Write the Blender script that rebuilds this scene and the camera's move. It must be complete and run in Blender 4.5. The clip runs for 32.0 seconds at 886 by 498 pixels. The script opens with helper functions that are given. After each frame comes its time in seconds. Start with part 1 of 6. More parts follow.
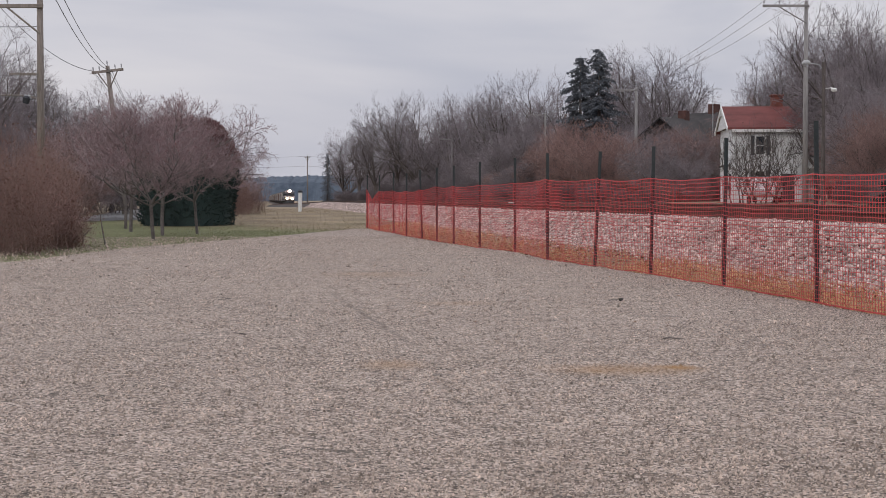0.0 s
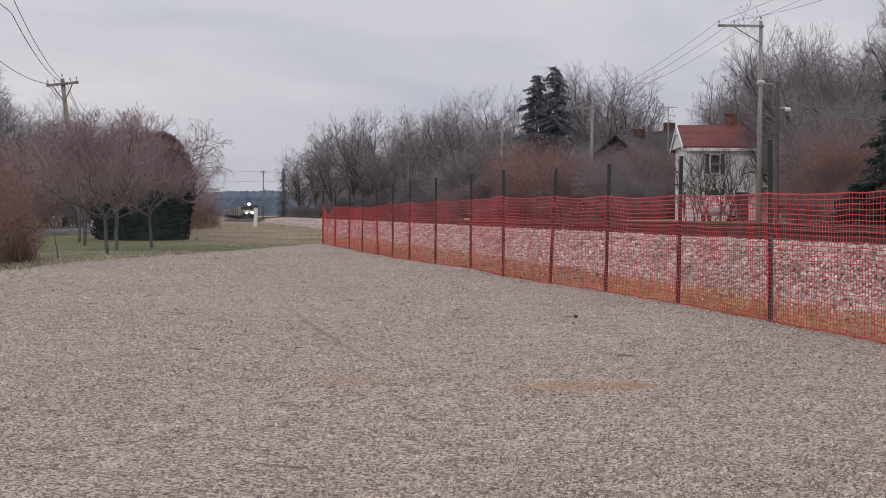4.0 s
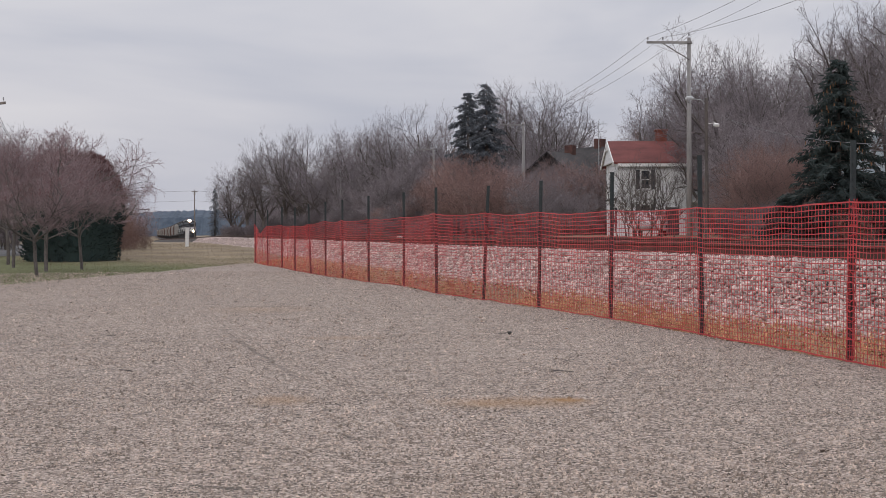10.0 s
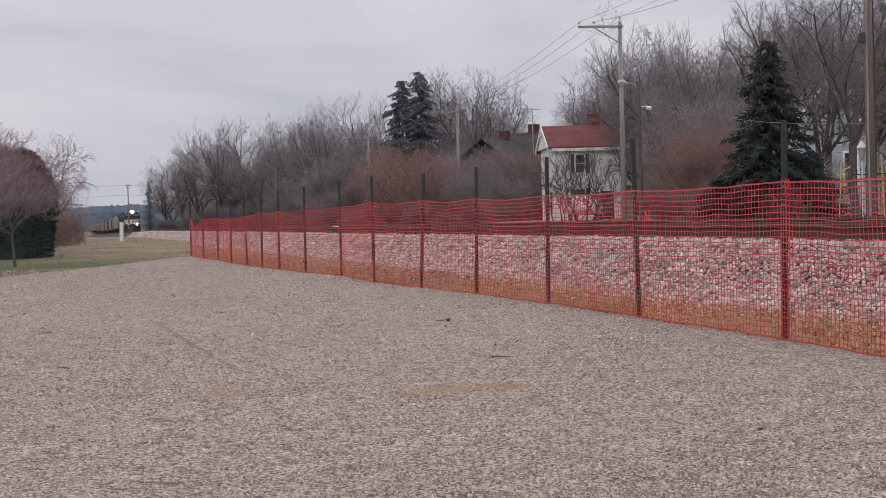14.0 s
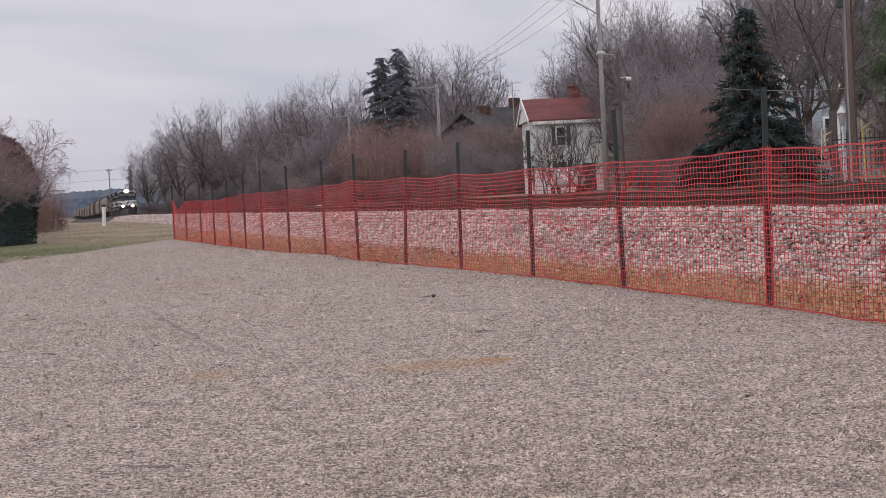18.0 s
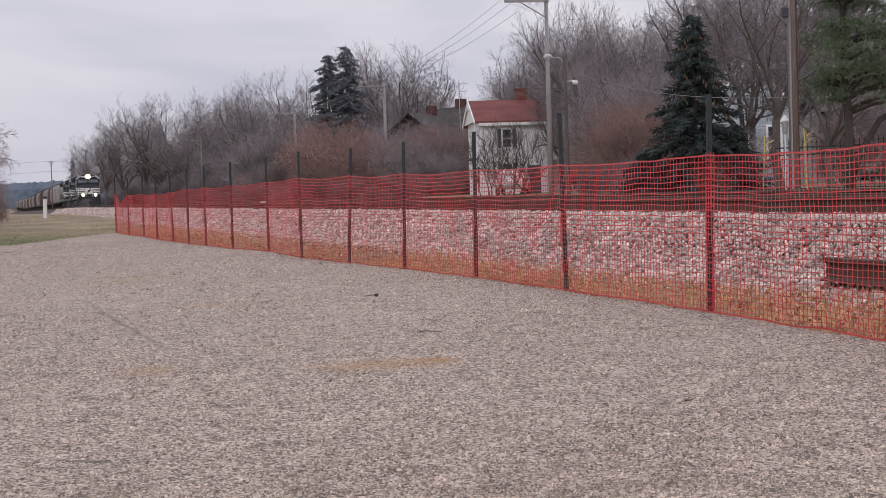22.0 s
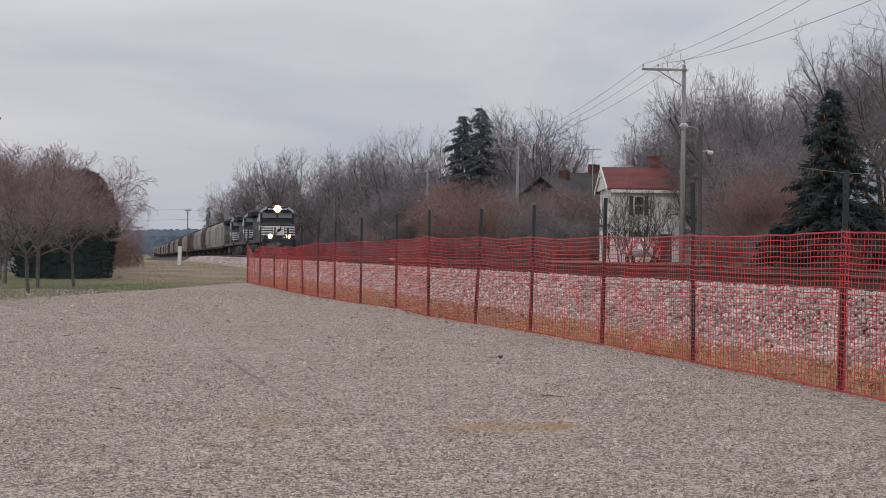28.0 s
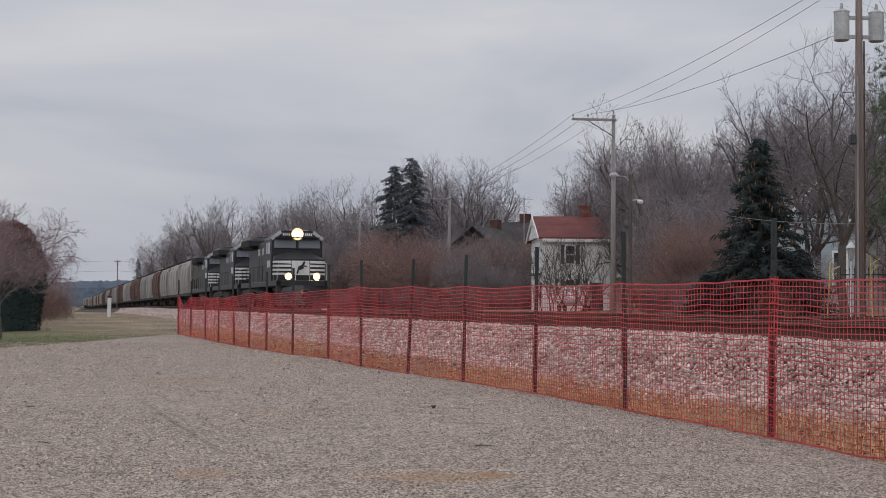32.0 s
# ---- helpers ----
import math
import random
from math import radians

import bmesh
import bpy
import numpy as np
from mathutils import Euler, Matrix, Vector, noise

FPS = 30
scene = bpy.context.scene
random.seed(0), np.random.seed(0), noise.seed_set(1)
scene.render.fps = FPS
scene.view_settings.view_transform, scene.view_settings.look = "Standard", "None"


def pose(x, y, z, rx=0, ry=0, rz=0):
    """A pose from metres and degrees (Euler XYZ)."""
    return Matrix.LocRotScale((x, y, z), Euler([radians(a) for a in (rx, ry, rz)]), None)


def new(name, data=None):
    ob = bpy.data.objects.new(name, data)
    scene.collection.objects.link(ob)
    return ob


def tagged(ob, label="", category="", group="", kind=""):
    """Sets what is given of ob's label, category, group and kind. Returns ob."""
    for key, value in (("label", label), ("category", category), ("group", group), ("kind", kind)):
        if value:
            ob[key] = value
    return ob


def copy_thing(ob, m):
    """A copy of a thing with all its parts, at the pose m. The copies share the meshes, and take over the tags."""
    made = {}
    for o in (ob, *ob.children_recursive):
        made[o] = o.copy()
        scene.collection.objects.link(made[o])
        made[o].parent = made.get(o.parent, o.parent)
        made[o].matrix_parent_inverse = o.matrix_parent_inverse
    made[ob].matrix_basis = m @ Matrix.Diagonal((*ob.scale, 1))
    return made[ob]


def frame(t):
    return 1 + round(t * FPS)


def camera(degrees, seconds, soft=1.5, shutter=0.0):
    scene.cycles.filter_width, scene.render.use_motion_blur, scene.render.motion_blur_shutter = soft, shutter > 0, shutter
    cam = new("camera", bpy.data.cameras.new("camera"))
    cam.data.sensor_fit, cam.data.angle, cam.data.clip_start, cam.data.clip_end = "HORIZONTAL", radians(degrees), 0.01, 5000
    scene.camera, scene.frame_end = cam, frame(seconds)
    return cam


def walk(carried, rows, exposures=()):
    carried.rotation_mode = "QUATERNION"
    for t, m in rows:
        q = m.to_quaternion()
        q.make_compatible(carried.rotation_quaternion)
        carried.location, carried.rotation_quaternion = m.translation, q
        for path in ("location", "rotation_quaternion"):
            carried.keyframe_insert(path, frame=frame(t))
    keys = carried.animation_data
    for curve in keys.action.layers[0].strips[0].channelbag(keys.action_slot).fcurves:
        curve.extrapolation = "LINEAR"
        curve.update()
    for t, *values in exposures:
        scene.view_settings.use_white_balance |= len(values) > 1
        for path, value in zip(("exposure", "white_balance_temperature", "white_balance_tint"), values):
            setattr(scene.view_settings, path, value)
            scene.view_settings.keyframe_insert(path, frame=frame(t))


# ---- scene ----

EYE = 0.98
LENS = 32.0
cam = camera(LENS, 32.0, soft=0.7)
# seconds, then the turn of a camera held at one spot: rx, ry, rz in degrees
PATH = [
    (0.0, 88.140, 0.000, 0.000),
    (0.5, 88.223, -0.111, -0.245),
    (1.0, 88.310, -0.286, -0.591),
    (1.5, 88.433, -0.413, -0.884),
    (2.0, 88.372, -0.469, -1.092),
    (2.5, 88.468, -0.437, -1.333),
    (3.0, 88.608, -0.352, -1.595),
    (3.5, 88.711, -0.383, -1.634),
    (5.5, 88.791, -0.754, -1.745),
    (6.0, 88.990, -0.644, -2.214),
    (6.5, 89.010, -0.454, -2.659),
    (7.0, 88.879, -0.207, -3.148),
    (7.5, 88.812, -0.009, -3.220),
    (8.0, 88.705, 0.131, -3.484),
    (8.5, 88.798, 0.097, -3.829),
    (9.0, 88.894, 0.054, -3.878),
    (9.5, 89.345, 0.058, -3.844),
    (10.0, 89.402, 0.183, -4.121),
    (10.5, 89.255, 0.460, -4.603),
    (11.0, 89.239, 0.658, -4.935),
    (11.5, 89.373, 0.722, -5.118),
    (12.0, 89.401, 0.784, -5.272),
    (12.5, 89.433, 0.815, -5.360),
    (13.0, 89.421, 0.955, -5.587),
    (13.5, 89.338, 1.287, -6.171),
    (14.0, 88.922, 1.501, -6.479),
    (14.5, 89.018, 1.659, -6.548),
    (16.5, 88.528, 2.162, -6.859),
    (17.0, 88.231, 2.592, -6.994),
    (17.5, 88.076, 2.886, -7.036),
    (18.0, 88.006, 3.020, -7.120),
    (18.5, 87.842, 3.152, -7.334),
    (19.0, 87.726, 3.177, -7.254),
    (19.5, 87.651, 3.079, -7.358),
    (20.0, 87.607, 2.804, -7.439),
    (20.5, 87.545, 2.500, -7.549),
    (21.0, 87.325, 2.144, -7.912),
    (21.5, 87.493, 1.980, -8.608),
    (22.0, 87.915, 1.788, -9.168),
    (22.5, 88.016, 1.684, -9.376),
    (23.0, 88.532, 1.590, -10.254),
    (23.5, 88.634, 1.514, -10.875),
    (24.0, 88.477, 1.101, -11.175),
    (24.5, 88.480, 0.362, -9.852),
    (24.9, 89.288, -0.123, -5.574),
    (25.0, 89.478, -0.610, -4.752),
    (25.5, 89.944, -0.885, -3.602),
    (27.5, 90.149, -0.880, -4.233),
    (28.0, 90.254, -0.779, -4.392),
    (28.5, 90.337, -0.722, -4.681),
    (29.0, 90.460, -0.813, -5.192),
    (29.5, 90.319, -0.883, -5.919),
    (30.0, 90.359, -0.965, -6.413),
    (30.5, 91.019, -0.909, -6.517),
    (31.0, 91.761, -0.771, -6.503),
    (31.5, 92.131, -0.589, -6.594),
    (32.0, 92.124, -0.393, -6.900),
]
walk(cam, [(t, pose(0, 0, EYE, rx, ry, rz)) for t, rx, ry, rz in PATH], exposures=[(0, 0.08, 6550, 16), (9, 0.08, 6550, 15), (16, 0.14, 6550, 18), (23, 0.25, 6550, 19), (25.5, 0.16, 6550, 14), (28, 0.0, 6500, 13), (30, 0.02, 6480, 13), (31, -0.06, 6480, 13), (32, -0.12, 6450, 13)])


# ---- sky and sun: a closed, soft overcast ----
world = bpy.data.worlds.new("overcast_sky")
scene.world = world
world.use_nodes = True
nt = world.node_tree
nt.nodes.clear()


def node(tree, kind, **inputs):
    n = tree.nodes.new(kind)
    for key, value in inputs.items():
        key = key.replace("_", " ")
        if hasattr(value, "is_linked"):
            tree.links.new(value, n.inputs[key])
        else:
            n.inputs[key].default_value = value
    return n


def ramp(tree, fac, stops):
    n = tree.nodes.new("ShaderNodeValToRGB")
    tree.links.new(fac, n.inputs["Fac"])
    el = n.color_ramp.elements
    while len(el) < len(stops):
        el.new(0.5)
    for e, (at, col) in zip(el, stops):
        e.position, e.color = at, (*col, 1)
    return n.outputs["Color"]


def mix(tree, fac, a, b, blend="MIX"):
    n = tree.nodes.new("ShaderNodeMix")
    n.data_type, n.blend_type = "RGBA", blend
    for sock, value in ((n.inputs[0], fac), (n.inputs[6], a), (n.inputs[7], b)):
        if hasattr(value, "is_linked"):
            tree.links.new(value, sock)
        elif isinstance(value, tuple):
            sock.default_value = (*value, 1)
        else:
            sock.default_value = value
    return n.outputs[2]


def maths(tree, op, a, b=0.0, clamp=False):
    n = tree.nodes.new("ShaderNodeMath")
    n.operation, n.use_clamp = op, clamp
    for sock, value in zip(n.inputs, (a, b)):
        if hasattr(value, "is_linked"):
            tree.links.new(value, sock)
        else:
            sock.default_value = value
    return n.outputs[0]


SUN_UP, SUN_ROUND = 38.0, 205.0
sky = nt.nodes.new("ShaderNodeTexSky")
sky.sky_type, sky.sun_disc = "NISHITA", False
sky.sun_elevation, sky.sun_rotation = radians(SUN_UP), radians(SUN_ROUND)
sky.air_density, sky.dust_density = 1.0, 4.0
coord = nt.nodes.new("ShaderNodeTexCoord")
split = nt.nodes.new("ShaderNodeSeparateXYZ")
nt.links.new(coord.outputs["Generated"], split.inputs[0])
stretch = nt.nodes.new("ShaderNodeMapping")
stretch.inputs["Scale"].default_value = (2.2, 2.2, 9.0)
stretch.inputs["Rotation"].default_value = (0.0, 0.06, 0.0)
nt.links.new(coord.outputs["Generated"], stretch.inputs["Vector"])
clouds = node(nt, "ShaderNodeTexNoise", Vector=stretch.outputs[0], Scale=1.1, Detail=5.0, Roughness=0.5, Distortion=0.35)
cloud_col = ramp(nt, clouds.outputs["Fac"], [(0.33, (0.43, 0.472, 0.545)), (0.5, (0.565, 0.592, 0.635)), (0.66, (0.675, 0.692, 0.705))])
# an overcast sky grows brighter towards the zenith
lift = ramp(nt, split.outputs["Z"], [(0.0, (1.06, 1.03, 1.01)), (0.18, (1.0, 1.0, 1.0)), (0.4, (1.2, 1.2, 1.19)), (1.0, (1.75, 1.75, 1.72))])
cloud_col = mix(nt, 1.0, cloud_col, lift, "MULTIPLY")
bg_cloud = node(nt, "ShaderNodeBackground", Color=cloud_col, Strength=1.0)
bg_sky = node(nt, "ShaderNodeBackground", Color=sky.outputs[0], Strength=0.08)
both = nt.nodes.new("ShaderNodeMixShader")
both.inputs[0].default_value = 0.93
nt.links.new(bg_sky.outputs[0], both.inputs[1])
nt.links.new(bg_cloud.outputs[0], both.inputs[2])
out = nt.nodes.new("ShaderNodeOutputWorld")
nt.links.new(both.outputs[0], out.inputs[0])

sun = new("sun", bpy.data.lights.new("sun", "SUN"))
sun.data.energy, sun.data.angle, sun.data.color = 0.6, radians(25), (1.0, 0.96, 0.9)
sun.matrix_world = pose(0, 0, 60, 90 - SUN_UP, 0, 180 - SUN_ROUND)


# ---- materials ----
def surface(name, dark, light, rough=0.8, fine=40.0, coarse=1.5, bump=0.3, metal=0.0, contrast=0.5, random_tint=0.0, island=0.0, stretch=(1, 1, 1), depth=0.01, sheen=None):
    """A material with colour varied at two scales between dark and light, with relief from the fine scale."""
    m = bpy.data.materials.new(name)
    m.use_nodes = True
    t = m.node_tree
    b = t.nodes["Principled BSDF"]
    tc = t.nodes.new("ShaderNodeTexCoord")
    mp = t.nodes.new("ShaderNodeMapping")
    mp.inputs["Scale"].default_value = stretch
    t.links.new(tc.outputs["Object"], mp.inputs[0])
    n1 = node(t, "ShaderNodeTexNoise", Vector=mp.outputs[0], Scale=fine, Detail=4.0, Roughness=0.6)
    n2 = node(t, "ShaderNodeTexNoise", Vector=mp.outputs[0], Scale=coarse, Detail=3.0, Roughness=0.55)
    f = maths(t, "ADD", maths(t, "MULTIPLY", n1.outputs["Fac"], contrast), maths(t, "MULTIPLY", n2.outputs["Fac"], 1 - contrast))
    col = ramp(t, f, [(0.36, dark), (0.64, light)])
    if random_tint:
        info = t.nodes.new("ShaderNodeObjectInfo")
        v = maths(t, "ADD", maths(t, "MULTIPLY", info.outputs["Random"], random_tint), 1 - random_tint / 2)
        col = mix(t, 1.0, col, node(t, "ShaderNodeCombineColor", Red=v, Green=v, Blue=v).outputs[0], "MULTIPLY")
    if island:
        geo = t.nodes.new("ShaderNodeNewGeometry")
        v = maths(t, "ADD", maths(t, "MULTIPLY", geo.outputs["Random Per Island"], island), 1 - island / 2)
        col = mix(t, 1.0, col, node(t, "ShaderNodeCombineColor", Red=v, Green=v, Blue=v).outputs[0], "MULTIPLY")
    t.links.new(col, b.inputs["Base Color"])
    r = maths(t, "ADD", maths(t, "MULTIPLY", n1.outputs["Fac"], 0.2), rough - 0.1, True)
    t.links.new(r, b.inputs["Roughness"])
    b.inputs["Metallic"].default_value = metal
    if bump:
        bp = node(t, "ShaderNodeBump", Strength=bump, Distance=depth, Height=n1.outputs["Fac"])
        t.links.new(bp.outputs[0], b.inputs["Normal"])
    return m


def glow(name, col, strength):
    m = bpy.data.materials.new(name)
    m.use_nodes = True
    b = m.node_tree.nodes["Principled BSDF"]
    b.inputs["Base Color"].default_value = (*col, 1)
    b.inputs["Emission Color"].default_value = (*col, 1)
    b.inputs["Emission Strength"].default_value = strength
    return m


def glass(name, tint):
    m = bpy.data.materials.new(name)
    m.use_nodes = True
    b = m.node_tree.nodes["Principled BSDF"]
    b.inputs["Base Color"].default_value = (*tint, 1)
    b.inputs["Roughness"].default_value = 0.06
    b.inputs["Specular IOR Level"].default_value = 0.8
    return m


BARK = surface("grey_brown_bark", (0.06, 0.051, 0.048), (0.165, 0.14, 0.13), 0.9, 14, 1.2, 0.5, stretch=(1, 1, 0.3), random_tint=0.3)
PINE_BARK = surface("dark_pine_bark", (0.03, 0.024, 0.022), (0.10, 0.08, 0.07), 0.9, 14, 1.2, 0.5, stretch=(1, 1, 0.3))
TWIG_GREY = surface("pale_grey_twigs", (0.175, 0.15, 0.16), (0.36, 0.314, 0.33), 0.9, 8, 0.4, 0, random_tint=0.35)
TWIG = surface("grey_twigs", (0.13, 0.112, 0.12), (0.275, 0.24, 0.255), 0.9, 8, 0.4, 0, random_tint=0.35)
TWIG_DARK = surface("dark_undergrowth_twigs", (0.105, 0.088, 0.092), (0.225, 0.19, 0.197), 0.9, 8, 0.4, 0, random_tint=0.3)
TWIG_RED = surface("red_brown_twigs", (0.185, 0.117, 0.104), (0.36, 0.235, 0.213), 0.9, 8, 0.4, 0, random_tint=0.3)
TWIG_BRUSH = surface("dull_brush_twigs", (0.15, 0.094, 0.08), (0.31, 0.203, 0.176), 0.9, 8, 0.4, 0, random_tint=0.3)
BRONZE = surface("bronzed_winter_foliage", (0.075, 0.028, 0.03), (0.17, 0.072, 0.07), 0.8, 10, 0.8, 0, island=0.5)
TWIG_PINK = surface("mauve_twigs", (0.185, 0.132, 0.14), (0.375, 0.28, 0.29), 0.9, 8, 0.5, 0, random_tint=0.2)
BUD = surface("dull_red_buds", (0.13, 0.035, 0.035), (0.24, 0.075, 0.07), 0.8, 8, 0.5, 0)
DRY_LEAF = surface("dry_brown_leaf", (0.12, 0.06, 0.03), (0.30, 0.16, 0.08), 0.8, 12, 1.0, 0, island=0.5)
BRUSH_LEAF = surface("dull_red_brown_leaf", (0.13, 0.062, 0.05), (0.27, 0.145, 0.12), 0.85, 12, 1.0, 0, island=0.5)
# needles of the far spruces: distance haze mixed into the colour
NEEDLE_HAZED = surface("haze_paled_needles", (0.05, 0.059, 0.074), (0.128, 0.143, 0.163), 0.75, 6, 0.7, 0, island=0.5)
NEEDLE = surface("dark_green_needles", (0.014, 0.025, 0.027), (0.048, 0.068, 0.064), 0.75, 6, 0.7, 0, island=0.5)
CRAB_BARK = surface("dark_smooth_bark", (0.075, 0.064, 0.062), (0.18, 0.158, 0.15), 0.85, 20, 2.0, 0.3)
PALE_BARK = surface("pale_smooth_bark", (0.11, 0.095, 0.088), (0.23, 0.20, 0.185), 0.85, 20, 2.0, 0.3)
NEEDLE_PINE = surface("pine_green_needles", (0.09, 0.135, 0.085), (0.27, 0.345, 0.21), 0.7, 6, 0.6, 0, island=0.5)
YEW = surface("yew_green_foliage", (0.008, 0.02, 0.02), (0.026, 0.05, 0.045), 0.75, 10, 0.8, 0, island=0.5)
GRASS_GROUND = surface("winter_grass_ground", (0.13, 0.098, 0.06), (0.33, 0.255, 0.165), 0.95, 22, 0.3, 0.5, contrast=0.45)
STRAW = surface("flattened_field_straw", (0.17, 0.125, 0.075), (0.36, 0.285, 0.185), 0.9, 12, 0.25, 0, island=0.6, contrast=0.3)
DRY_GRASS = surface("dead_tan_grass", (0.42, 0.225, 0.115), (0.74, 0.44, 0.245), 0.9, 12, 0.6, 0, island=0.6)
LAWN = surface("winter_lawn_blades", (0.08, 0.10, 0.035), (0.24, 0.235, 0.11), 0.9, 12, 0.35, 0, island=0.6)
# bed coloured near black to paint the shade in the gaps between stones
BALLAST_GAP_SHADE = surface("gap_shaded_ballast_bed", (0.03, 0.025, 0.023), (0.11, 0.092, 0.086), 0.95, 22, 1.2, 1.0, depth=0.04)
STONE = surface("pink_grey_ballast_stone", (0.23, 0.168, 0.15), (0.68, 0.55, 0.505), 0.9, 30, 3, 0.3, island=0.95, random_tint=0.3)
CHIP = surface("gravel_chip", (0.17, 0.13, 0.104), (0.56, 0.448, 0.375), 0.9, 60, 4, 0, island=1.15)
RUST = surface("rusty_rail_steel", (0.045, 0.026, 0.02), (0.13, 0.072, 0.052), 0.75, 18, 2.0, 0.3, metal=0.3)
TIE = surface("creosoted_tie", (0.03, 0.022, 0.018), (0.09, 0.07, 0.06), 0.9, 20, 2.0, 0.6, random_tint=0.4)
POST_GREEN = surface("dark_green_post_paint", (0.012, 0.018, 0.02), (0.035, 0.045, 0.047), 0.6, 30, 3, 0.2)
MESH_RED = surface("orange_red_plastic", (0.42, 0.03, 0.04), (0.68, 0.08, 0.078), 0.5, 14, 1.2, 0.0)
POLE_WOOD = surface("weathered_pole_wood", (0.14, 0.12, 0.107), (0.33, 0.285, 0.255), 0.9, 16, 1.0, 0.4, stretch=(2, 2, 0.15))
POLE_BROWN = surface("brown_pole_wood", (0.13, 0.102, 0.094), (0.30, 0.24, 0.222), 0.9, 16, 1.0, 0.4, stretch=(2, 2, 0.15))
POLE_GREY = surface("silvered_pole_wood", (0.19, 0.182, 0.18), (0.37, 0.355, 0.348), 0.9, 16, 1.0, 0.4, stretch=(2, 2, 0.15))
WIRE = surface("dull_cable", (0.10, 0.10, 0.105), (0.2, 0.2, 0.21), 0.6, 10, 1, 0)
PORCELAIN = surface("grey_insulator", (0.25, 0.25, 0.27), (0.45, 0.45, 0.47), 0.3, 10, 1, 0)
TANK_GREY = surface("grey_transformer_paint", (0.34, 0.35, 0.36), (0.52, 0.53, 0.54), 0.45, 12, 2, 0.05)
WHITE = surface("white_paint", (0.62, 0.62, 0.61), (0.82, 0.82, 0.81), 0.6, 18, 1.0, 0.1)
SIDING_WHITE = surface("white_clapboard", (0.60, 0.61, 0.62), (0.80, 0.805, 0.81), 0.7, 10, 0.8, 0.2, stretch=(0.3, 0.3, 6))
SIDING_BLUE = surface("pale_blue_shingle", (0.24, 0.30, 0.34), (0.42, 0.485, 0.525), 0.75, 12, 0.8, 0.2, stretch=(1, 1, 4))
ROOF_RED = surface("red_shingle_roof", (0.11, 0.03, 0.028), (0.21, 0.06, 0.053), 0.85, 16, 0.8, 0.4, stretch=(1, 1, 3))
ROOF_DARK = surface("dark_shingle_roof", (0.028, 0.026, 0.028), (0.075, 0.068, 0.068), 0.9, 16, 0.8, 0.4)
ROOF_GREY = surface("grey_shingle_roof", (0.17, 0.15, 0.135), (0.30, 0.275, 0.255), 0.9, 16, 0.8, 0.4)
BRICK = surface("red_chimney_brick", (0.14, 0.045, 0.035), (0.27, 0.095, 0.07), 0.9, 24, 2.0, 0.4)
BRICK_DARK = surface("dark_chimney_brick", (0.06, 0.03, 0.026), (0.13, 0.06, 0.05), 0.9, 24, 2.0, 0.4)
DARK_WOOD = surface("dark_shutter_paint", (0.02, 0.022, 0.028), (0.055, 0.058, 0.07), 0.6, 14, 1, 0.1)
PANE = glass("window_pane", (0.03, 0.035, 0.045))
SCREEN = glass("cab_windscreen", (0.14, 0.155, 0.175))
BLACK = surface("black_engine_paint", (0.009, 0.0095, 0.012), (0.028, 0.029, 0.035), 0.5, 6, 0.6, 0.05)
GRIME = surface("grimy_black_steel", (0.018, 0.016, 0.015), (0.06, 0.053, 0.048), 0.85, 8, 0.8, 0.3)
STRIPE = surface("white_stripe_paint", (0.56, 0.56, 0.55), (0.76, 0.76, 0.75), 0.5, 8, 0.8, 0.0)
# glow for discs added round the lit lamps to imitate their glare
GLARE = glow("lamp_glare", (1.0, 0.62, 0.3), 1.6)
LAMP = glow("headlight_lens", (1.0, 0.80, 0.55), 900.0)
DITCH = glow("ditch_light_lens", (1.0, 0.76, 0.48), 400.0)
STEEL = surface("galvanised_steel", (0.30, 0.31, 0.32), (0.48, 0.49, 0.5), 0.5, 14, 2, 0.1, metal=0.6)
YELLOW = surface("yellow_plastic", (0.55, 0.42, 0.10), (0.72, 0.58, 0.18), 0.5, 10, 1, 0)
IRON = surface("black_iron", (0.012, 0.012, 0.013), (0.04, 0.04, 0.042), 0.6, 10, 1, 0)
RUBBER = surface("tyre_rubber", (0.012, 0.012, 0.012), (0.03, 0.03, 0.03), 0.85, 20, 2, 0.2)
CAR_WHITE = surface("white_car_paint", (0.62, 0.62, 0.63), (0.74, 0.74, 0.75), 0.25, 6, 1, 0)
HOPPER_GREY = surface("weathered_grey_hopper", (0.20, 0.19, 0.18), (0.36, 0.345, 0.33), 0.75, 5, 0.4, 0.1, stretch=(1, 1, 0.4), random_tint=0.35)
HOPPER_PALE = surface("pale_grey_hopper", (0.25, 0.24, 0.225), (0.40, 0.385, 0.365), 0.7, 5, 0.4, 0.1, stretch=(1, 1, 0.4), random_tint=0.2)
HOPPER_BROWN = surface("rust_brown_hopper", (0.075, 0.04, 0.032), (0.17, 0.10, 0.08), 0.8, 5, 0.4, 0.1, stretch=(1, 1, 0.4), random_tint=0.4)
ROAD = surface("pale_road_asphalt", (0.17, 0.17, 0.175), (0.27, 0.265, 0.265), 0.9, 30, 0.8, 0.3)
# the blue is aerial haze, painted straight into the hill's colour
HILL = surface("haze_tinted_hill", (0.05, 0.07, 0.10), (0.115, 0.145, 0.185), 1.0, 0.16, 0.012, 0)


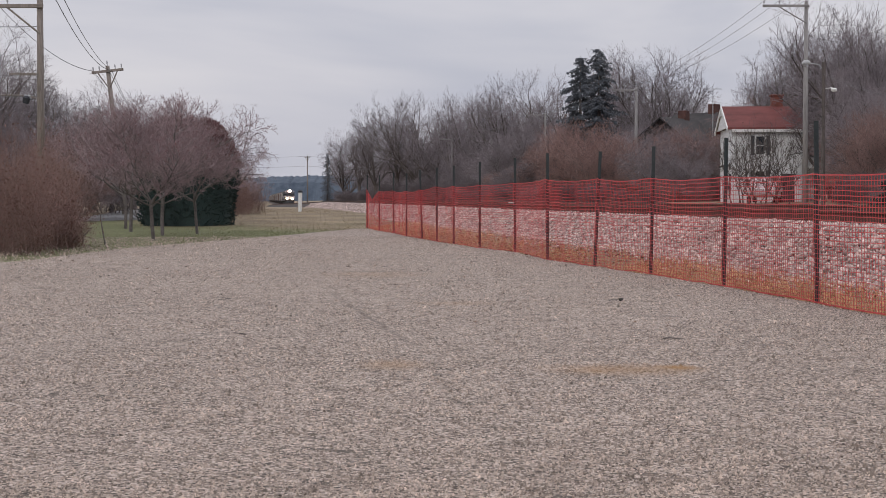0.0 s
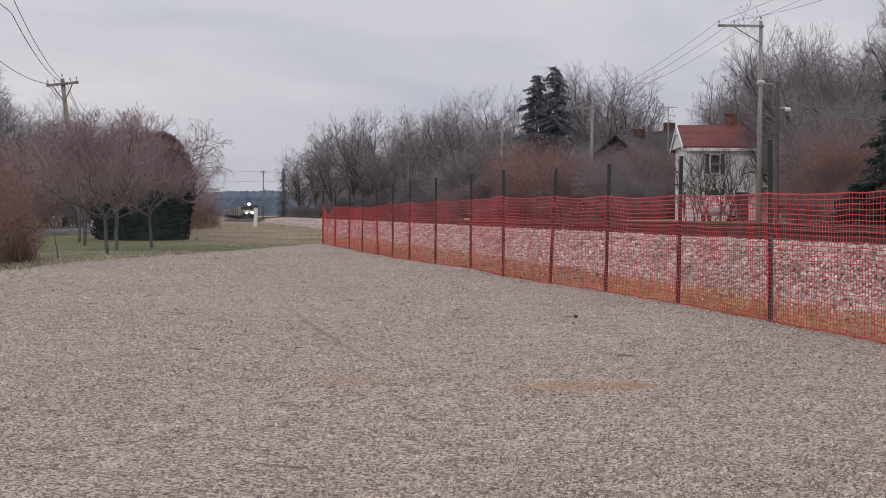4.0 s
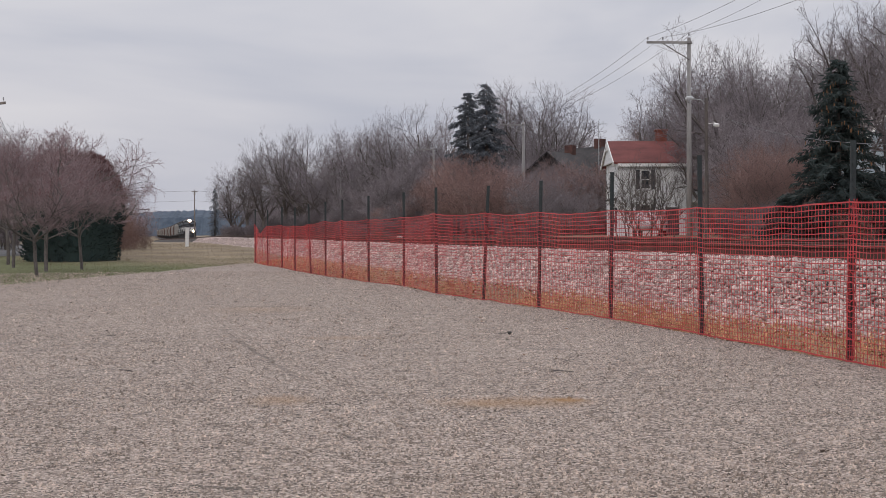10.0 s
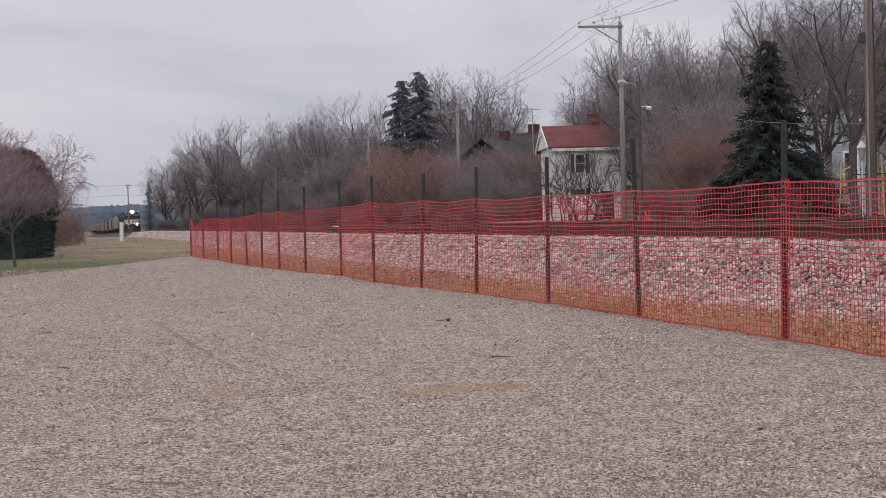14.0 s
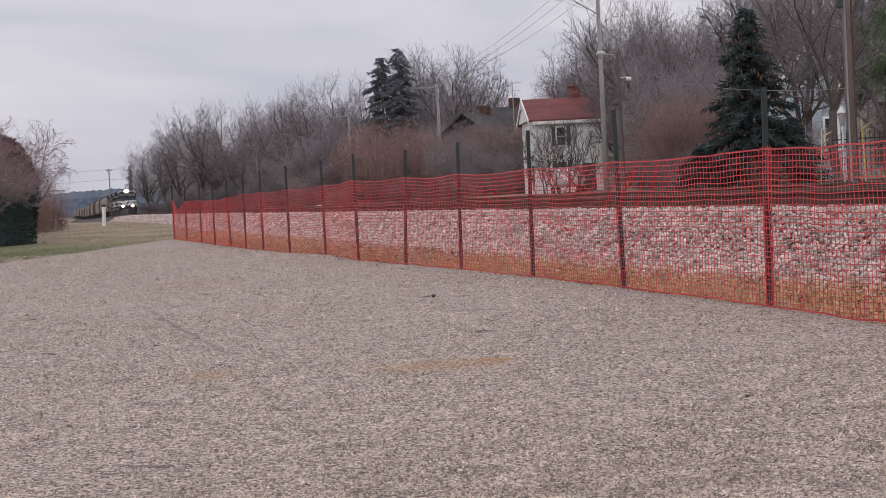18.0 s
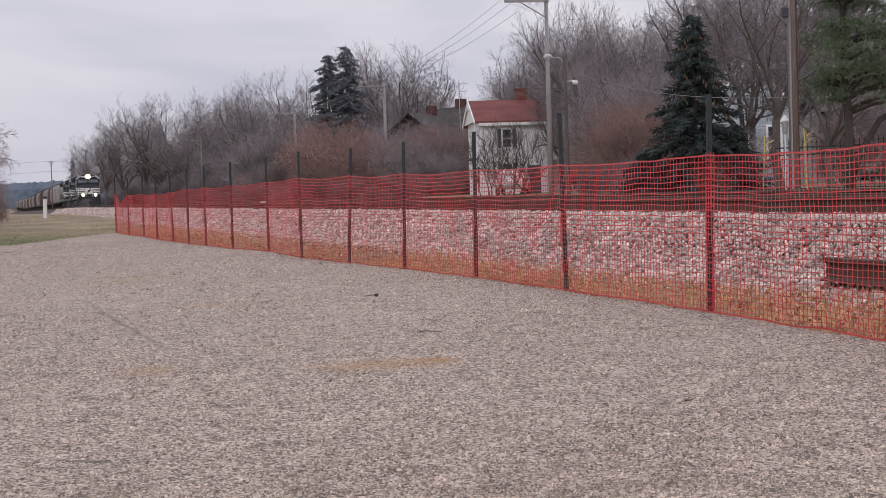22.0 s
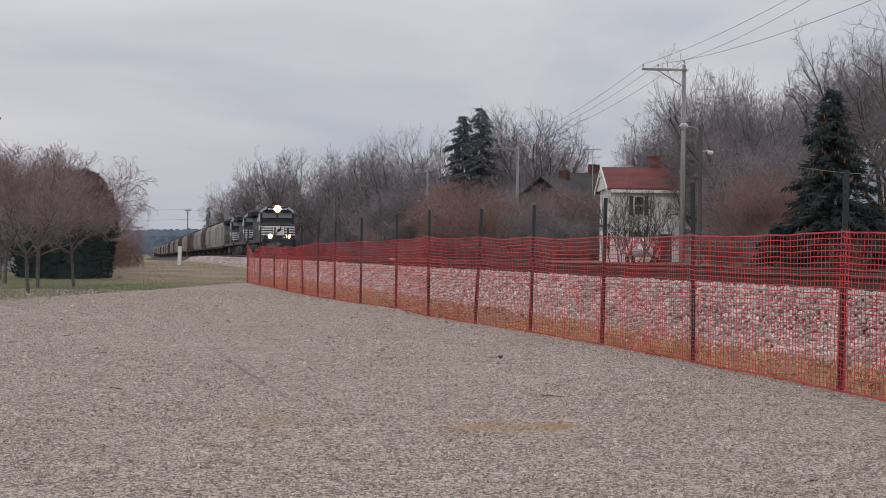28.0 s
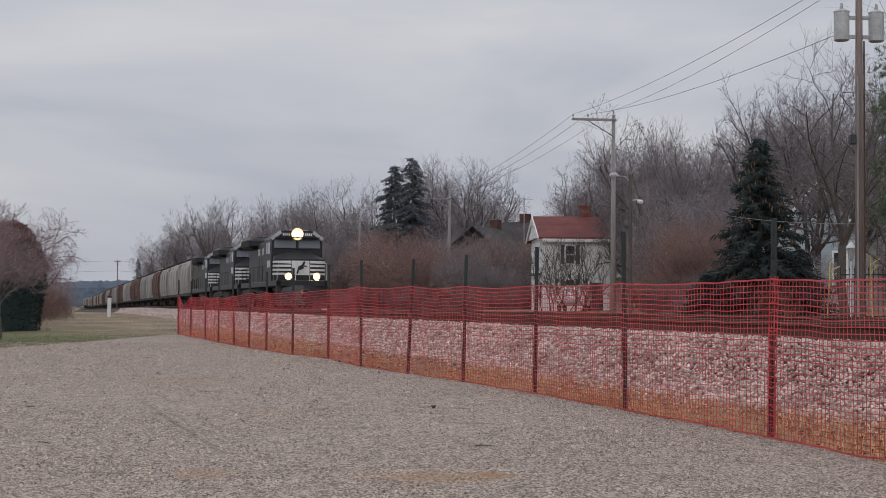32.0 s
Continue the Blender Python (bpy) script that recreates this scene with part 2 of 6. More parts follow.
# ---- shapes ----
class Shape:
    """Points and faces of one mesh, gathered before it is made."""

    def __init__(self):
        self.v, self.f = [], []

    def add(self, verts, faces):
        o = len(self.v)
        self.v.extend(verts)
        self.f.extend([tuple(i + o for i in f) for f in faces])
        return self

    def box(self, x, y, z, sx, sy, sz, m=None, cut=0.0):
        """A box about (x, y, z) with its long edges cut off by `cut`."""
        hx, hy, hz = sx / 2, sy / 2, sz / 2
        if cut:
            c = min(cut, hx * 0.9, hy * 0.9, hz * 0.9)
            ring = [(-hx + c, -hy), (hx - c, -hy), (hx, -hy + c), (hx, hy - c), (hx - c, hy), (-hx + c, hy), (-hx, hy - c), (-hx, -hy + c)]
            inner = [(a * (hx - c) / hx, b * (hy - c) / hy) for a, b in ring]
            vs = [(a, b, -hz) for a, b in inner] + [(a, b, -hz + c) for a, b in ring] + [(a, b, hz - c) for a, b in ring] + [(a, b, hz) for a, b in inner]
            fs = [tuple(range(7, -1, -1)), tuple(range(24, 32))]
            for k in range(3):
                fs += [(k * 8 + i, k * 8 + (i + 1) % 8, k * 8 + 8 + (i + 1) % 8, k * 8 + 8 + i) for i in range(8)]
        else:
            vs = [(a, b, c) for c in (-hz, hz) for a, b in ((-hx, -hy), (hx, -hy), (hx, hy), (-hx, hy))]
            fs = [(3, 2, 1, 0), (4, 5, 6, 7), (0, 1, 5, 4), (1, 2, 6, 5), (2, 3, 7, 6), (3, 0, 4, 7)]
        if m is not None:
            vs = [tuple(m @ Vector(p)) for p in vs]
        return self.add([(p[0] + x, p[1] + y, p[2] + z) for p in vs], fs)

    def tube(self, pts, radii, n=6, cap=True):
        """A round bar through the points."""
        pts = [Vector(p) for p in pts]
        o = len(self.v)
        for i, p in enumerate(pts):
            d = (pts[min(i + 1, len(pts) - 1)] - pts[max(i - 1, 0)]).normalized()
            a = d.orthogonal().normalized() if abs(d.z) > 0.9 else Vector((-d.y, d.x, 0)).normalized()
            b = d.cross(a)
            r = radii[i] if hasattr(radii, "__len__") else radii
            for k in range(n):
                w = 2 * math.pi * k / n
                self.v.append(tuple(p + a * (r * math.cos(w)) + b * (r * math.sin(w))))
        for i in range(len(pts) - 1):
            for k in range(n):
                self.f.append((o + i * n + k, o + i * n + (k + 1) % n, o + (i + 1) * n + (k + 1) % n, o + (i + 1) * n + k))
        if cap:
            self.f.append(tuple(o + k for k in range(n - 1, -1, -1)))
            self.f.append(tuple(o + (len(pts) - 1) * n + k for k in range(n)))
        return self

    def extrude(self, outline, path, close=True):
        """A section (pairs across, up) carried along a path of matrices."""
        n, o = len(outline), len(self.v)
        for m in path:
            self.v.extend(tuple(m @ Vector((a, 0, b))) for a, b in outline)
        for i in range(len(path) - 1):
            for k in range(n if close else n - 1):
                self.f.append((o + i * n + k, o + i * n + (k + 1) % n, o + (i + 1) * n + (k + 1) % n, o + (i + 1) * n + k))
        if close:
            self.f.append(tuple(o + k for k in range(n - 1, -1, -1)))
            self.f.append(tuple(o + (len(path) - 1) * n + k for k in range(n)))
        return self

    def mesh(self, name, material, smooth=False):
        me = bpy.data.meshes.new(name)
        me.from_pydata(self.v, [], self.f)
        me.materials.append(material)
        if smooth:
            me.polygons.foreach_set("use_smooth", [True] * len(me.polygons))
        me.update()
        return me


def part(name, shape, material, parent=None, label="", smooth=False):
    """Links a shape as one mesh object, under a thing or a part."""
    ob = new(name, shape.mesh(name, material, smooth))
    ob.parent = parent
    if label:
        ob["label"] = label
    return ob


def thing(name, label, category, m=None, group="", kind=""):
    ob = new(name)
    if m is not None:
        ob.matrix_basis = m
    return tagged(ob, label, category, group, kind)


def scaled(m, k, kz=None):
    return m @ Matrix.Diagonal((k, k, kz or k, 1))


# ---- the plan ----
def track_x(y):
    """The middle of the main track at that depth, metres to the right of the eye."""
    s = min(max(y, -80.0), 560.0) - 91.0
    x = 2.5 - 0.1335 * s + 1.46e-5 * s * s
    return x - 0.12 * (y - 560.0) if y > 560 else x


def rail_z(y):
    """The height of the rail heads."""
    return 0.83 - 0.0045 * min(max(y - 120.0, 0.0), 420.0)


def track_pose(y, side=0.0, up=0.0):
    """A pose on the track at that depth, with its y axis along the track and away from the eye."""
    dx = (track_x(y + 1) - track_x(y - 1)) / 2
    turn = math.degrees(math.atan2(-dx, 1))
    dz = (rail_z(y + 1) - rail_z(y - 1)) / 2
    return pose(track_x(y), y, rail_z(y) + up, math.degrees(math.atan(dz)), 0, turn) @ pose(side, 0, 0)


NEAR = -5.9  # the near track lies this far to the camera's side of the main one


def smooth_step(a, b, x):
    k = min(max((x - a) / (b - a), 0.0), 1.0)
    return k * k * (3 - 2 * k)


def ground_z(x, y):
    u = x - track_x(y)
    near = -0.04 + 0.30 * smooth_step(50, 80, y)
    bed = rail_z(y) - 0.62
    far = rail_z(y) - 0.25 + 0.012 * max(u - 6, 0)
    z = near + (bed - near) * smooth_step(90, 200, y)
    z += (far - z) * smooth_step(1.5, 7.0, u)
    if y < 90:
        # the verge climbs from the fence to the foot of the bank
        z += 0.18 * smooth_step(0.08, 1.35, x - fence_x(y)) * (1 - smooth_step(-6, -3, u)) * (1 - smooth_step(52, 80, y))
    return z + 0.03 * noise.noise((x * 0.2, y * 0.2, 0)) * smooth_step(0.5, 3.0, abs(x - fence_x(y)))


# posts of the fence: x, y, height of the net, height of the post, lean to the right
POSTS = [
    (4.13, 8.20, 1.20, 1.66, 0.00), (3.883, 11.349, 1.206, 1.664, 0.03), (3.513, 14.483, 1.214, 1.705, -0.028), (3.148, 17.297, 1.223, 1.657, 0.015),
    (2.694, 20.017, 1.245, 1.653, 0.032), (2.198, 22.36, 1.267, 1.662, 0.08), (1.699, 25.086, 1.293, 1.714, -0.004), (1.335, 28.6, 1.27, 1.728, -0.003),
    (0.734, 30.874, 1.246, 1.715, 0.0), (0.233, 33.585, 1.252, 1.694, 0.0), (-0.143, 35.5, 1.255, 1.69, 0.0), (-0.512, 37.859, 1.197, 1.688, -0.055),
    (-0.961, 40.739, 1.177, 1.657, 0.0), (-1.41, 44.2, 1.213, 1.725, 0.0), (-1.954, 47.535, 1.209, 1.704, 0.0), (-2.518, 51.363, 1.284, 1.772, 0.0)]


def fence_x(y):
    return np.interp(y, [p[1] for p in POSTS], [p[0] for p in POSTS]) if y > 8.2 else 4.13 + (8.2 - y) * 0.085


# ---- ground: one sheet to the horizon ----
def ground_material():
    """Tan winter grass, with a greener mown lawn beside the lot and leaf litter in the scrub."""
    m = GRASS_GROUND
    t = m.node_tree
    b = t.nodes["Principled BSDF"]
    tan = b.inputs["Base Color"].links[0].from_socket
    tc = t.nodes.new("ShaderNodeTexCoord")
    sep = t.nodes.new("ShaderNodeSeparateXYZ")
    t.links.new(tc.outputs["Object"], sep.inputs[0])
    ragged = node(t, "ShaderNodeTexNoise", Vector=tc.outputs["Object"], Scale=0.35, Detail=5.0, Roughness=0.65)
    tufts = node(t, "ShaderNodeTexNoise", Vector=tc.outputs["Object"], Scale=7.0, Detail=5.0, Roughness=0.7)
    green = ramp(t, tufts.outputs["Fac"], [(0.35, (0.065, 0.085, 0.026)), (0.65, (0.18, 0.205, 0.08))])
    wander = maths(t, "MULTIPLY", maths(t, "SUBTRACT", ragged.outputs["Fac"], 0.5), 16.0)
    edge = maths(t, "ADD", maths(t, "ADD", sep.outputs["Y"], wander), maths(t, "MULTIPLY", sep.outputs["X"], 1.6))
    inner = maths(t, "MULTIPLY", maths(t, "SUBTRACT", 47.0, edge), 0.12, True)
    inner = maths(t, "MULTIPLY", inner, maths(t, "MULTIPLY", maths(t, "SUBTRACT", -1.5, sep.outputs["X"]), 0.5, True))
    inner = maths(t, "MULTIPLY", inner, 0.8)
    t.links.new(mix(t, inner, tan, green), b.inputs["Base Color"])
    return m


def ground():
    ys = np.concatenate([np.arange(-60, 0, 6), np.arange(0, 90, 1.0), np.arange(90, 240, 4), np.arange(240, 640, 16), np.arange(640, 3000, 160)])
    xs = np.concatenate([np.arange(-1500, -120, 120), np.arange(-120, -30, 10), np.arange(-30, 34, 0.8), np.arange(34, 120, 8), np.arange(120, 1600, 120)])
    s = Shape()
    s.v = [(float(x), float(y), ground_z(float(x), float(y))) for y in ys for x in xs]
    n = len(xs)
    s.f = [(j * n + i, j * n + i + 1, (j + 1) * n + i + 1, (j + 1) * n + i) for j in range(len(ys) - 1) for i in range(n - 1)]
    tagged(part("ground", s, ground_material(), smooth=True), "dull winter grass with bare soil and leaf litter", "ground", kind="structure")


ground()


def lot_material():
    m = surface("worn_chip_seal", (0.235, 0.212, 0.188), (0.43, 0.40, 0.362), 0.95, 1.0, 1.0, 0)
    t = m.node_tree
    b = t.nodes["Principled BSDF"]
    tc = t.nodes.new("ShaderNodeTexCoord")
    pos = tc.outputs["Object"]
    cells = node(t, "ShaderNodeTexVoronoi", Vector=pos, Scale=72.0)
    big = node(t, "ShaderNodeTexVoronoi", Vector=pos, Scale=26.0)
    fine = node(t, "ShaderNodeTexNoise", Vector=pos, Scale=34.0, Detail=6.0, Roughness=0.7)
    broad = node(t, "ShaderNodeTexNoise", Vector=pos, Scale=0.22, Detail=4.0, Roughness=0.6)
    mid = node(t, "ShaderNodeTexNoise", Vector=pos, Scale=1.6, Detail=4.0, Roughness=0.65)
    grey = node(t, "ShaderNodeSeparateColor", Color=cells.outputs["Color"]).outputs[0]
    f = maths(t, "ADD", maths(t, "MULTIPLY", grey, 0.52), maths(t, "MULTIPLY", fine.outputs["Fac"], 0.24))
    f = maths(t, "ADD", f, maths(t, "MULTIPLY", mid.outputs["Fac"], 0.12))
    f = maths(t, "ADD", f, maths(t, "MULTIPLY", broad.outputs["Fac"], 0.12))
    col = ramp(t, f, [(0.28, (0.07, 0.053, 0.043)), (0.42, (0.25, 0.198, 0.163)), (0.58, (0.405, 0.328, 0.278)), (0.74, (0.64, 0.53, 0.46))])
    # hair cracks and scuffs
    warp = node(t, "ShaderNodeTexNoise", Vector=pos, Scale=0.9, Detail=5.0)
    v = t.nodes.new("ShaderNodeVectorMath")
    v.operation = "ADD"
    t.links.new(pos, v.inputs[0])
    t.links.new(warp.outputs["Color"], v.inputs[1])
    crack = t.nodes.new("ShaderNodeTexVoronoi")
    crack.feature = "DISTANCE_TO_EDGE"
    crack.inputs["Scale"].default_value = 0.33
    t.links.new(v.outputs[0], crack.inputs["Vector"])
    line = maths(t, "LESS_THAN", crack.outputs["Distance"], 0.006)
    line = maths(t, "MULTIPLY", line, maths(t, "MULTIPLY", maths(t, "GREATER_THAN", mid.outputs["Fac"], 0.5), 0.45))
    col = mix(t, line, col, (0.10, 0.09, 0.08))
    # short crazed cracks between the chips
    craze = t.nodes.new("ShaderNodeTexVoronoi")
    craze.feature = "DISTANCE_TO_EDGE"
    craze.inputs["Scale"].default_value = 4.2
    warp2 = node(t, "ShaderNodeTexNoise", Vector=pos, Scale=9.0, Detail=4.0)
    v2 = t.nodes.new("ShaderNodeVectorMath")
    v2.operation = "MULTIPLY_ADD"
    t.links.new(warp2.outputs["Color"], v2.inputs[0])
    v2.inputs[1].default_value = (0.16, 0.16, 0)
    t.links.new(pos, v2.inputs[2])
    t.links.new(v2.outputs[0], craze.inputs["Vector"])
    patch = node(t, "ShaderNodeTexNoise", Vector=pos, Scale=2.3, Detail=3.0)
    seam = maths(t, "LESS_THAN", craze.outputs["Distance"], 0.016)
    seam = maths(t, "MULTIPLY", seam, maths(t, "MULTIPLY", maths(t, "GREATER_THAN", patch.outputs["Fac"], 0.53), 0.75))
    col = mix(t, seam, col, (0.07, 0.056, 0.047))
    col = earth_stains(t, pos, mid, col)
    t.links.new(col, b.inputs["Base Color"])
    h = maths(t, "ADD", maths(t, "MULTIPLY", cells.outputs["Distance"], -0.9), maths(t, "MULTIPLY", big.outputs["Distance"], -0.35))
    h = maths(t, "ADD", h, maths(t, "MULTIPLY", fine.outputs["Fac"], 0.5))
    bp = node(t, "ShaderNodeBump", Strength=0.6, Distance=0.010, Height=h)
    t.links.new(bp.outputs[0], b.inputs["Normal"])
    b.inputs["Roughness"].default_value = 0.95
    for link in list(b.inputs["Roughness"].links):
        t.links.remove(link)
    return m


def earth_stains(t, pos, mid, col):
    """Earth washed in shallow dips: x, y, half width, half depth, strength."""
    for x, y, w, d, k in ((1.36, 8.95, 0.15, 0.17, 0.9), (1.04, 8.85, 0.55, 0.4, 0.55), (0.86, 8.8, 0.16, 0.2, 0.5), (-0.30, 9.1, 0.25, 0.35, 0.45), (0.1, 14.5, 0.5, 0.4, 0.25), (-0.9, 20.0, 0.9, 1.2, 0.2)):
        mp = t.nodes.new("ShaderNodeMapping")
        mp.inputs["Location"].default_value = (-x / w, -y / d, 0)
        mp.inputs["Scale"].default_value = (1 / w, 1 / d, 0)
        t.links.new(pos, mp.inputs[0])
        ln = t.nodes.new("ShaderNodeVectorMath")
        ln.operation = "LENGTH"
        t.links.new(mp.outputs[0], ln.inputs[0])
        fade = maths(t, "SUBTRACT", 1.0, ln.outputs["Value"], True)
        fade = maths(t, "MULTIPLY", maths(t, "MULTIPLY", fade, k * 2.2), mid.outputs["Fac"], True)
        col = mix(t, fade, col, (0.36, 0.205, 0.09))
    # dark cracks and scuffs: x, y, half length, half width, turn in degrees, strength
    for x, y, a, w, turn, k in ((-0.58, 12.95, 4.2, 0.04, 99.5, 0.42), (-0.7, 20.9, 1.1, 0.14, 2, 0.4), (1.15, 18.5, 0.45, 0.10, 4, 0.45), (-4.9, 18.7, 0.5, 0.12, 3, 0.4), (2.6, 9.6, 0.5, 0.03, 24, 0.6), (-2.6, 13.2, 0.7, 0.05, 8, 0.4), (0.6, 27.0, 1.2, 0.2, 5, 0.35), (-2.4, 30.0, 1.4, 0.25, -4, 0.3)):
        mp = t.nodes.new("ShaderNodeMapping")
        mp.vector_type = "TEXTURE"
        mp.inputs["Location"].default_value = (x, y, 0)
        mp.inputs["Rotation"].default_value = (0, 0, radians(turn))
        mp.inputs["Scale"].default_value = (a, w, 1000)
        wob = t.nodes.new("ShaderNodeVectorMath")
        wob.operation = "MULTIPLY_ADD"
        t.links.new(mid.outputs["Color"], wob.inputs[0])
        wob.inputs[1].default_value = (0.12, 0.12, 0)
        t.links.new(pos, wob.inputs[2])
        t.links.new(wob.outputs[0], mp.inputs[0])
        ln = t.nodes.new("ShaderNodeVectorMath")
        ln.operation = "LENGTH"
        t.links.new(mp.outputs[0], ln.inputs[0])
        fade = maths(t, "MULTIPLY", maths(t, "SUBTRACT", 1.0, ln.outputs["Value"], True), k * 2.0, True)
        col = mix(t, maths(t, "MULTIPLY", fade, 0.8), col, (0.13, 0.11, 0.095))
    return col


LOT = lot_material()


def stain_chips():
    """The loose chips take the same stains as the lot under them."""
    t = CHIP.node_tree
    b = t.nodes["Principled BSDF"]
    col = b.inputs["Base Color"].links[0].from_socket
    pos = t.nodes.new("ShaderNodeTexCoord").outputs["Object"]
    mid = node(t, "ShaderNodeTexNoise", Vector=pos, Scale=1.6, Detail=4.0, Roughness=0.65)
    t.links.new(earth_stains(t, pos, mid, col), b.inputs["Base Color"])


stain_chips()


def lot_left(y):
    """The left edge of the gravel lot at that depth."""
    return float(np.interp(y, [-30, 8, 20, 25.3, 31.6, 41, 50.8], [-24, -13, -8.6, -6.9, -6.6, -4.6, -2.9]))


def gravel_lot():
    s = Shape()
    rows = np.concatenate([np.arange(-30, 4, 2.0), np.arange(4, 51.2, 0.4)])
    for y in rows:
        a = lot_left(y) + 0.22 * noise.noise((0.7 * y, 3.0, 0)) + 0.1 * noise.noise((2.7 * y, 9.0, 0))
        b = fence_x(y) + 0.02 + 0.05 * noise.noise((0.9 * y, 30.0, 0)) + 0.06 * noise.noise((3.1 * y, 50.0, 0))
        for k in range(17):
            x = b if k == 16 else a + (b - 0.05 - a) * k / 15
            s.v.append((x, float(y), -0.035 if k in (0, 16) else 0.004 * noise.noise((x * 0.6, y * 0.6, 2))))
    n = 17
    s.f = [(j * n + i, j * n + i + 1, (j + 1) * n + i + 1, (j + 1) * n + i) for j in range(len(rows) - 1) for i in range(n - 1)]
    tagged(part("gravel_lot", s, LOT, smooth=True), "pale grey worn chip-seal parking lot with rusty earth stains", "parking lot", kind="structure")


gravel_lot()


# ---- the two tracks ----
def steps(y0, y1, fine=2.0):
    y, out_rows = y0, []
    while y < y1:
        out_rows.append(y)
        y += fine if y < 120 else fine * 6
    return out_rows + [y1]


def ballast(name, side, y1, label):
    s = Shape()
    left, right = (-2.65, 3.4) if side < 0 else (-3.6, 2.9)
    top = -0.20
    section = [(left, -0.86), (left + 0.55, -0.60), (-1.52, top - 0.02), (-1.3, top), (1.3, top), (1.6, top - 0.03), (right, -0.75)]
    s.extrude(section, [track_pose(y, side) for y in steps(-40, y1)], close=False)
    return tagged(part(name, s, BALLAST_GAP_SHADE), label, "ballast", kind="structure")


bed_near = ballast("ballast_1", NEAR, 420, "pinkish grey crushed stone bank of the near track")
bed_main = ballast("ballast_2", 0.0, 1500, "grey crushed stone bed of the main track")

RAIL_SECTION = [(-0.07, 0.0), (0.07, 0.0), (0.07, 0.012), (0.012, 0.03), (0.009, 0.13), (0.036, 0.142), (0.036, 0.172), (0.028, 0.18), (-0.028, 0.18), (-0.036, 0.172), (-0.036, 0.142), (-0.009, 0.13), (-0.012, 0.03), (-0.07, 0.012)]


def track(side, y1, label):
    t = thing("railway_track", label, "track", kind="structure", group="railway tracks")
    for k in (-0.75, 0.75):
        s = Shape()
        s.extrude(RAIL_SECTION, [track_pose(y, side + k, -0.18) for y in steps(-40, y1, 3.0)])
        part("rail", s, RUST, t, "brown rusted steel rail")
    tie = Shape().box(0, 0, -0.275, 2.6, 0.23, 0.17, cut=0.012).mesh("tie", TIE)
    y = 4.0
    while y < 150:
        ob = new("tie", tie)
        ob.parent = t
        ob.matrix_basis = track_pose(y, side)
        y += 0.54
    return t


track(NEAR, 420, "near railway track with rusted rails on wooden ties")
track(0.0, 1500, "main railway track the train runs on")


# ---- the orange safety fence ----
def tee_post(s, h):
    """A studded steel T-post standing at the origin."""
    s.box(0, 0.0, h / 2, 0.045, 0.009, h)
    s.box(0, 0.022, h / 2, 0.009, 0.036, h)
    z = 0.08
    while z < h - 0.04:
        s.box(0, -0.008, z, 0.016, 0.010, 0.022)
        z += 0.054
    s.box(0, 0.0, h + 0.002, 0.047, 0.012, 0.006)


def fence():
    f = thing("safety_fence", "orange-red plastic safety net strung on steel T-posts", "fence")
    rng = random.Random(4)
    for i, (x, y, net, h, lean) in enumerate(POSTS):
        s = Shape()
        tee_post(s, h)
        ob = part("post", s, POST_GREEN, f, "dark green steel T-post")
        turn = 9.0 + rng.uniform(-12, 12)
        ob.matrix_basis = pose(x, y, 0, rng.uniform(-0.5, 0.5), math.degrees(math.atan2(lean, h)), turn)
        if i == 1:
            # the net doubled round the post and tied
            w = Shape()
            for k in range(17):
                z = 0.03 + k * net / 17
                r = 0.027 + 0.006 * rng.random()
                w.tube([(r * math.cos(a), r * math.sin(a), z + 0.012 * math.sin(3 * a + k)) for a in np.linspace(0, 2 * math.pi, 9)], 0.0045, 4)
            for k in range(4):
                a = 2 * math.pi * k / 4
                w.tube([(0.029 * math.cos(a + 0.2 * math.sin(j)), 0.029 * math.sin(a + 0.2 * math.sin(j)), 0.02 + j * net / 6) for j in range(7)], 0.004, 4)
            wrap = part("net_wrap", w, MESH_RED, f, "orange-red net doubled round the post")
            wrap.matrix_basis = pose(x, y, 0, 0, math.degrees(math.atan2(lean, h)), 0)
    for i in range(len(POSTS) - 1):
        net_bay(f, POSTS[i], POSTS[i + 1], i, rng)
    p = POSTS[0]
    net_bay(f, (p[0] + 0.25, p[1] - 3.0, 1.22, 1.66, 0.0), p, 99, rng)
    part("post", (lambda s: (tee_post(s, 1.68), s)[1])(Shape()), POST_GREEN, f, "dark green steel T-post").matrix_basis = pose(p[0] + 0.25, p[1] - 3.0, 0, 0, 0, 9)


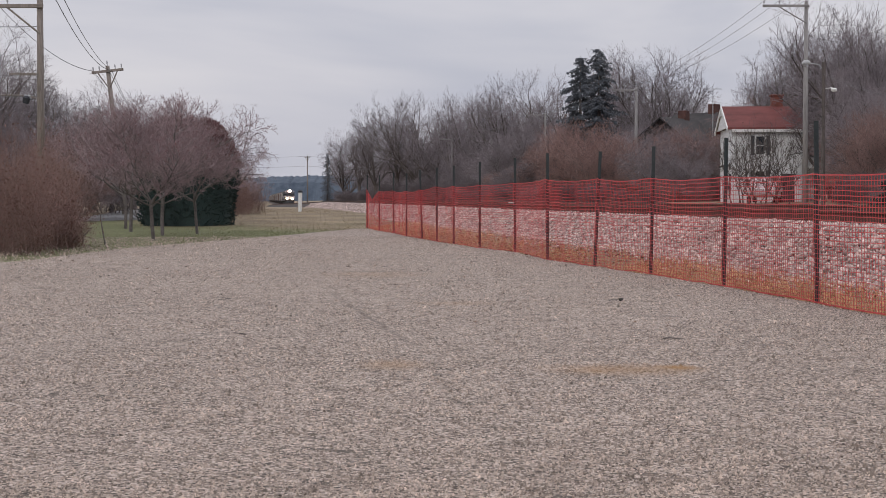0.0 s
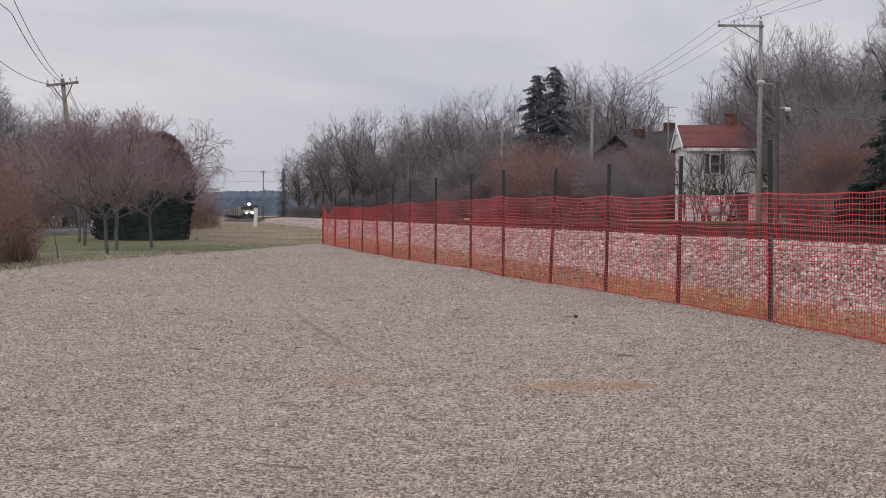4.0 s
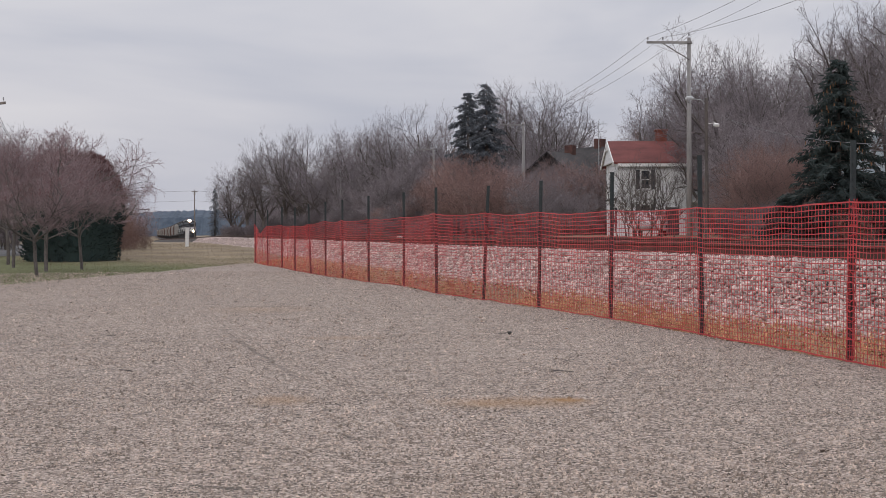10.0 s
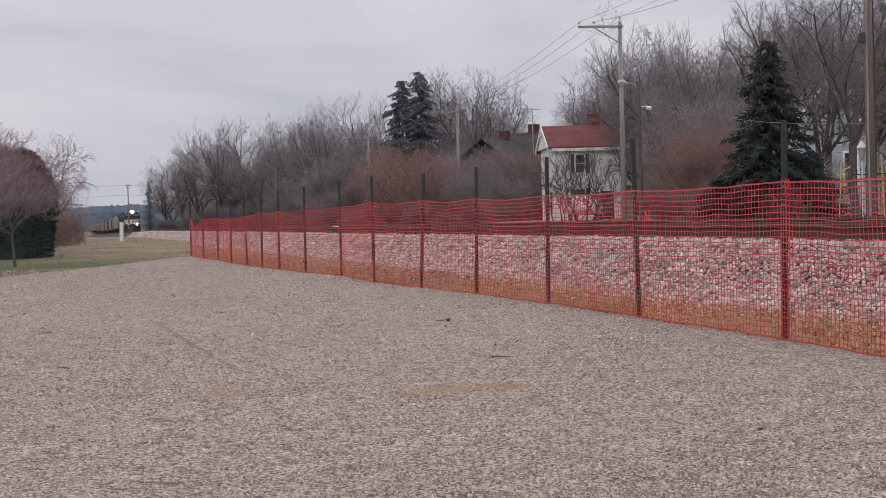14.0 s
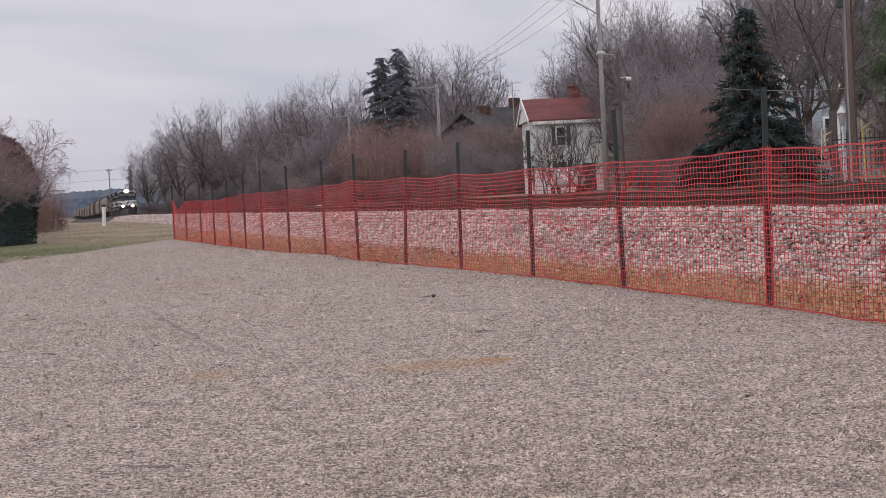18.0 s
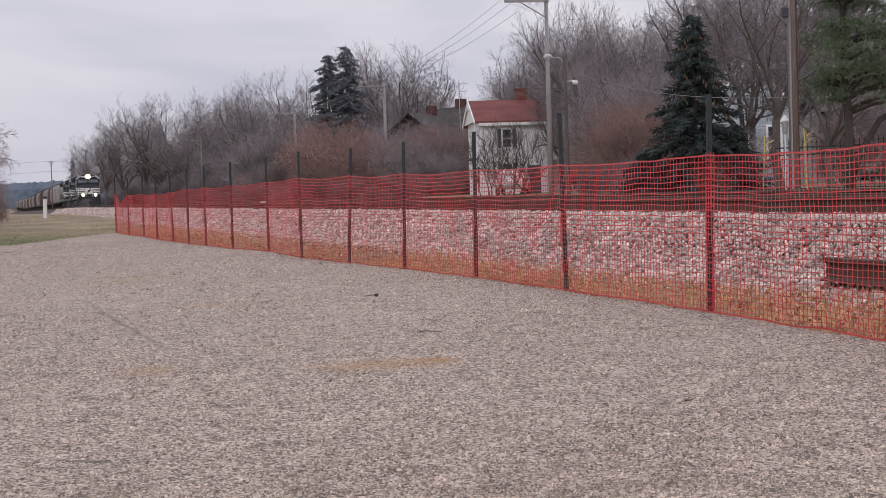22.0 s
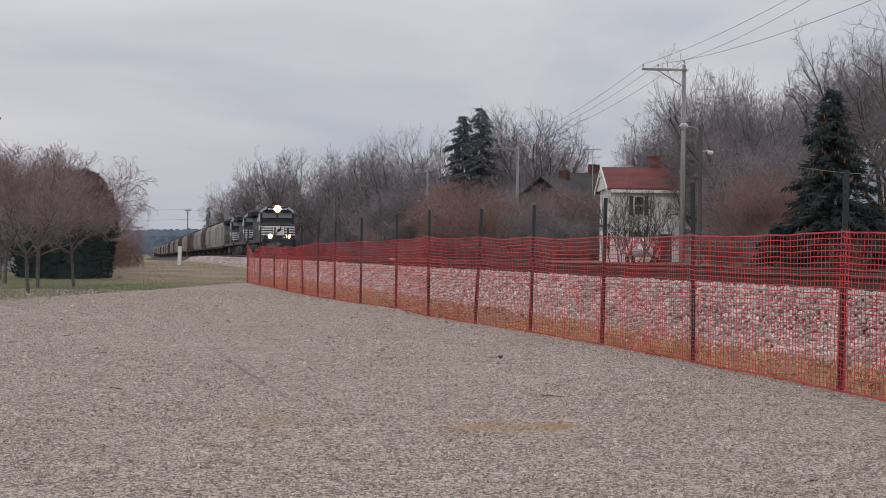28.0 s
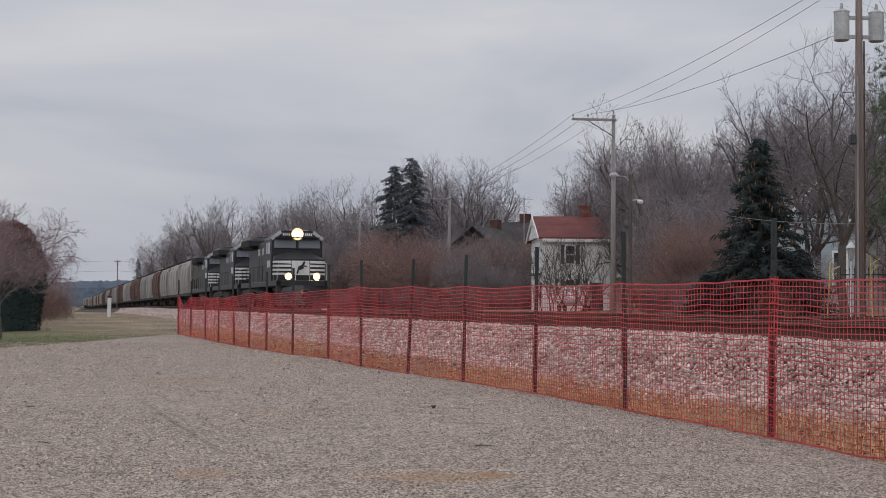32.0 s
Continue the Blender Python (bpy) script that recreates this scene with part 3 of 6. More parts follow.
def net_bay(f, a, b, i, rng):
    """The net between two posts: flat strands both ways, wavy and a little slack."""
    (x0, y0, n0, h0, l0), (x1, y1, n1, h1, l1) = a, b
    length = math.hypot(x1 - x0, y1 - y0)
    cols, rows = max(8, round(length / 0.062)), 27
    d = Vector((x1 - x0, y1 - y0, 0)) / length
    side = Vector((-d.y, d.x, 0))
    slack, belly = rng.uniform(0.015, 0.04), rng.uniform(-0.05, 0.05)
    seed = rng.uniform(0, 90)
    folded = i == 14

    def at(u, v):
        """u along the bay, v up the net, both 0 to 1."""
        top = n0 + (n1 - n0) * u - slack * 4 * u * (1 - u)
        if folded:
            top -= 0.42 * max(0.0, 1 - abs(u - 0.45) / 0.45) * max(0.0, v - 0.35)
        low = 0.015 + 0.02 * noise.noise((u * length * 1.3, seed, 1))
        z = low + (top - low) * (v ** 1.06)
        lean = (l0 / h0 * (1 - u) + l1 / h1 * u) * z
        off = belly * 4 * u * (1 - u) * v + 0.016 * noise.noise((u * length * 2.2, v * 2.5, seed)) - 0.034
        z += 0.012 * noise.noise((u * length * 2.6, v * 3.0, seed + 7))
        p = Vector((x0, y0, 0)) + d * (u * length + 0.012 * noise.noise((u * length * 2, v * 4, seed + 3))) + side * (-off)
        return Vector((p.x + lean, p.y, z))

    s = Shape()
    grid = [[at(c / cols, r / rows) for c in range(cols + 1)] for r in range(rows + 1)]
    for r in range(rows + 1):
        half = 0.0062 if r in (0, rows) else 0.0022 if r < rows * 0.5 else 0.0036
        strip(s, grid[r], Vector((0, 0, half)), side * 0.0018)
    for c in range(cols + 1):
        strip(s, [grid[r][c] for r in range(0, rows + 1)], d * 0.0024, side * 0.0013)
    part("net_bay", s, MESH_RED, f)


def strip(s, pts, wide, thick):
    """A flat strand through the points: half-width and half-thickness vectors."""
    o = len(s.v)
    for p in pts:
        s.v.extend((tuple(p - wide - thick), tuple(p + wide - thick), tuple(p + wide + thick), tuple(p - wide + thick)))
    for i in range(len(pts) - 1):
        k = o + i * 4
        s.f.extend(((k, k + 1, k + 5, k + 4), (k + 1, k + 2, k + 6, k + 5), (k + 2, k + 3, k + 7, k + 6), (k + 3, k, k + 4, k + 7)))


fence()


# ---- trees ----
def twig(s, a, b, r):
    """A fine twig: a three-sided spike."""
    o = len(s.v)
    s.v.extend(((a[0] + r, a[1], a[2]), (a[0] - 0.5 * r, a[1] + 0.87 * r, a[2]), (a[0] - 0.5 * r, a[1] - 0.87 * r, a[2] + 0.3 * r), b))
    s.f.extend(((o, o + 1, o + 3), (o + 1, o + 2, o + 3), (o + 2, o, o + 3)))


def spray(s, p, d, length, r):
    """A spray of needles: a slim four-faced blade."""
    d = d.normalized()
    a = d.orthogonal().normalized() * r
    b = d.cross(a) * 0.7
    o = len(s.v)
    mid = p + d * (length * 0.4)
    s.v.extend((tuple(p), tuple(mid + a), tuple(mid - 0.5 * a + b), tuple(mid - 0.5 * a - b), tuple(p + d * length)))
    s.f.extend(((o, o + 1, o + 2), (o, o + 2, o + 3), (o, o + 3, o + 1), (o + 4, o + 2, o + 1), (o + 4, o + 3, o + 2), (o + 4, o + 1, o + 3)))


def crown_points(n, h, rng, wide=0.42, low=0.2, full=2.4, flat=0.5, lump=0.22, rise=0.0):
    """Twig ends spread through a lumpy rounded crown, as rows of x, y, z."""
    out_list = []
    mid = h * (low + (1 - low) * flat)
    while len(out_list) < n:
        d = Vector((rng.gauss(0, 1), rng.gauss(0, 1), rng.gauss(0, 1))).normalized()
        k = (1 + lump * noise.noise(d * 1.5 + Vector((h, n % 17, low * 30))) * 2) * rng.random() ** (1 / full)
        up = (h - mid) if d.z > 0 else (mid - low * h)
        out_list.append((d.x * wide * h * k, d.y * wide * h * k, mid + d.z * up * k + rise * h * (d.x * d.x + d.y * d.y) * k))
    return np.array(out_list)


def fork(thick, thin, tips, p, ends, r_tip, rng, power, level=0):
    """A branch from p that forks again and again until each of the ends is reached."""
    n = len(ends)
    if n <= 2:
        for e in ends:
            twig(thin, p, tuple(e), r_tip * 1.25)
            tips.append((p, tuple(e)))
        return
    c = ends.mean(0)
    here = np.array(p)
    gap = c - here
    f = rng.uniform(0.25, 0.43)
    size = float(np.linalg.norm(gap))
    q = here + gap * np.array([f, f, f * (0.86 if gap[2] > 0 else 1.15)]) + np.array([rng.gauss(0, 0.03), rng.gauss(0, 0.03), rng.gauss(0.01, 0.025)]) * size
    bend = (here + q) / 2 + np.array([rng.gauss(0, 0.03), rng.gauss(0, 0.03), rng.gauss(-0.015, 0.02)]) * size
    r = r_tip * n ** power
    (thick if n > 60 else thin).tube([p, tuple(bend), tuple(q)], [r, r * 0.94, r * 0.86], 7 if n > 400 else 5 if n > 60 else 3, cap=False)
    side = ends - c
    axis = side[int(np.argmax((side * side).sum(1)))] + np.array([rng.gauss(0, 0.3), rng.gauss(0, 0.3), rng.gauss(0, 0.3)]) * size
    order = np.argsort(side @ axis)
    cut = min(max(int(n * rng.uniform(0.28, 0.72)), 1), n - 1)
    fork(thick, thin, tips, tuple(q), ends[order[:cut]], r_tip, rng, power, level + 1)
    fork(thick, thin, tips, tuple(q), ends[order[cut:]], r_tip, rng, power, level + 1)


def forked_tree(t, seed, h, n, r_tip, bark, twigs, stems=1, base=0.5, bole=0.2, sprays=3, reach=0.05, power=0.46, leafy=0, **crown):
    """Trunk and crown of a leafless tree h metres high, under the thing t."""
    rng = random.Random(seed)
    ends = crown_points(n, h, rng, **crown)
    thick, thin, tips = Shape(), Shape(), []
    if stems == 1:
        top = (rng.gauss(0, 0.012) * h, rng.gauss(0, 0.012) * h, bole * h)
        r = r_tip * n ** power
        thick.tube([(0, 0, -0.15), (0, 0, 0.02 * h), (top[0] * 0.3, top[1] * 0.6, bole * 0.6 * h), top], [r * 1.5, r * 1.2, r * 1.06, r], 9, cap=False)
        fork(thick, thin, tips, top, ends, r_tip, rng, power)
    else:
        ring = np.arctan2(ends[:, 1], ends[:, 0]) + np.array([rng.gauss(0, 0.5) for _ in range(n)])
        group = ((ring + 9.0) / (2 * math.pi) * stems).astype(int) % stems
        for k in range(stems):
            mine = ends[group == k]
            if len(mine):
                c = mine.mean(0)
                c = c / (np.linalg.norm(c[:2]) + 0.01)
                if stems < 6 and k:
                    part("trunk", thick, bark, t, "", smooth=True)
                    thick = Shape()
                fork(thick, thin, tips, (float(c[0]) * base * rng.random(), float(c[1]) * base * rng.random(), -0.1), mine, r_tip, rng, power)
    mid = np.array([0, 0, h * 0.45])
    for p, e in tips:
        way = np.array(e) - mid
        way = way / (np.linalg.norm(way) + 0.001)
        for _ in range(sprays):
            g = rng.random() * 0.8 + 0.2
            a = tuple(p[i] + (e[i] - p[i]) * g for i in range(3))
            ln = h * reach * rng.uniform(0.5, 1.3)
            b = (a[0] + (way[0] * 0.65 + rng.gauss(0, 0.5)) * ln, a[1] + (way[1] * 0.65 + rng.gauss(0, 0.5)) * ln, a[2] + (way[2] * 0.5 + 0.28 + rng.gauss(0, 0.48)) * ln)
            twig(thin, a, b, r_tip)
    # let the top stand at h
    k = h / sorted(v[2] for v in thin.v)[-len(thin.v) // 300 - 1]
    thin.v = [(x * k, y * k, z * k) for x, y, z in thin.v]
    if stems < 6:
        part("trunk", thick, bark, t, "", smooth=True)
    else:
        part("stems", thick, bark, t, "many thin stems", smooth=True)["kind"] = "stuff"
    for ob in t.children:
        if ob.name.startswith(("trunk", "stems")):
            for v in ob.data.vertices:
                v.co *= k
    if leafy:
        litter = Shape()
        for q in rng.sample(thin.v, leafy):
            d = Vector((rng.gauss(0, 1), rng.gauss(0, 1), rng.gauss(-0.4, 0.6))).normalized() * rng.uniform(0.05, 0.09)
            e = d.orthogonal().normalized() * 0.02
            q = Vector(q)
            litter.add([tuple(q), tuple(q + d * 0.5 + e), tuple(q + d), tuple(q + d * 0.5 - e)], [(0, 1, 2), (0, 2, 3)])
        part("clinging_leaf", litter, BRUSH_LEAF, t, "clinging dead leaves")["kind"] = "stuff"
    part("crown", thin, twigs, t, "fine bare twigs")
    return t


def room(q, e, ln, crown):
    """The length of a branch from q along e that stays inside the lumpy rounded crown."""
    mid, wide, up, down, lump = crown
    for _ in range(5):
        b = q + e * ln
        z = b.z - mid
        w = Vector((b.x / wide, b.y / wide, z / (up if z > 0 else down)))
        if w.length < 1 + 0.32 * noise.noise(w * 1.7 + Vector((lump, 0, 0))):
            break
        ln *= 0.72
    return ln


def grow(shapes, p, d, length, r, level, rng, habit):
    """A limb from p along d, with its side branches down to the finest twigs."""
    thick, thin = shapes
    count = (5, 4, 3, 2)[level]
    pts, ways = [p], [d]
    kink = habit["kink"] * (0.65, 1.1, 1.2, 1.2)[level]
    for i in range(count):
        d = (d + Vector((rng.gauss(0, kink), rng.gauss(0, kink), rng.gauss(0, kink) + habit["rise"][level]))).normalized()
        p = p + d * (length / count)
        pts.append(p)
        ways.append(d)
    end = 0.3 if level < 2 else 0.45
    radii = [r * (1 - (1 - end) * i / count) for i in range(count + 1)]
    (thick if level < 2 else thin).tube(pts, radii, (7, 5, 3, 3)[level], cap=False)
    n = habit["count"][level]
    turn = rng.uniform(0, 6.28)
    for k in range(n):
        f = min(1.0, habit["from"][level] + (1 - habit["from"][level]) * (k + rng.uniform(0.3, 1.0)) / n)
        i = min(int(f * count), count - 1)
        q = pts[i].lerp(pts[i + 1], f * count - i)
        way = ways[i + 1]
        turn += 2.4 + rng.gauss(0, 0.5)
        side = way.orthogonal().normalized()
        side = side * math.cos(turn) + way.cross(side) * math.sin(turn)
        lean = radians(rng.gauss(habit["angle"][level], 9)) * (1.1 - 0.45 * f)
        e = (way * math.cos(lean) + side * math.sin(lean)).normalized()
        ln = length * habit["ratio"][level] * (1.12 - 0.45 * f) * rng.uniform(0.72, 1.28)
        ln = room(q, e, ln, habit["crown"])
        if level == 3:
            b = q + (e + Vector((0, 0, habit["rise"][3]))) * ln
            twig(thin, tuple(q), tuple(b), habit["tip"])
        else:
            grow(shapes, q, e, ln, max(radii[i] * 0.56, habit["tip"] * (3.6, 1.9, 1.15)[level]), level + 1, rng, habit)


HABIT = dict(count=(8, 7, 6, 5), angle=(54, 52, 50, 46), ratio=(0.62, 0.6, 0.58, 0.6), rise=(0.09, 0.04, 0.01, 0.03), kink=0.16, tip=0.0066)
HABIT["from"] = (0.22, 0.18, 0.15, 0.15)


def limbed_tree(t, seed, h, bark, twigs, wide, bole=0.22, limbs=6, spread=42.0, stems=1, base=0.4, trunk=0.019, buds=0, low=0.2, **change):
    """Trunk, limbs and crown of a leafless tree h metres high and 2 * wide * h broad, under the thing t."""
    rng = random.Random(seed)
    mid_z = h * (low + (1 - low) * 0.42)
    habit = dict(HABIT, crown=(mid_z, wide * h, h - mid_z, mid_z - low * h, seed * 3.7), **change)
    crown, trunks = Shape(), []
    for k in range(stems):
        thick = Shape()
        foot = Vector((0, 0, -0.15))
        if stems > 1:
            w = 2 * math.pi * (k + rng.random() * 0.6) / stems
            foot = Vector((math.cos(w) * base, math.sin(w) * base, -0.15))
        out = Vector((foot.x, foot.y, 0)) * (0.5 / max(base, 0.1)) if stems > 1 else Vector()
        r = trunk * h / stems ** 0.5
        top = foot + Vector((out.x * bole * h * 0.4 + rng.gauss(0, 0.01) * h, out.y * bole * h * 0.4 + rng.gauss(0, 0.01) * h, bole * h))
        mid = foot.lerp(top, 0.5) + Vector((rng.gauss(0, 0.006) * h, rng.gauss(0, 0.006) * h, 0))
        thick.tube([foot, foot.lerp(mid, 0.25), mid, top], [r * 1.5, r * 1.15, r * 1.02, r * 0.9], 9, cap=False)
        turn = rng.uniform(0, 6.28)
        for j in range(limbs):
            turn += 2.4 + rng.gauss(0, 0.3)
            lean = radians(spread) * (0.25 + 0.8 * (j + 0.5) / limbs) * rng.uniform(0.85, 1.15)
            if j == 0:
                lean = 0.1
            d = (Vector((math.cos(turn) * math.sin(lean), math.sin(turn) * math.sin(lean), math.cos(lean))) + out * 0.8).normalized()
            at = mid.lerp(top, 1.0 if j < 3 else rng.uniform(0.7, 1.0))
            grow((thick, crown), at, d, room(at, d, h * (1 - bole) * rng.uniform(0.6, 0.85), habit["crown"]) * 0.9, r * rng.uniform(0.45, 0.68), 0, rng, habit)
        trunks.append(thick)
    v = np.array(crown.v)
    kz = h / np.percentile(v[:, 2], 99.7)
    kx = wide * h / np.percentile(np.hypot(v[:, 0], v[:, 1]), 96)
    for shape in trunks + [crown]:
        low = bole * h * 0.5
        shape.v = [(x * (1 + (kx - 1) * min(max(z / low, 0.25), 1.0)), y * (1 + (kx - 1) * min(max(z / low, 0.25), 1.0)), z * kz) for x, y, z in shape.v]
    for thick in trunks:
        part("trunk", thick, bark, t, "", smooth=True)
    if buds:
        red = Shape()
        high = [p for p in crown.v[3::4] if p[2] > 0.55 * h]
        for q in rng.sample(high, min(buds, len(high))):
            q = Vector(q)
            d = Vector((rng.gauss(0, 1), rng.gauss(0, 1), rng.gauss(0, 1))).normalized() * rng.uniform(0.02, 0.04)
            spray(red, q - d * 0.5, d, d.length, 0.012)
        part("fruit", red, BUD, t, "small dull red buds and fruit")["kind"] = "stuff"
    part("crown", crown, twigs, t, "fine bare twigs")
    return t


def bare_tree(name, label, category="tree", group="bare trees"):
    return thing(name, label, category, pose(0, 0, -200), group)


TREES = {
    "a": limbed_tree(bare_tree("bare_tree", "leafless grey-brown broad-crowned tree beside the railway"), 1, 14, BARK, TWIG, 0.36, 0.2, 7, 54),
    "b": limbed_tree(bare_tree("bare_tree", "leafless grey-brown tree with a tall oval crown"), 2, 14, BARK, TWIG, 0.28, 0.24, 7, 42, low=0.16),
    "c": limbed_tree(bare_tree("bare_tree", "leafless grey-brown tree with a wide open crown"), 3, 14, BARK, TWIG, 0.42, 0.22, 6, 62, count=(7, 6, 6, 5), kink=0.2, trunk=0.019),
    "d": limbed_tree(bare_tree("bare_tree", "leafless grey tree forked low into two trunks"), 8, 14, BARK, TWIG, 0.34, 0.16, 4, 44, stems=2),
    "r": limbed_tree(bare_tree("thicket_tree", "red-brown leafless thicket tree with dense twigs", "tree", "thicket trees"), 5, 7, BARK, TWIG_RED, 0.5, 0.06, 3, 44, stems=5, base=0.7, trunk=0.011, low=0.03, tip=0.0046),
    "g": limbed_tree(bare_tree("thicket_tree", "grey-brown leafless thicket tree with dense twigs", "tree", "thicket trees"), 6, 7, BARK, TWIG_GREY, 0.5, 0.06, 3, 44, stems=5, base=0.7, trunk=0.011, low=0.03, tip=0.0046),
    "u": limbed_tree(bare_tree("undergrowth", "dark leafless undergrowth beside the railway", "bush", "undergrowth"), 12, 4, TWIG_DARK, TWIG_DARK, 0.62, 0.05, 3, 50, stems=6, base=0.8, trunk=0.009, low=0.0, tip=0.006),
    "k": forked_tree(bare_tree("shrub_tree", "small dark leafless shrub tree before the white house", "tree", "shrub trees"), 17, 5, 420, 0.009, BARK, BARK, stems=4, base=0.5, wide=0.42, low=0.1, flat=0.4, sprays=2, reach=0.07, power=0.36),
    "s": forked_tree(bare_tree("brush", "dense red-brown leafless brush", "bush", "brush"), 7, 3.0, 1500, 0.0026, TWIG_BRUSH, TWIG_BRUSH, stems=26, base=1.5, wide=0.5, low=0.02, flat=0.34, lump=0.45, full=1.8, sprays=4, reach=0.10, power=0.36, leafy=1700),
}


def plant(kind, x, y, h, turn, sink=0.0, wide=1.0):
    """A copy of a tree of the list, h metres high, standing at (x, y)."""
    nominal = {"r": 7.0, "g": 7.0, "s": 3.0, "u": 4.0, "k": 5.0}.get(kind, 14.0)
    k = h / nominal
    m = pose(x, y, ground_z(x, y) - sink, 0, 0, turn) @ Matrix.Diagonal((k * wide, k * wide, k, 1))
    if kind not in PLANTED:
        PLANTED.add(kind)
        TREES[kind].matrix_basis = m
        return TREES[kind]
    return copy_thing(TREES[kind], m @ Matrix.Diagonal((*TREES[kind].scale, 1)).inverted())


PLANTED = set()


def woods():
    rng = random.Random(11)
    # kind, bearing (metres to the side per metre ahead), depth, height
    tall = [("a", -0.064, 420, 20), ("b", -0.053, 380, 21), ("a", -0.043, 330, 21), ("b", -0.031, 300, 21), ("c", -0.018, 280, 20.5), ("a", -0.005, 270, 19), ("b", 0.008, 260, 19),
            ("c", 0.022, 250, 18.5), ("a", 0.035, 240, 19), ("d", 0.048, 220, 18), ("c", 0.059, 215, 18.5), ("b", 0.07, 210, 16.5), ("b", 0.11, 185, 17.5), ("a", 0.123, 190, 18.5),
            ("c", 0.134, 180, 18.2), ("b", 0.144, 175, 17), ("a", 0.207, 150, 13.5), ("c", 0.214, 140, 14.2), ("b", 0.228, 150, 15),
            ("d", 0.250, 100, 13.4), ("a", 0.264, 97, 11.0), ("a", 0.266, 92, 11.6), ("b", 0.258, 104, 13), ("b", 0.282, 86, 10.6), ("a", 0.272, 118, 13.0), ("b", 0.285, 90, 10.2), ("d", 0.288, 112, 12.6), ("c", 0.306, 105, 10.6), ("b", 0.328, 96, 13.0), ("b", 0.348, 90, 14.0), ("a", 0.372, 88, 13.6), ("b", 0.405, 86, 14), ("c", 0.39, 100, 14.5),
            ("b", 0.44, 80, 13.5), ("c", 0.47, 84, 14)]
    for kind, b, y, h in tall:
        plant(kind, b * y, y, h * rng.uniform(0.97, 1.03), rng.uniform(0, 360), 0.1, rng.uniform(0.9, 1.1))
    for k in range(44):
        # dark undergrowth below the tall crowns
        y = rng.uniform(200, 440)
        plant("g", track_x(y) + rng.uniform(23, 30), y, rng.uniform(8.0, 11.5), rng.uniform(0, 360), 0.2, 1.3)
    for k in range(24):
        y = rng.uniform(260, 450)
        plant(rng.choice("abd"), track_x(y) + rng.uniform(26, 44), y, rng.uniform(14, 18.5), rng.uniform(0, 360), 0.2, 1.1)
    for k in range(46):
        # the wood behind, in depth
        y = rng.uniform(190, 470)
        x = track_x(y) + rng.uniform(16, 75)
        if 0.152 < x / y < 0.196:
            x = y * 0.145
        plant(rng.choice("abcd"), x, y, rng.uniform(12, 17), rng.uniform(0, 360), 0.2, 1.1)
    for k in range(120):
        # thicket along the railway
        y = rng.uniform(118, 430)
        front = k % 3 == 0
        x = track_x(y) + (rng.uniform(9, 20) if front else rng.uniform(24, 36))
        plant("u" if front else "g" if y > 165 else rng.choice("ggr"), x, y, rng.uniform(2.6, 4.2) if front else rng.uniform(6.5, 10.0), rng.uniform(0, 360), 0.2, 1.25)
    for b, y, h in ((0.08, 146, 7.5), (0.088, 140, 7.6), (0.096, 135, 7.0), (0.105, 130, 6.0), (0.115, 142, 6.5), (0.128, 128, 5.2), (0.140, 120, 5.4), (0.152, 118, 3.8), (0.163, 122, 3.6), (0.05, 165, 4.6), (0.035, 185, 4.0), (0.142, 126, 6.4), (0.15, 128, 6.6), (0.158, 130, 6.4), (0.168, 128, 6.0), (0.177, 126, 5.2), (0.135, 134, 6.0)):
        plant("r" if 0.06 < b < 0.11 else rng.choice("gr"), b * y, y, h, rng.uniform(0, 360), 0.2, 1.3)
    # red-brown scrub between the white house and the spruce
    for b, y, h in ((0.282, 74, 4.6), (0.29, 70, 4.4), (0.30, 68, 4.4), (0.287, 66, 4.4), (0.297, 70, 4.2), (0.31, 66, 4.0), (0.268, 90, 5.0), (0.27, 108, 5.5), (0.277, 84, 6.4), (0.285, 82, 7.2), (0.296, 80, 6.8), (0.305, 84, 6.2), (0.28, 92, 7.0)):
        plant("g" if h > 5.4 else "r", b * y, y, h, rng.uniform(0, 360), 0.2, 1.0)
    for k in range(34):
        y = rng.uniform(45, 150)
        x = track_x(y) + rng.uniform(5.5, 9.0) + (y < 90) * 2.5
        if 0.18 < x / y < 0.24:
            continue
        plant(rng.choice("suu"), x, y, rng.uniform(0.9, 1.7), rng.uniform(0, 360), 0.1, 1.3)
    for kind, b, y, h in (("k", 0.192, 88, 4.2), ("k", 0.204, 90, 4.8), ("k", 0.217, 88, 4.4), ("c", 0.43, 56, 7.5), ("b", 0.366, 60, 9.0), ("g", 0.372, 58, 2.6), ("r", 0.355, 56, 2.2), ("r", 0.44, 60, 3.0), ("g", 0.46, 64, 4.8), ("g", 0.48, 60, 4.6), ("d", 0.50, 60, 9)):
        plant(kind, b * y, y, h, rng.uniform(0, 360), 0.1, 1.1)
    for k in range(36):
        # low wood behind the houses
        y = rng.uniform(118, 190)
        plant(rng.choice("gggr"), y * rng.uniform(0.17, 0.56), y, rng.uniform(5.5, 8.5), rng.uniform(0, 360), 0.2, 1.35)
    # left of the lot: wood behind, brush at the edge
    for kind, b, y, h in (("b", -0.275, 85, 8.6), ("a", -0.30, 78, 9.5), ("d", -0.245, 92, 8.0), ("b", -0.228, 100, 7.2), ("a", -0.20, 96, 7.4), ("b", -0.172, 104, 7.0), ("c", -0.26, 72, 6.6),
                          ("a", -0.32, 70, 8.5), ("b", -0.215, 78, 5.6), ("d", -0.187, 84, 5.8), ("b", -0.157, 110, 6.6), ("a", -0.34, 88, 10), ("b", -0.295, 64, 6.2)):
        plant(kind, b * y, y, h, rng.uniform(0, 360), 0.1, 1.15)
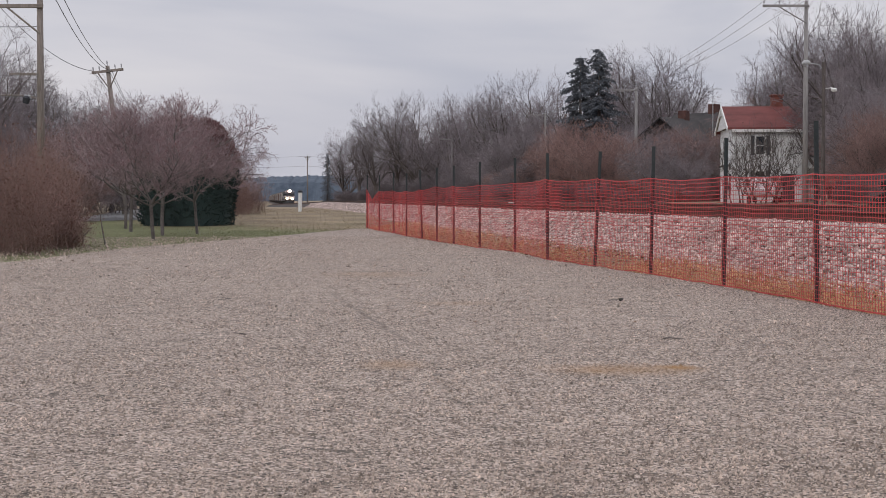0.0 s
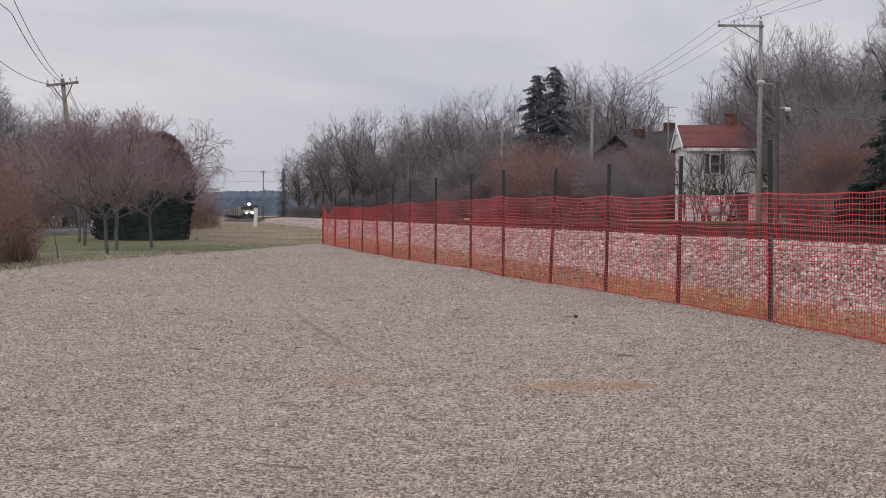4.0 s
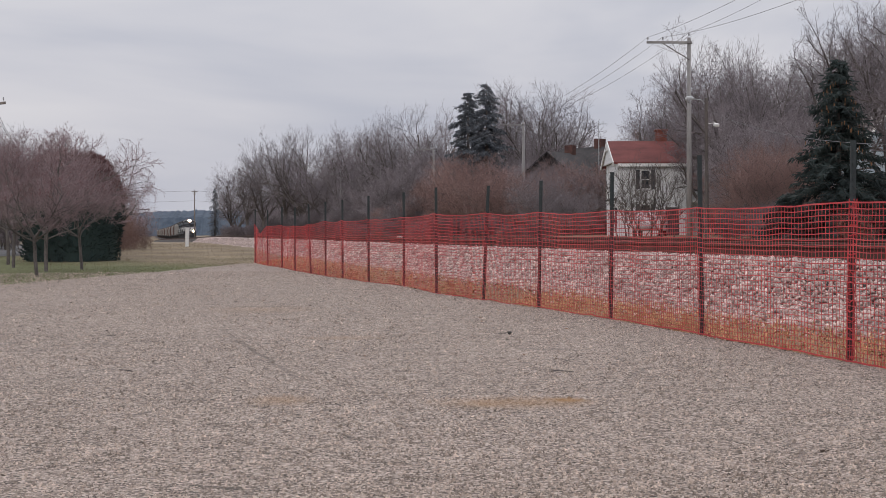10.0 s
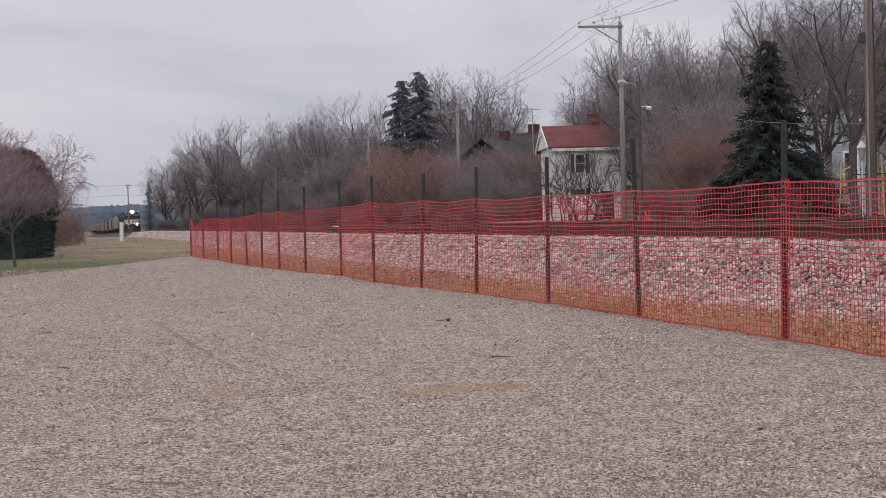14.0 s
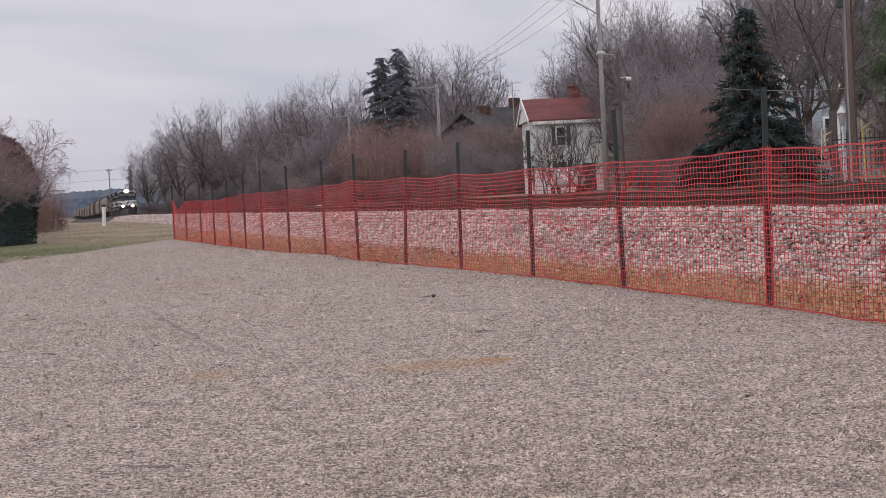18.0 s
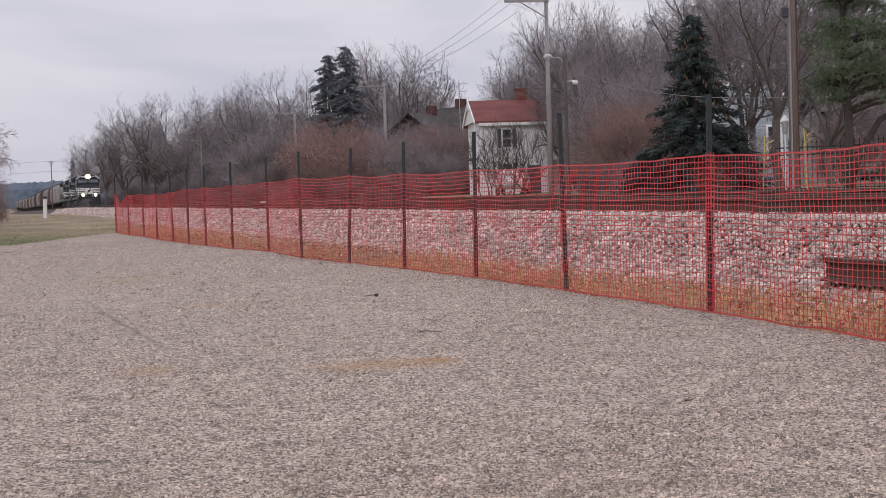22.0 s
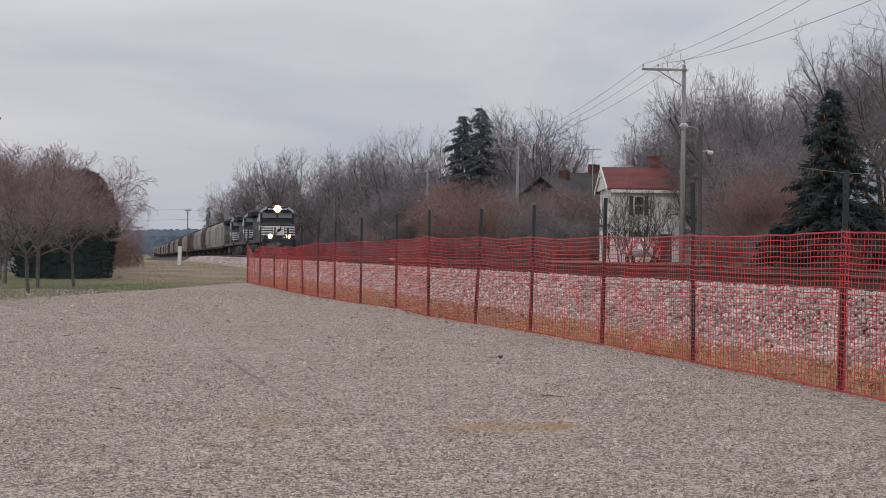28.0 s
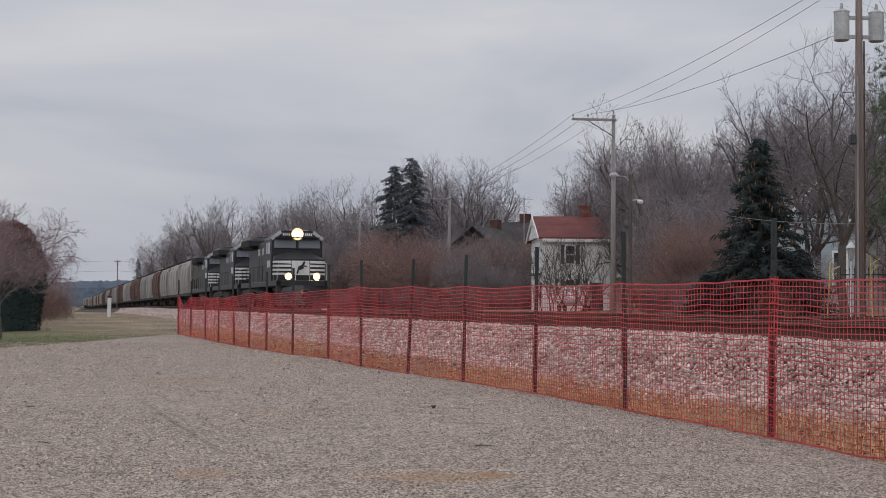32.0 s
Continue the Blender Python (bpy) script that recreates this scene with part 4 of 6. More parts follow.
    for k in range(30):
        y = rng.uniform(58, 110)
        plant(rng.choice("gr"), y * rng.uniform(-0.36, -0.19), y, rng.uniform(3.4, 5.2), rng.uniform(0, 360), 0.1, 1.3)
    for x, y, h in ((-7.5, 27.6, 2.1), (-8.2, 29.6, 2.4), (-7.6, 30.6, 2.0), (-7.9, 32.0, 1.9), (-9.2, 30.4, 2.5), (-9.0, 27.4, 2.2), (-8.6, 33.4, 2.1), (-10.0, 32.6, 2.6), (-10.6, 28.8, 2.5), (-9.6, 35.2, 2.5), (-7.9, 29.0, 1.3), (-7.6, 31.5, 1.1), (-9.9, 25.8, 1.9)):
        plant("s", x - 0.12, y, h * 1.08, rng.uniform(0, 360), 0.15, 0.8)
    for x, y, h in ((-9.9, 74, 2.5), (-10.5, 78, 2.9), (-9.7, 70, 2.0), (-9.4, 76, 1.9)):
        plant("s", x, y, h, rng.uniform(0, 360), 0.1, 0.95)


woods()


def crab_tree(x, y, h, seed, lean, wide=0.62):
    """A small spreading ornamental tree with a mown lawn under it."""
    t = thing("ornamental_tree", "small leafless spreading tree with mauve twigs on the lawn", "tree", pose(x, y, ground_z(x, y), 0, lean * 40, seed * 70), "ornamental trees")
    limbed_tree(t, seed, h, CRAB_BARK, TWIG_PINK, wide, 0.3, 7, 70, trunk=0.0105, buds=1500, low=0.3, tip=0.003, rise=(0.04, 0.06, 0.1, 0.14), count=(8, 7, 6, 5), kink=0.2)


crab_tree(-7.12, 38.0, 3.4, 21, -0.12)
crab_tree(-7.75, 42.7, 3.8, 22, 0.08)
crab_tree(-7.12, 44.8, 3.5, 23, 0.02, 0.46)
crab_tree(-10.85, 52.8, 4.3, 24, 0.0)
crab_tree(-9.6, 47.5, 4.1, 25, 0.05)
weeping = thing("weeping_tree", "leafless tree with thin arching twigs behind the evergreen shrub", "tree", pose(-8.9, 63.0, ground_z(-8.9, 63.0)), "ornamental trees")
limbed_tree(weeping, 71, 4.7, CRAB_BARK, TWIG_PINK, 0.46, 0.2, 8, 66, trunk=0.012, low=0.2, tip=0.0034, count=(7, 6, 5, 4), angle=(40, 40, 38, 34), rise=(-0.02, -0.12, -0.24, -0.35), kink=0.14)


def spruce(x, y, h, wide, seed, label, taper=0.8, full=26):
    rng = random.Random(seed)
    t = thing("spruce_tree", label, "tree", pose(x, y, ground_z(x, y)), "conifers")
    trunk, limbs, leaves = Shape(), Shape(), Shape()
    trunk.tube([(0, 0, -0.2), (0.03, 0, h * 0.5), (0, 0, h)], [h * 0.02, h * 0.012, 0.01], 8)
    z = h * 0.05
    while z < h * 0.985:
        u = z / h
        reach = wide * (1 - u) ** taper * rng.uniform(0.85, 1.1) + 0.12
        for k in range(rng.randint(4, 6)):
            a = rng.uniform(0, 2 * math.pi)
            r = reach * rng.uniform(0.4, 1.2)
            out = Vector((math.cos(a), math.sin(a), 0))
            base = Vector((0, 0, z))
            pts = [base + out * (r * v) + Vector((0, 0, r * (0.10 * v - 0.48 * v * v + 0.20 * v ** 3))) for v in (0, 0.35, 0.7, 1.0)]
            limbs.tube(pts, [0.02 * h / 8 * (1 - u) + 0.008, 0.014, 0.008, 0.004], 3, cap=False)
            n = max(5, int(r * full))
            for j in range(n):
                v = rng.uniform(0.12, 1.0)
                i = min(int(v * 3), 2)
                p = pts[i].lerp(pts[i + 1], v * 3 - i)
                side = Vector((-out.y, out.x, 0)) * rng.uniform(-1, 1) + out * rng.uniform(0.1, 0.9) + Vector((0, 0, rng.uniform(-1.5, 0.15)))
                spray(leaves, p, side, rng.uniform(0.14, 0.36) * (0.6 + 0.05 * h), 0.02 + 0.001 * h if h < 9 else 0.042)
        z += h * 0.0135
    if 5 < h < 9:
        cones = Shape()
        for k in range(110):
            z = h * rng.uniform(0.45, 0.9)
            a, r = rng.uniform(0, 2 * math.pi), wide * (1 - z / h) ** taper * rng.uniform(0.7, 1.0)
            p = Vector((r * math.cos(a), r * math.sin(a), z - 0.15))
            cones.tube([p, p - Vector((0, 0, 0.03)), p - Vector((0, 0, 0.11)), p - Vector((0, 0, 0.14))], [0.006, 0.017, 0.015, 0.004], 5)
        part("cones", cones, DRY_LEAF, t, "hanging brown cones")["kind"] = "stuff"
    part("trunk", trunk, BARK, t, smooth=True)
    part("branching", limbs, BARK, t)
    # the tall spruces stand far off and take the needles painted with haze
    part("foliage", leaves, NEEDLE if h < 9 else NEEDLE_HAZED, t, "dense dark green needles")
    return t


forked_tree(thing("bare_tree", "tall leafless tree whose thin dark limbs reach over the pole", "tree", pose(17.6, 32.4, ground_z(17.6, 32.4), 0, 0, 40), "bare trees"), 51, 10.5, 620, 0.0055, BARK, BARK, wide=0.38, low=0.5, flat=0.4, lump=0.4, full=1.7, bole=0.4, sprays=2, reach=0.05)
limbed_tree(thing("bare_tree", "open leafless tree with crooked dark limbs beside the lamp post", "tree", pose(18.55, 47.0, ground_z(18.55, 47.0)), "bare trees"), 64, 9.2, BARK, TWIG, 0.34, 0.26, 6, 46, trunk=0.015, low=0.24, count=(7, 6, 5, 4), kink=0.22, tip=0.0046)
spruce(16.45, 49.3, 6.1, 1.9, 31, "tall dark green spruce with drooping boughs beyond the track", 0.74, 52)
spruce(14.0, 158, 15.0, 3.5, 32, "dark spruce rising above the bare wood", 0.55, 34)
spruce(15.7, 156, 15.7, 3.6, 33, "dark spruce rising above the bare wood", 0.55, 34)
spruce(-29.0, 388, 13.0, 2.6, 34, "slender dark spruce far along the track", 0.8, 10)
spruce(15.2, 50.6, 1.7, 1.3, 36, "low dark green spruce beyond the track")
spruce(18.2, 50.2, 2.4, 1.5, 35, "low dark green spruce beyond the track")


def pine(x, y, h, seed):
    """A large pine with a bare trunk and tufted crown."""
    rng = random.Random(seed)
    t = thing("pine_tree", "large green pine with long-needled tufts and a bare trunk", "tree", pose(x, y, ground_z(x, y)), "conifers")
    trunk, limbs, leaves = Shape(), Shape(), Shape()
    trunk.tube([(0, 0, -0.2), (0.05, 0, 1.6), (-0.05, 0.05, 4.0), (0.05, 0, h)], [0.125, 0.11, 0.09, 0.04], 10)
    trunk.tube([(0.1, 0, 0.4), (0.35, 0, 1.1), (0.9, 0.1, 1.9), (1.7, 0.2, 2.3), (2.6, 0.3, 2.5)], [0.07, 0.085, 0.08, 0.065, 0.04], 8)
    for k in range(64):
        z = rng.uniform(1.9, h)
        a = rng.uniform(0, 2 * math.pi)
        r = rng.uniform(0.9, 2.2) * (1.1 - 0.3 * z / h) * (0.85 + 0.55 * math.cos(a))
        out = Vector((math.cos(a), math.sin(a), 0))
        pts = [Vector((0, 0, z)) + out * (r * v) + Vector((0, 0, 0.22 * r * math.sin(v * 2.2) - 0.1 * r * v)) for v in (0, 0.35, 0.7, 1.0)]
        limbs.tube(pts, [0.06, 0.04, 0.025, 0.012], 4, cap=False)
        for j in range(44):
            v = rng.uniform(0.3, 1.0) ** 0.7
            i = min(int(v * 3), 2)
            p = pts[i].lerp(pts[i + 1], v * 3 - i) + Vector((rng.gauss(0, 0.22), rng.gauss(0, 0.22), rng.gauss(0.03, 0.12)))
            for q in range(9):
                d = Vector((rng.gauss(0, 1), rng.gauss(0, 1), rng.gauss(0.5, 0.8)))
                twig(leaves, tuple(p), tuple(p + d.normalized() * rng.uniform(0.1, 0.19)), 0.011)
    for k in range(150):
        # full clumps that round off the crown
        a, z = rng.uniform(0, 2 * math.pi), rng.uniform(2.6, h)
        r = 1.7 * math.sin(min(1.0, (h + 0.6 - z) / (h - 2.0)) * 2.4) * rng.uniform(0.45, 1.0)
        c, size = Vector((1.15 + 1.15 * r * math.cos(a), r * math.sin(a), z)), rng.uniform(0.35, 0.7)
        for j in range(70):
            d = Vector((rng.gauss(0, 1), rng.gauss(0, 1), rng.gauss(0.3, 0.8))).normalized()
            p = c + Vector((d.x * 1.25, d.y * 1.25, d.z * 0.42)) * size * rng.uniform(0.6, 1.0)
            for q in range(8):
                e = d + Vector((rng.gauss(0, 0.5), rng.gauss(0, 0.5), rng.gauss(0.3, 0.4)))
                twig(leaves, tuple(p), tuple(p + e.normalized() * rng.uniform(0.09, 0.16)), 0.011)
    part("trunk", trunk, PINE_BARK, t, smooth=True)
    part("branching", limbs, PINE_BARK, t)
    part("foliage", leaves, NEEDLE_PINE, t, "tufts of long green needles")


pine(16.15, 36.5, 7.8, 41)
pine(19.6, 38.6, 8.6, 42)


def yew(x, y, w, h, seed):
    """A clipped evergreen mound: a lumpy core set all over with sprays."""
    rng = random.Random(seed)
    t = thing("evergreen_shrub", "tall rounded evergreen shrub, dark green below and bronzed above", "bush", pose(x, y, ground_z(x, y)))
    core, leaves, bronzed = Shape(), Shape(), Shape()
    rings, n = 12, 24

    def skin(u, a):
        k = 1 + 0.12 * noise.noise((math.cos(a) * 1.5, math.sin(a) * 1.5, u * 3 + seed))
        r = w / 2 * (math.cos(u * 1.45) ** 0.55) * k * (0.86 + 0.3 * u if u < 0.4 else 1.0)
        return Vector((r * math.cos(a), r * math.sin(a), h * math.sin(u * math.pi / 2) * (0.97 + 0.05 * k)))

    core.v = [tuple(skin(i / rings, 2 * math.pi * k / n) * 0.96) for i in range(rings + 1) for k in range(n)]
    core.f = [(i * n + k, i * n + (k + 1) % n, (i + 1) * n + (k + 1) % n, (i + 1) * n + k) for i in range(rings) for k in range(n)]
    for k in range(9000):
        u, a = rng.random() ** 0.8, rng.uniform(0, 2 * math.pi)
        p = skin(u, a) * rng.uniform(0.93, 1.03)
        d = Vector((p.x, p.y, 0.6)).normalized() + Vector((rng.gauss(0, 0.5), rng.gauss(0, 0.5), rng.gauss(0.2, 0.5)))
        spray(bronzed if p.z > h * (0.56 + 0.12 * noise.noise((p.x, p.y, 7))) else leaves, p, d, rng.uniform(0.10, 0.22), 0.03)
    part("core", core, YEW, t, smooth=True)
    part("foliage", leaves, YEW, t, "dense dark green sprays")
    part("top_foliage", bronzed, BRONZE, t, "bronzed red-brown sprays")


yew(-9.45, 57.0, 3.9, 3.7, 3)


# ---- poles and wires ----
def cable(a, b, sag, r=0.008, label="thin dark overhead wire"):
    s = Shape()
    a, b = Vector(a), Vector(b)
    s.tube([a.lerp(b, k / 14) - Vector((0, 0, sag * 4 * (k / 14) * (1 - k / 14))) for k in range(15)], r, 4)
    tagged(part("overhead_wire", s, WIRE), label, "wire", "overhead wires")


def utility_pole(x, y, top, arm, r=0.15, material=POLE_GREY, label="weathered grey wooden utility pole with a crossarm", lean=0.0, drop=0.25, arm_turn=0.0):
    """A wooden pole with one crossarm from arm[0] to arm[1] across."""
    base = ground_z(x, y)
    t = thing("utility_pole", label, "utility pole", pose(x, y, base, 0, lean, 0), "utility poles")
    h = top - base
    s = Shape()
    s.tube([(0, 0, -0.4), (0, 0, h * 0.5), (0, 0, h)], [r * 1.15, r * 0.95, r * 0.72], 12)
    part("pole", s, material, t, smooth=True)
    turn = pose(0, 0, 0, 0, 0, arm_turn)
    k = 0.6 if material is POLE_WOOD else 1.0
    if arm:
        a, b = arm
        s = Shape().box((a + b) / 2, -r * 0.75, h - drop, b - a, 0.10, 0.12, cut=0.01)
        part("crossarm", s, material, t).matrix_basis = turn
        s = Shape()
        for e in ((a,) if b < 0.5 else (a, b)):
            s.tube([(e * 0.62, -r * 0.8, h - drop - 0.05), (0, -r * 0.8, h - drop - 0.85)], 0.032, 5)
        part("brace", s, material, t).matrix_basis = turn
        for e in ((a + 0.06, a * 0.62) if b < 0.5 else (a + 0.08, a * 0.5, b * 0.5, b - 0.08)):
            s = Shape().tube([(e, -r * 0.75, h - drop + 0.05), (e, -r * 0.75, h - drop + 0.13), (e, -r * 0.75, h - drop + 0.14), (e, -r * 0.75, h - drop + 0.24), (e, -r * 0.75, h - drop + 0.27)], [0.015, 0.015, 0.05 * k, 0.045 * k, 0.02], 8)
            part("insulator", s, PORCELAIN, t).matrix_basis = turn
    s = Shape().tube([(0, 0, h), (0, 0, h + 0.1), (0, 0, h + 0.11), (0, 0, h + 0.22), (0, 0, h + 0.25)], [0.015, 0.015, 0.05 * k, 0.045 * k, 0.02], 8)
    part("insulator", s, PORCELAIN, t)
    return t


POLES = [(17.78, 75.95, 10.66), (17.2, 137.9, 10.9), (11.86, 179.6, 10.95), (6.9, 219.9, 10.94), (1.49, 255.0, 10.96)]
for x, y, top in POLES:
    utility_pole(x, y, top, (-2.15, 0.12), 0.125 if y < 100 else 0.15)
utility_pole(-26.2, 298.85, 9.29, (-0.6, 0.6), 0.13, POLE_WOOD, "brown wooden utility pole far along the track")
roadside = utility_pole(-12.57, 48.4, 8.6, (-1.6, 0.12), 0.115, POLE_WOOD, "brown wooden utility pole with low crossarms", drop=1.62)
utility_pole(-15.05, 73.2, 7.3, (-0.75, 0.75), 0.13, POLE_WOOD, "leaning wooden utility pole with a short crossarm", lean=-6.5)
base = ground_z(-12.57, 48.4)
part("bracket_arm", Shape().tube([(-0.05, -0.05, 4.1 - base), (-0.4, -0.05, 4.2 - base), (-1.3, -0.05, 4.22 - base)], 0.022, 6).box(-0.5, -0.1, 4.86 - base, 0.9, 0.06, 0.07), POLE_WOOD, roadside)
lamp = part("lamp_head", Shape().tube([(-0.4, -0.05, 4.2 - base), (-0.42, -0.05, 4.12 - base), (-0.46, -0.05, 3.95 - base)], [0.05, 0.13, 0.09], 10), DARK_WOOD, roadside, "dark lamp head")
part("hinge", Shape().tube([(-0.3, -0.05, 4.18 - base), (-0.5, -0.05, 4.2 - base)], 0.04, 6), STEEL, lamp)
for z, end in ((4.86, 5.3), (4.2, 4.7), (6.35, 6.9)):
    cable((-12.57, 48.4, z), (-24.0, 46.0, end), 0.25, 0.012)
for k in range(len(POLES) - 1):
    (x0, y0, z0), (x1, y1, z1) = POLES[k], POLES[k + 1]
    for off, dz in ((0.0, 0.25), (-2.05, 0.02), (-1.33, 0.02)):
        cable((x0 + off, y0, z0 + dz), (x1 + off, y1, z1 + dz), 0.7, 0.010)


def transformer_pole(x, y, top):
    t = utility_pole(x, y, top, (-1.2, 1.2), 0.10, POLE_BROWN, "brown wooden utility pole carrying two grey transformers")
    base = ground_z(x, y)
    for side in (-1, 1):
        s = Shape()
        cx, cz = side * 0.42, 7.55 - base
        s.tube([(cx, 0, cz - 0.35), (cx, 0, cz - 0.33), (cx, 0, cz + 0.30), (cx, 0, cz + 0.33), (cx, 0, cz + 0.38)], [0.15, 0.178, 0.178, 0.188, 0.12], 18)
        tank = part("transformer", s, TANK_GREY, t, "grey cylindrical transformer", smooth=False)
        part("bushing", Shape().tube([(cx, 0.0, cz + 0.37), (cx, 0, cz + 0.53)], [0.05, 0.03], 8), PORCELAIN, tank)
        part("bracket", Shape().box(side * 0.2, 0, cz + 0.2, 0.22, 0.06, 0.08).box(side * 0.2, 0, cz - 0.25, 0.22, 0.06, 0.08), STEEL, t)
    part("conduit", Shape().tube([(-0.085, -0.11, -0.2), (-0.085, -0.11, 6.2)], 0.024, 8), POLE_GREY, t, "grey conduit")
    part("ground_wire", Shape().tube([(0.05, -0.19, -0.2), (0.05, -0.17, 7.0)], 0.02, 5), RUST, t)
    part("terminal_box", Shape().box(-0.2, -0.12, 4.9 - base, 0.14, 0.14, 0.24, cut=0.02), DARK_WOOD, t)


transformer_pole(13.85, 34.3, 9.4)
for off, dz, z in ((0.0, 0.25, 8.75), (-2.05, 0.02, 8.45), (-1.33, 0.02, 7.35)):
    cable((17.78 + off, 75.95, 10.66 + dz), (13.85 + off * 0.4, 34.3, z), 0.3, 0.008)
cable((13.85, 34.3, 2.95), (17.2, 70.0, 6.6), 0.45, 0.009)
for dz, off in ((0.2, 0.0), (-1.4, -1.5), (-1.4, 0.45)):
    cable((-12.5 + off, 48.4, 8.55 + dz), (-15.85 + off * 0.45, 73.2, 7.15 + dz * 0.1), 0.45, 0.014)
    cable((-12.5 + off, 48.4, 8.55 + dz), (-6.0 + off, -6.0, 9.5 + dz), 0.6, 0.014)
    cable((-15.85 + off * 0.45, 73.2, 7.2 + dz * 0.1), (-27.0, 140.0, 8.0), 0.6, 0.014)
for dz in (0.0, -1.9):
    cable((-80, 280, 8.6 + dz), (-26.2, 298.85, 9.2 + dz), 0.5, 0.018)
    cable((-26.2, 298.85, 9.2 + dz), (6, 330, 9.2 + dz), 0.5, 0.018)


def street_lamp(x, y):
    base = ground_z(x, y)
    t = thing("street_lamp", "dark wooden lamp pole with a pale lamp head on an arm", "street lamp", pose(x, y, base))
    h = 7.15 - base
    part("pole", Shape().tube([(0, 0, -0.3), (0, 0, h)], [0.10, 0.08], 10), BARK, t)
    part("arm", Shape().tube([(0, 0, h - 0.35), (-0.25, 0, h - 0.1), (-0.7, 0, h - 0.05)], 0.025, 6), STEEL, t)
    head = part("lamp_head", Shape().tube([(-0.62, 0, h + 0.02), (-0.66, 0, h - 0.02), (-0.9, 0, h - 0.04), (-1.0, 0, h - 0.08)], [0.03, 0.11, 0.12, 0.04], 10), TANK_GREY, t, "pale grey lamp head")
    part("lens", Shape().tube([(-0.82, 0, h - 0.1), (-0.82, 0, h - 0.2), (-0.82, 0, h - 0.24)], [0.11, 0.09, 0.03], 10), PORCELAIN, head)
    part("flood_lamp", Shape().box(0.45, -0.05, h - 1.25, 0.24, 0.2, 0.15, pose(0, 0, 0, 18, 0, 0), cut=0.03).tube([(0.0, 0, h - 1.2), (0.4, 0, h - 1.15)], 0.02, 5), WHITE, t, "small white flood lamp")


street_lamp(17.2, 70.0)


# ---- white house and its neighbours ----
def window_part(t, m, w, h, shutters=True, frame_material=WHITE):
    """A sash window at the pose m, facing -y: frame with two panes, sill and shutters."""
    s = Shape()
    for sx in (-1, 1):
        s.box(sx * (w / 2 + 0.05), -0.04, 0, 0.10, 0.10, h + 0.2)
    s.box(0, -0.04, h / 2 + 0.05, w, 0.10, 0.10).box(0, -0.04, 0, w, 0.07, 0.05)
    win = part("window", s, frame_material, t)
    win.matrix_basis = m
    part("sill", Shape().box(0, -0.07, -h / 2 - 0.05, w + 0.2, 0.16, 0.08), frame_material, win)
    for k in (-1, 1):
        part("pane", Shape().box(0, -0.012, k * h / 4, w, 0.02, h / 2 - 0.05), PANE, win)
    if shutters:
        for sx in (-1, 1):
            sw = 0.45 * w
            s = Shape().box(sx * (w / 2 + 0.11 + sw / 2), -0.03, 0, sw, 0.05, h + 0.1)
            for j in range(7):
                s.box(sx * (w / 2 + 0.11 + sw / 2), -0.06, -h / 2 + (j + 0.5) * h / 7, sw * 0.8, 0.02, h / 10)
            part("shutter", s, DARK_WOOD, win, "dark louvred shutter")
    return win


def gable_roof(t, x0, x1, y0, y1, eave, ridge, material, along="x", over=0.35, name="roof", thick=0.14):
    """Two slopes over a rectangle; the ridge runs along x or y."""
    s = Shape()
    if along == "x":
        ym = (y0 + y1) / 2
        drop = (ridge - eave) / (ym - y0) * over
        sec = [(y0 - over, eave - drop), (ym, ridge), (y1 + over, eave - drop), (y1 + over, eave - drop + thick), (ym, ridge + thick), (y0 - over, eave - drop + thick)]
        s.v = [(x, a, b) for x in (x0 - over, x1 + over) for a, b in sec]
    else:
        xm = (x0 + x1) / 2
        drop = (ridge - eave) / (xm - x0) * over
        sec = [(x0 - over, eave - drop), (xm, ridge), (x1 + over, eave - drop), (x1 + over, eave - drop + thick), (xm, ridge + thick), (x0 - over, eave - drop + thick)]
        s.v = [(a, y, b) for y in (y0 - over, y1 + over) for a, b in sec]
    s.f = [(0, 1, 2, 3, 4, 5)[::-1], (6, 7, 8, 9, 10, 11)] + [(i, (i + 1) % 6, 6 + (i + 1) % 6, 6 + i) for i in range(6)]
    return part(name, s, material, t)


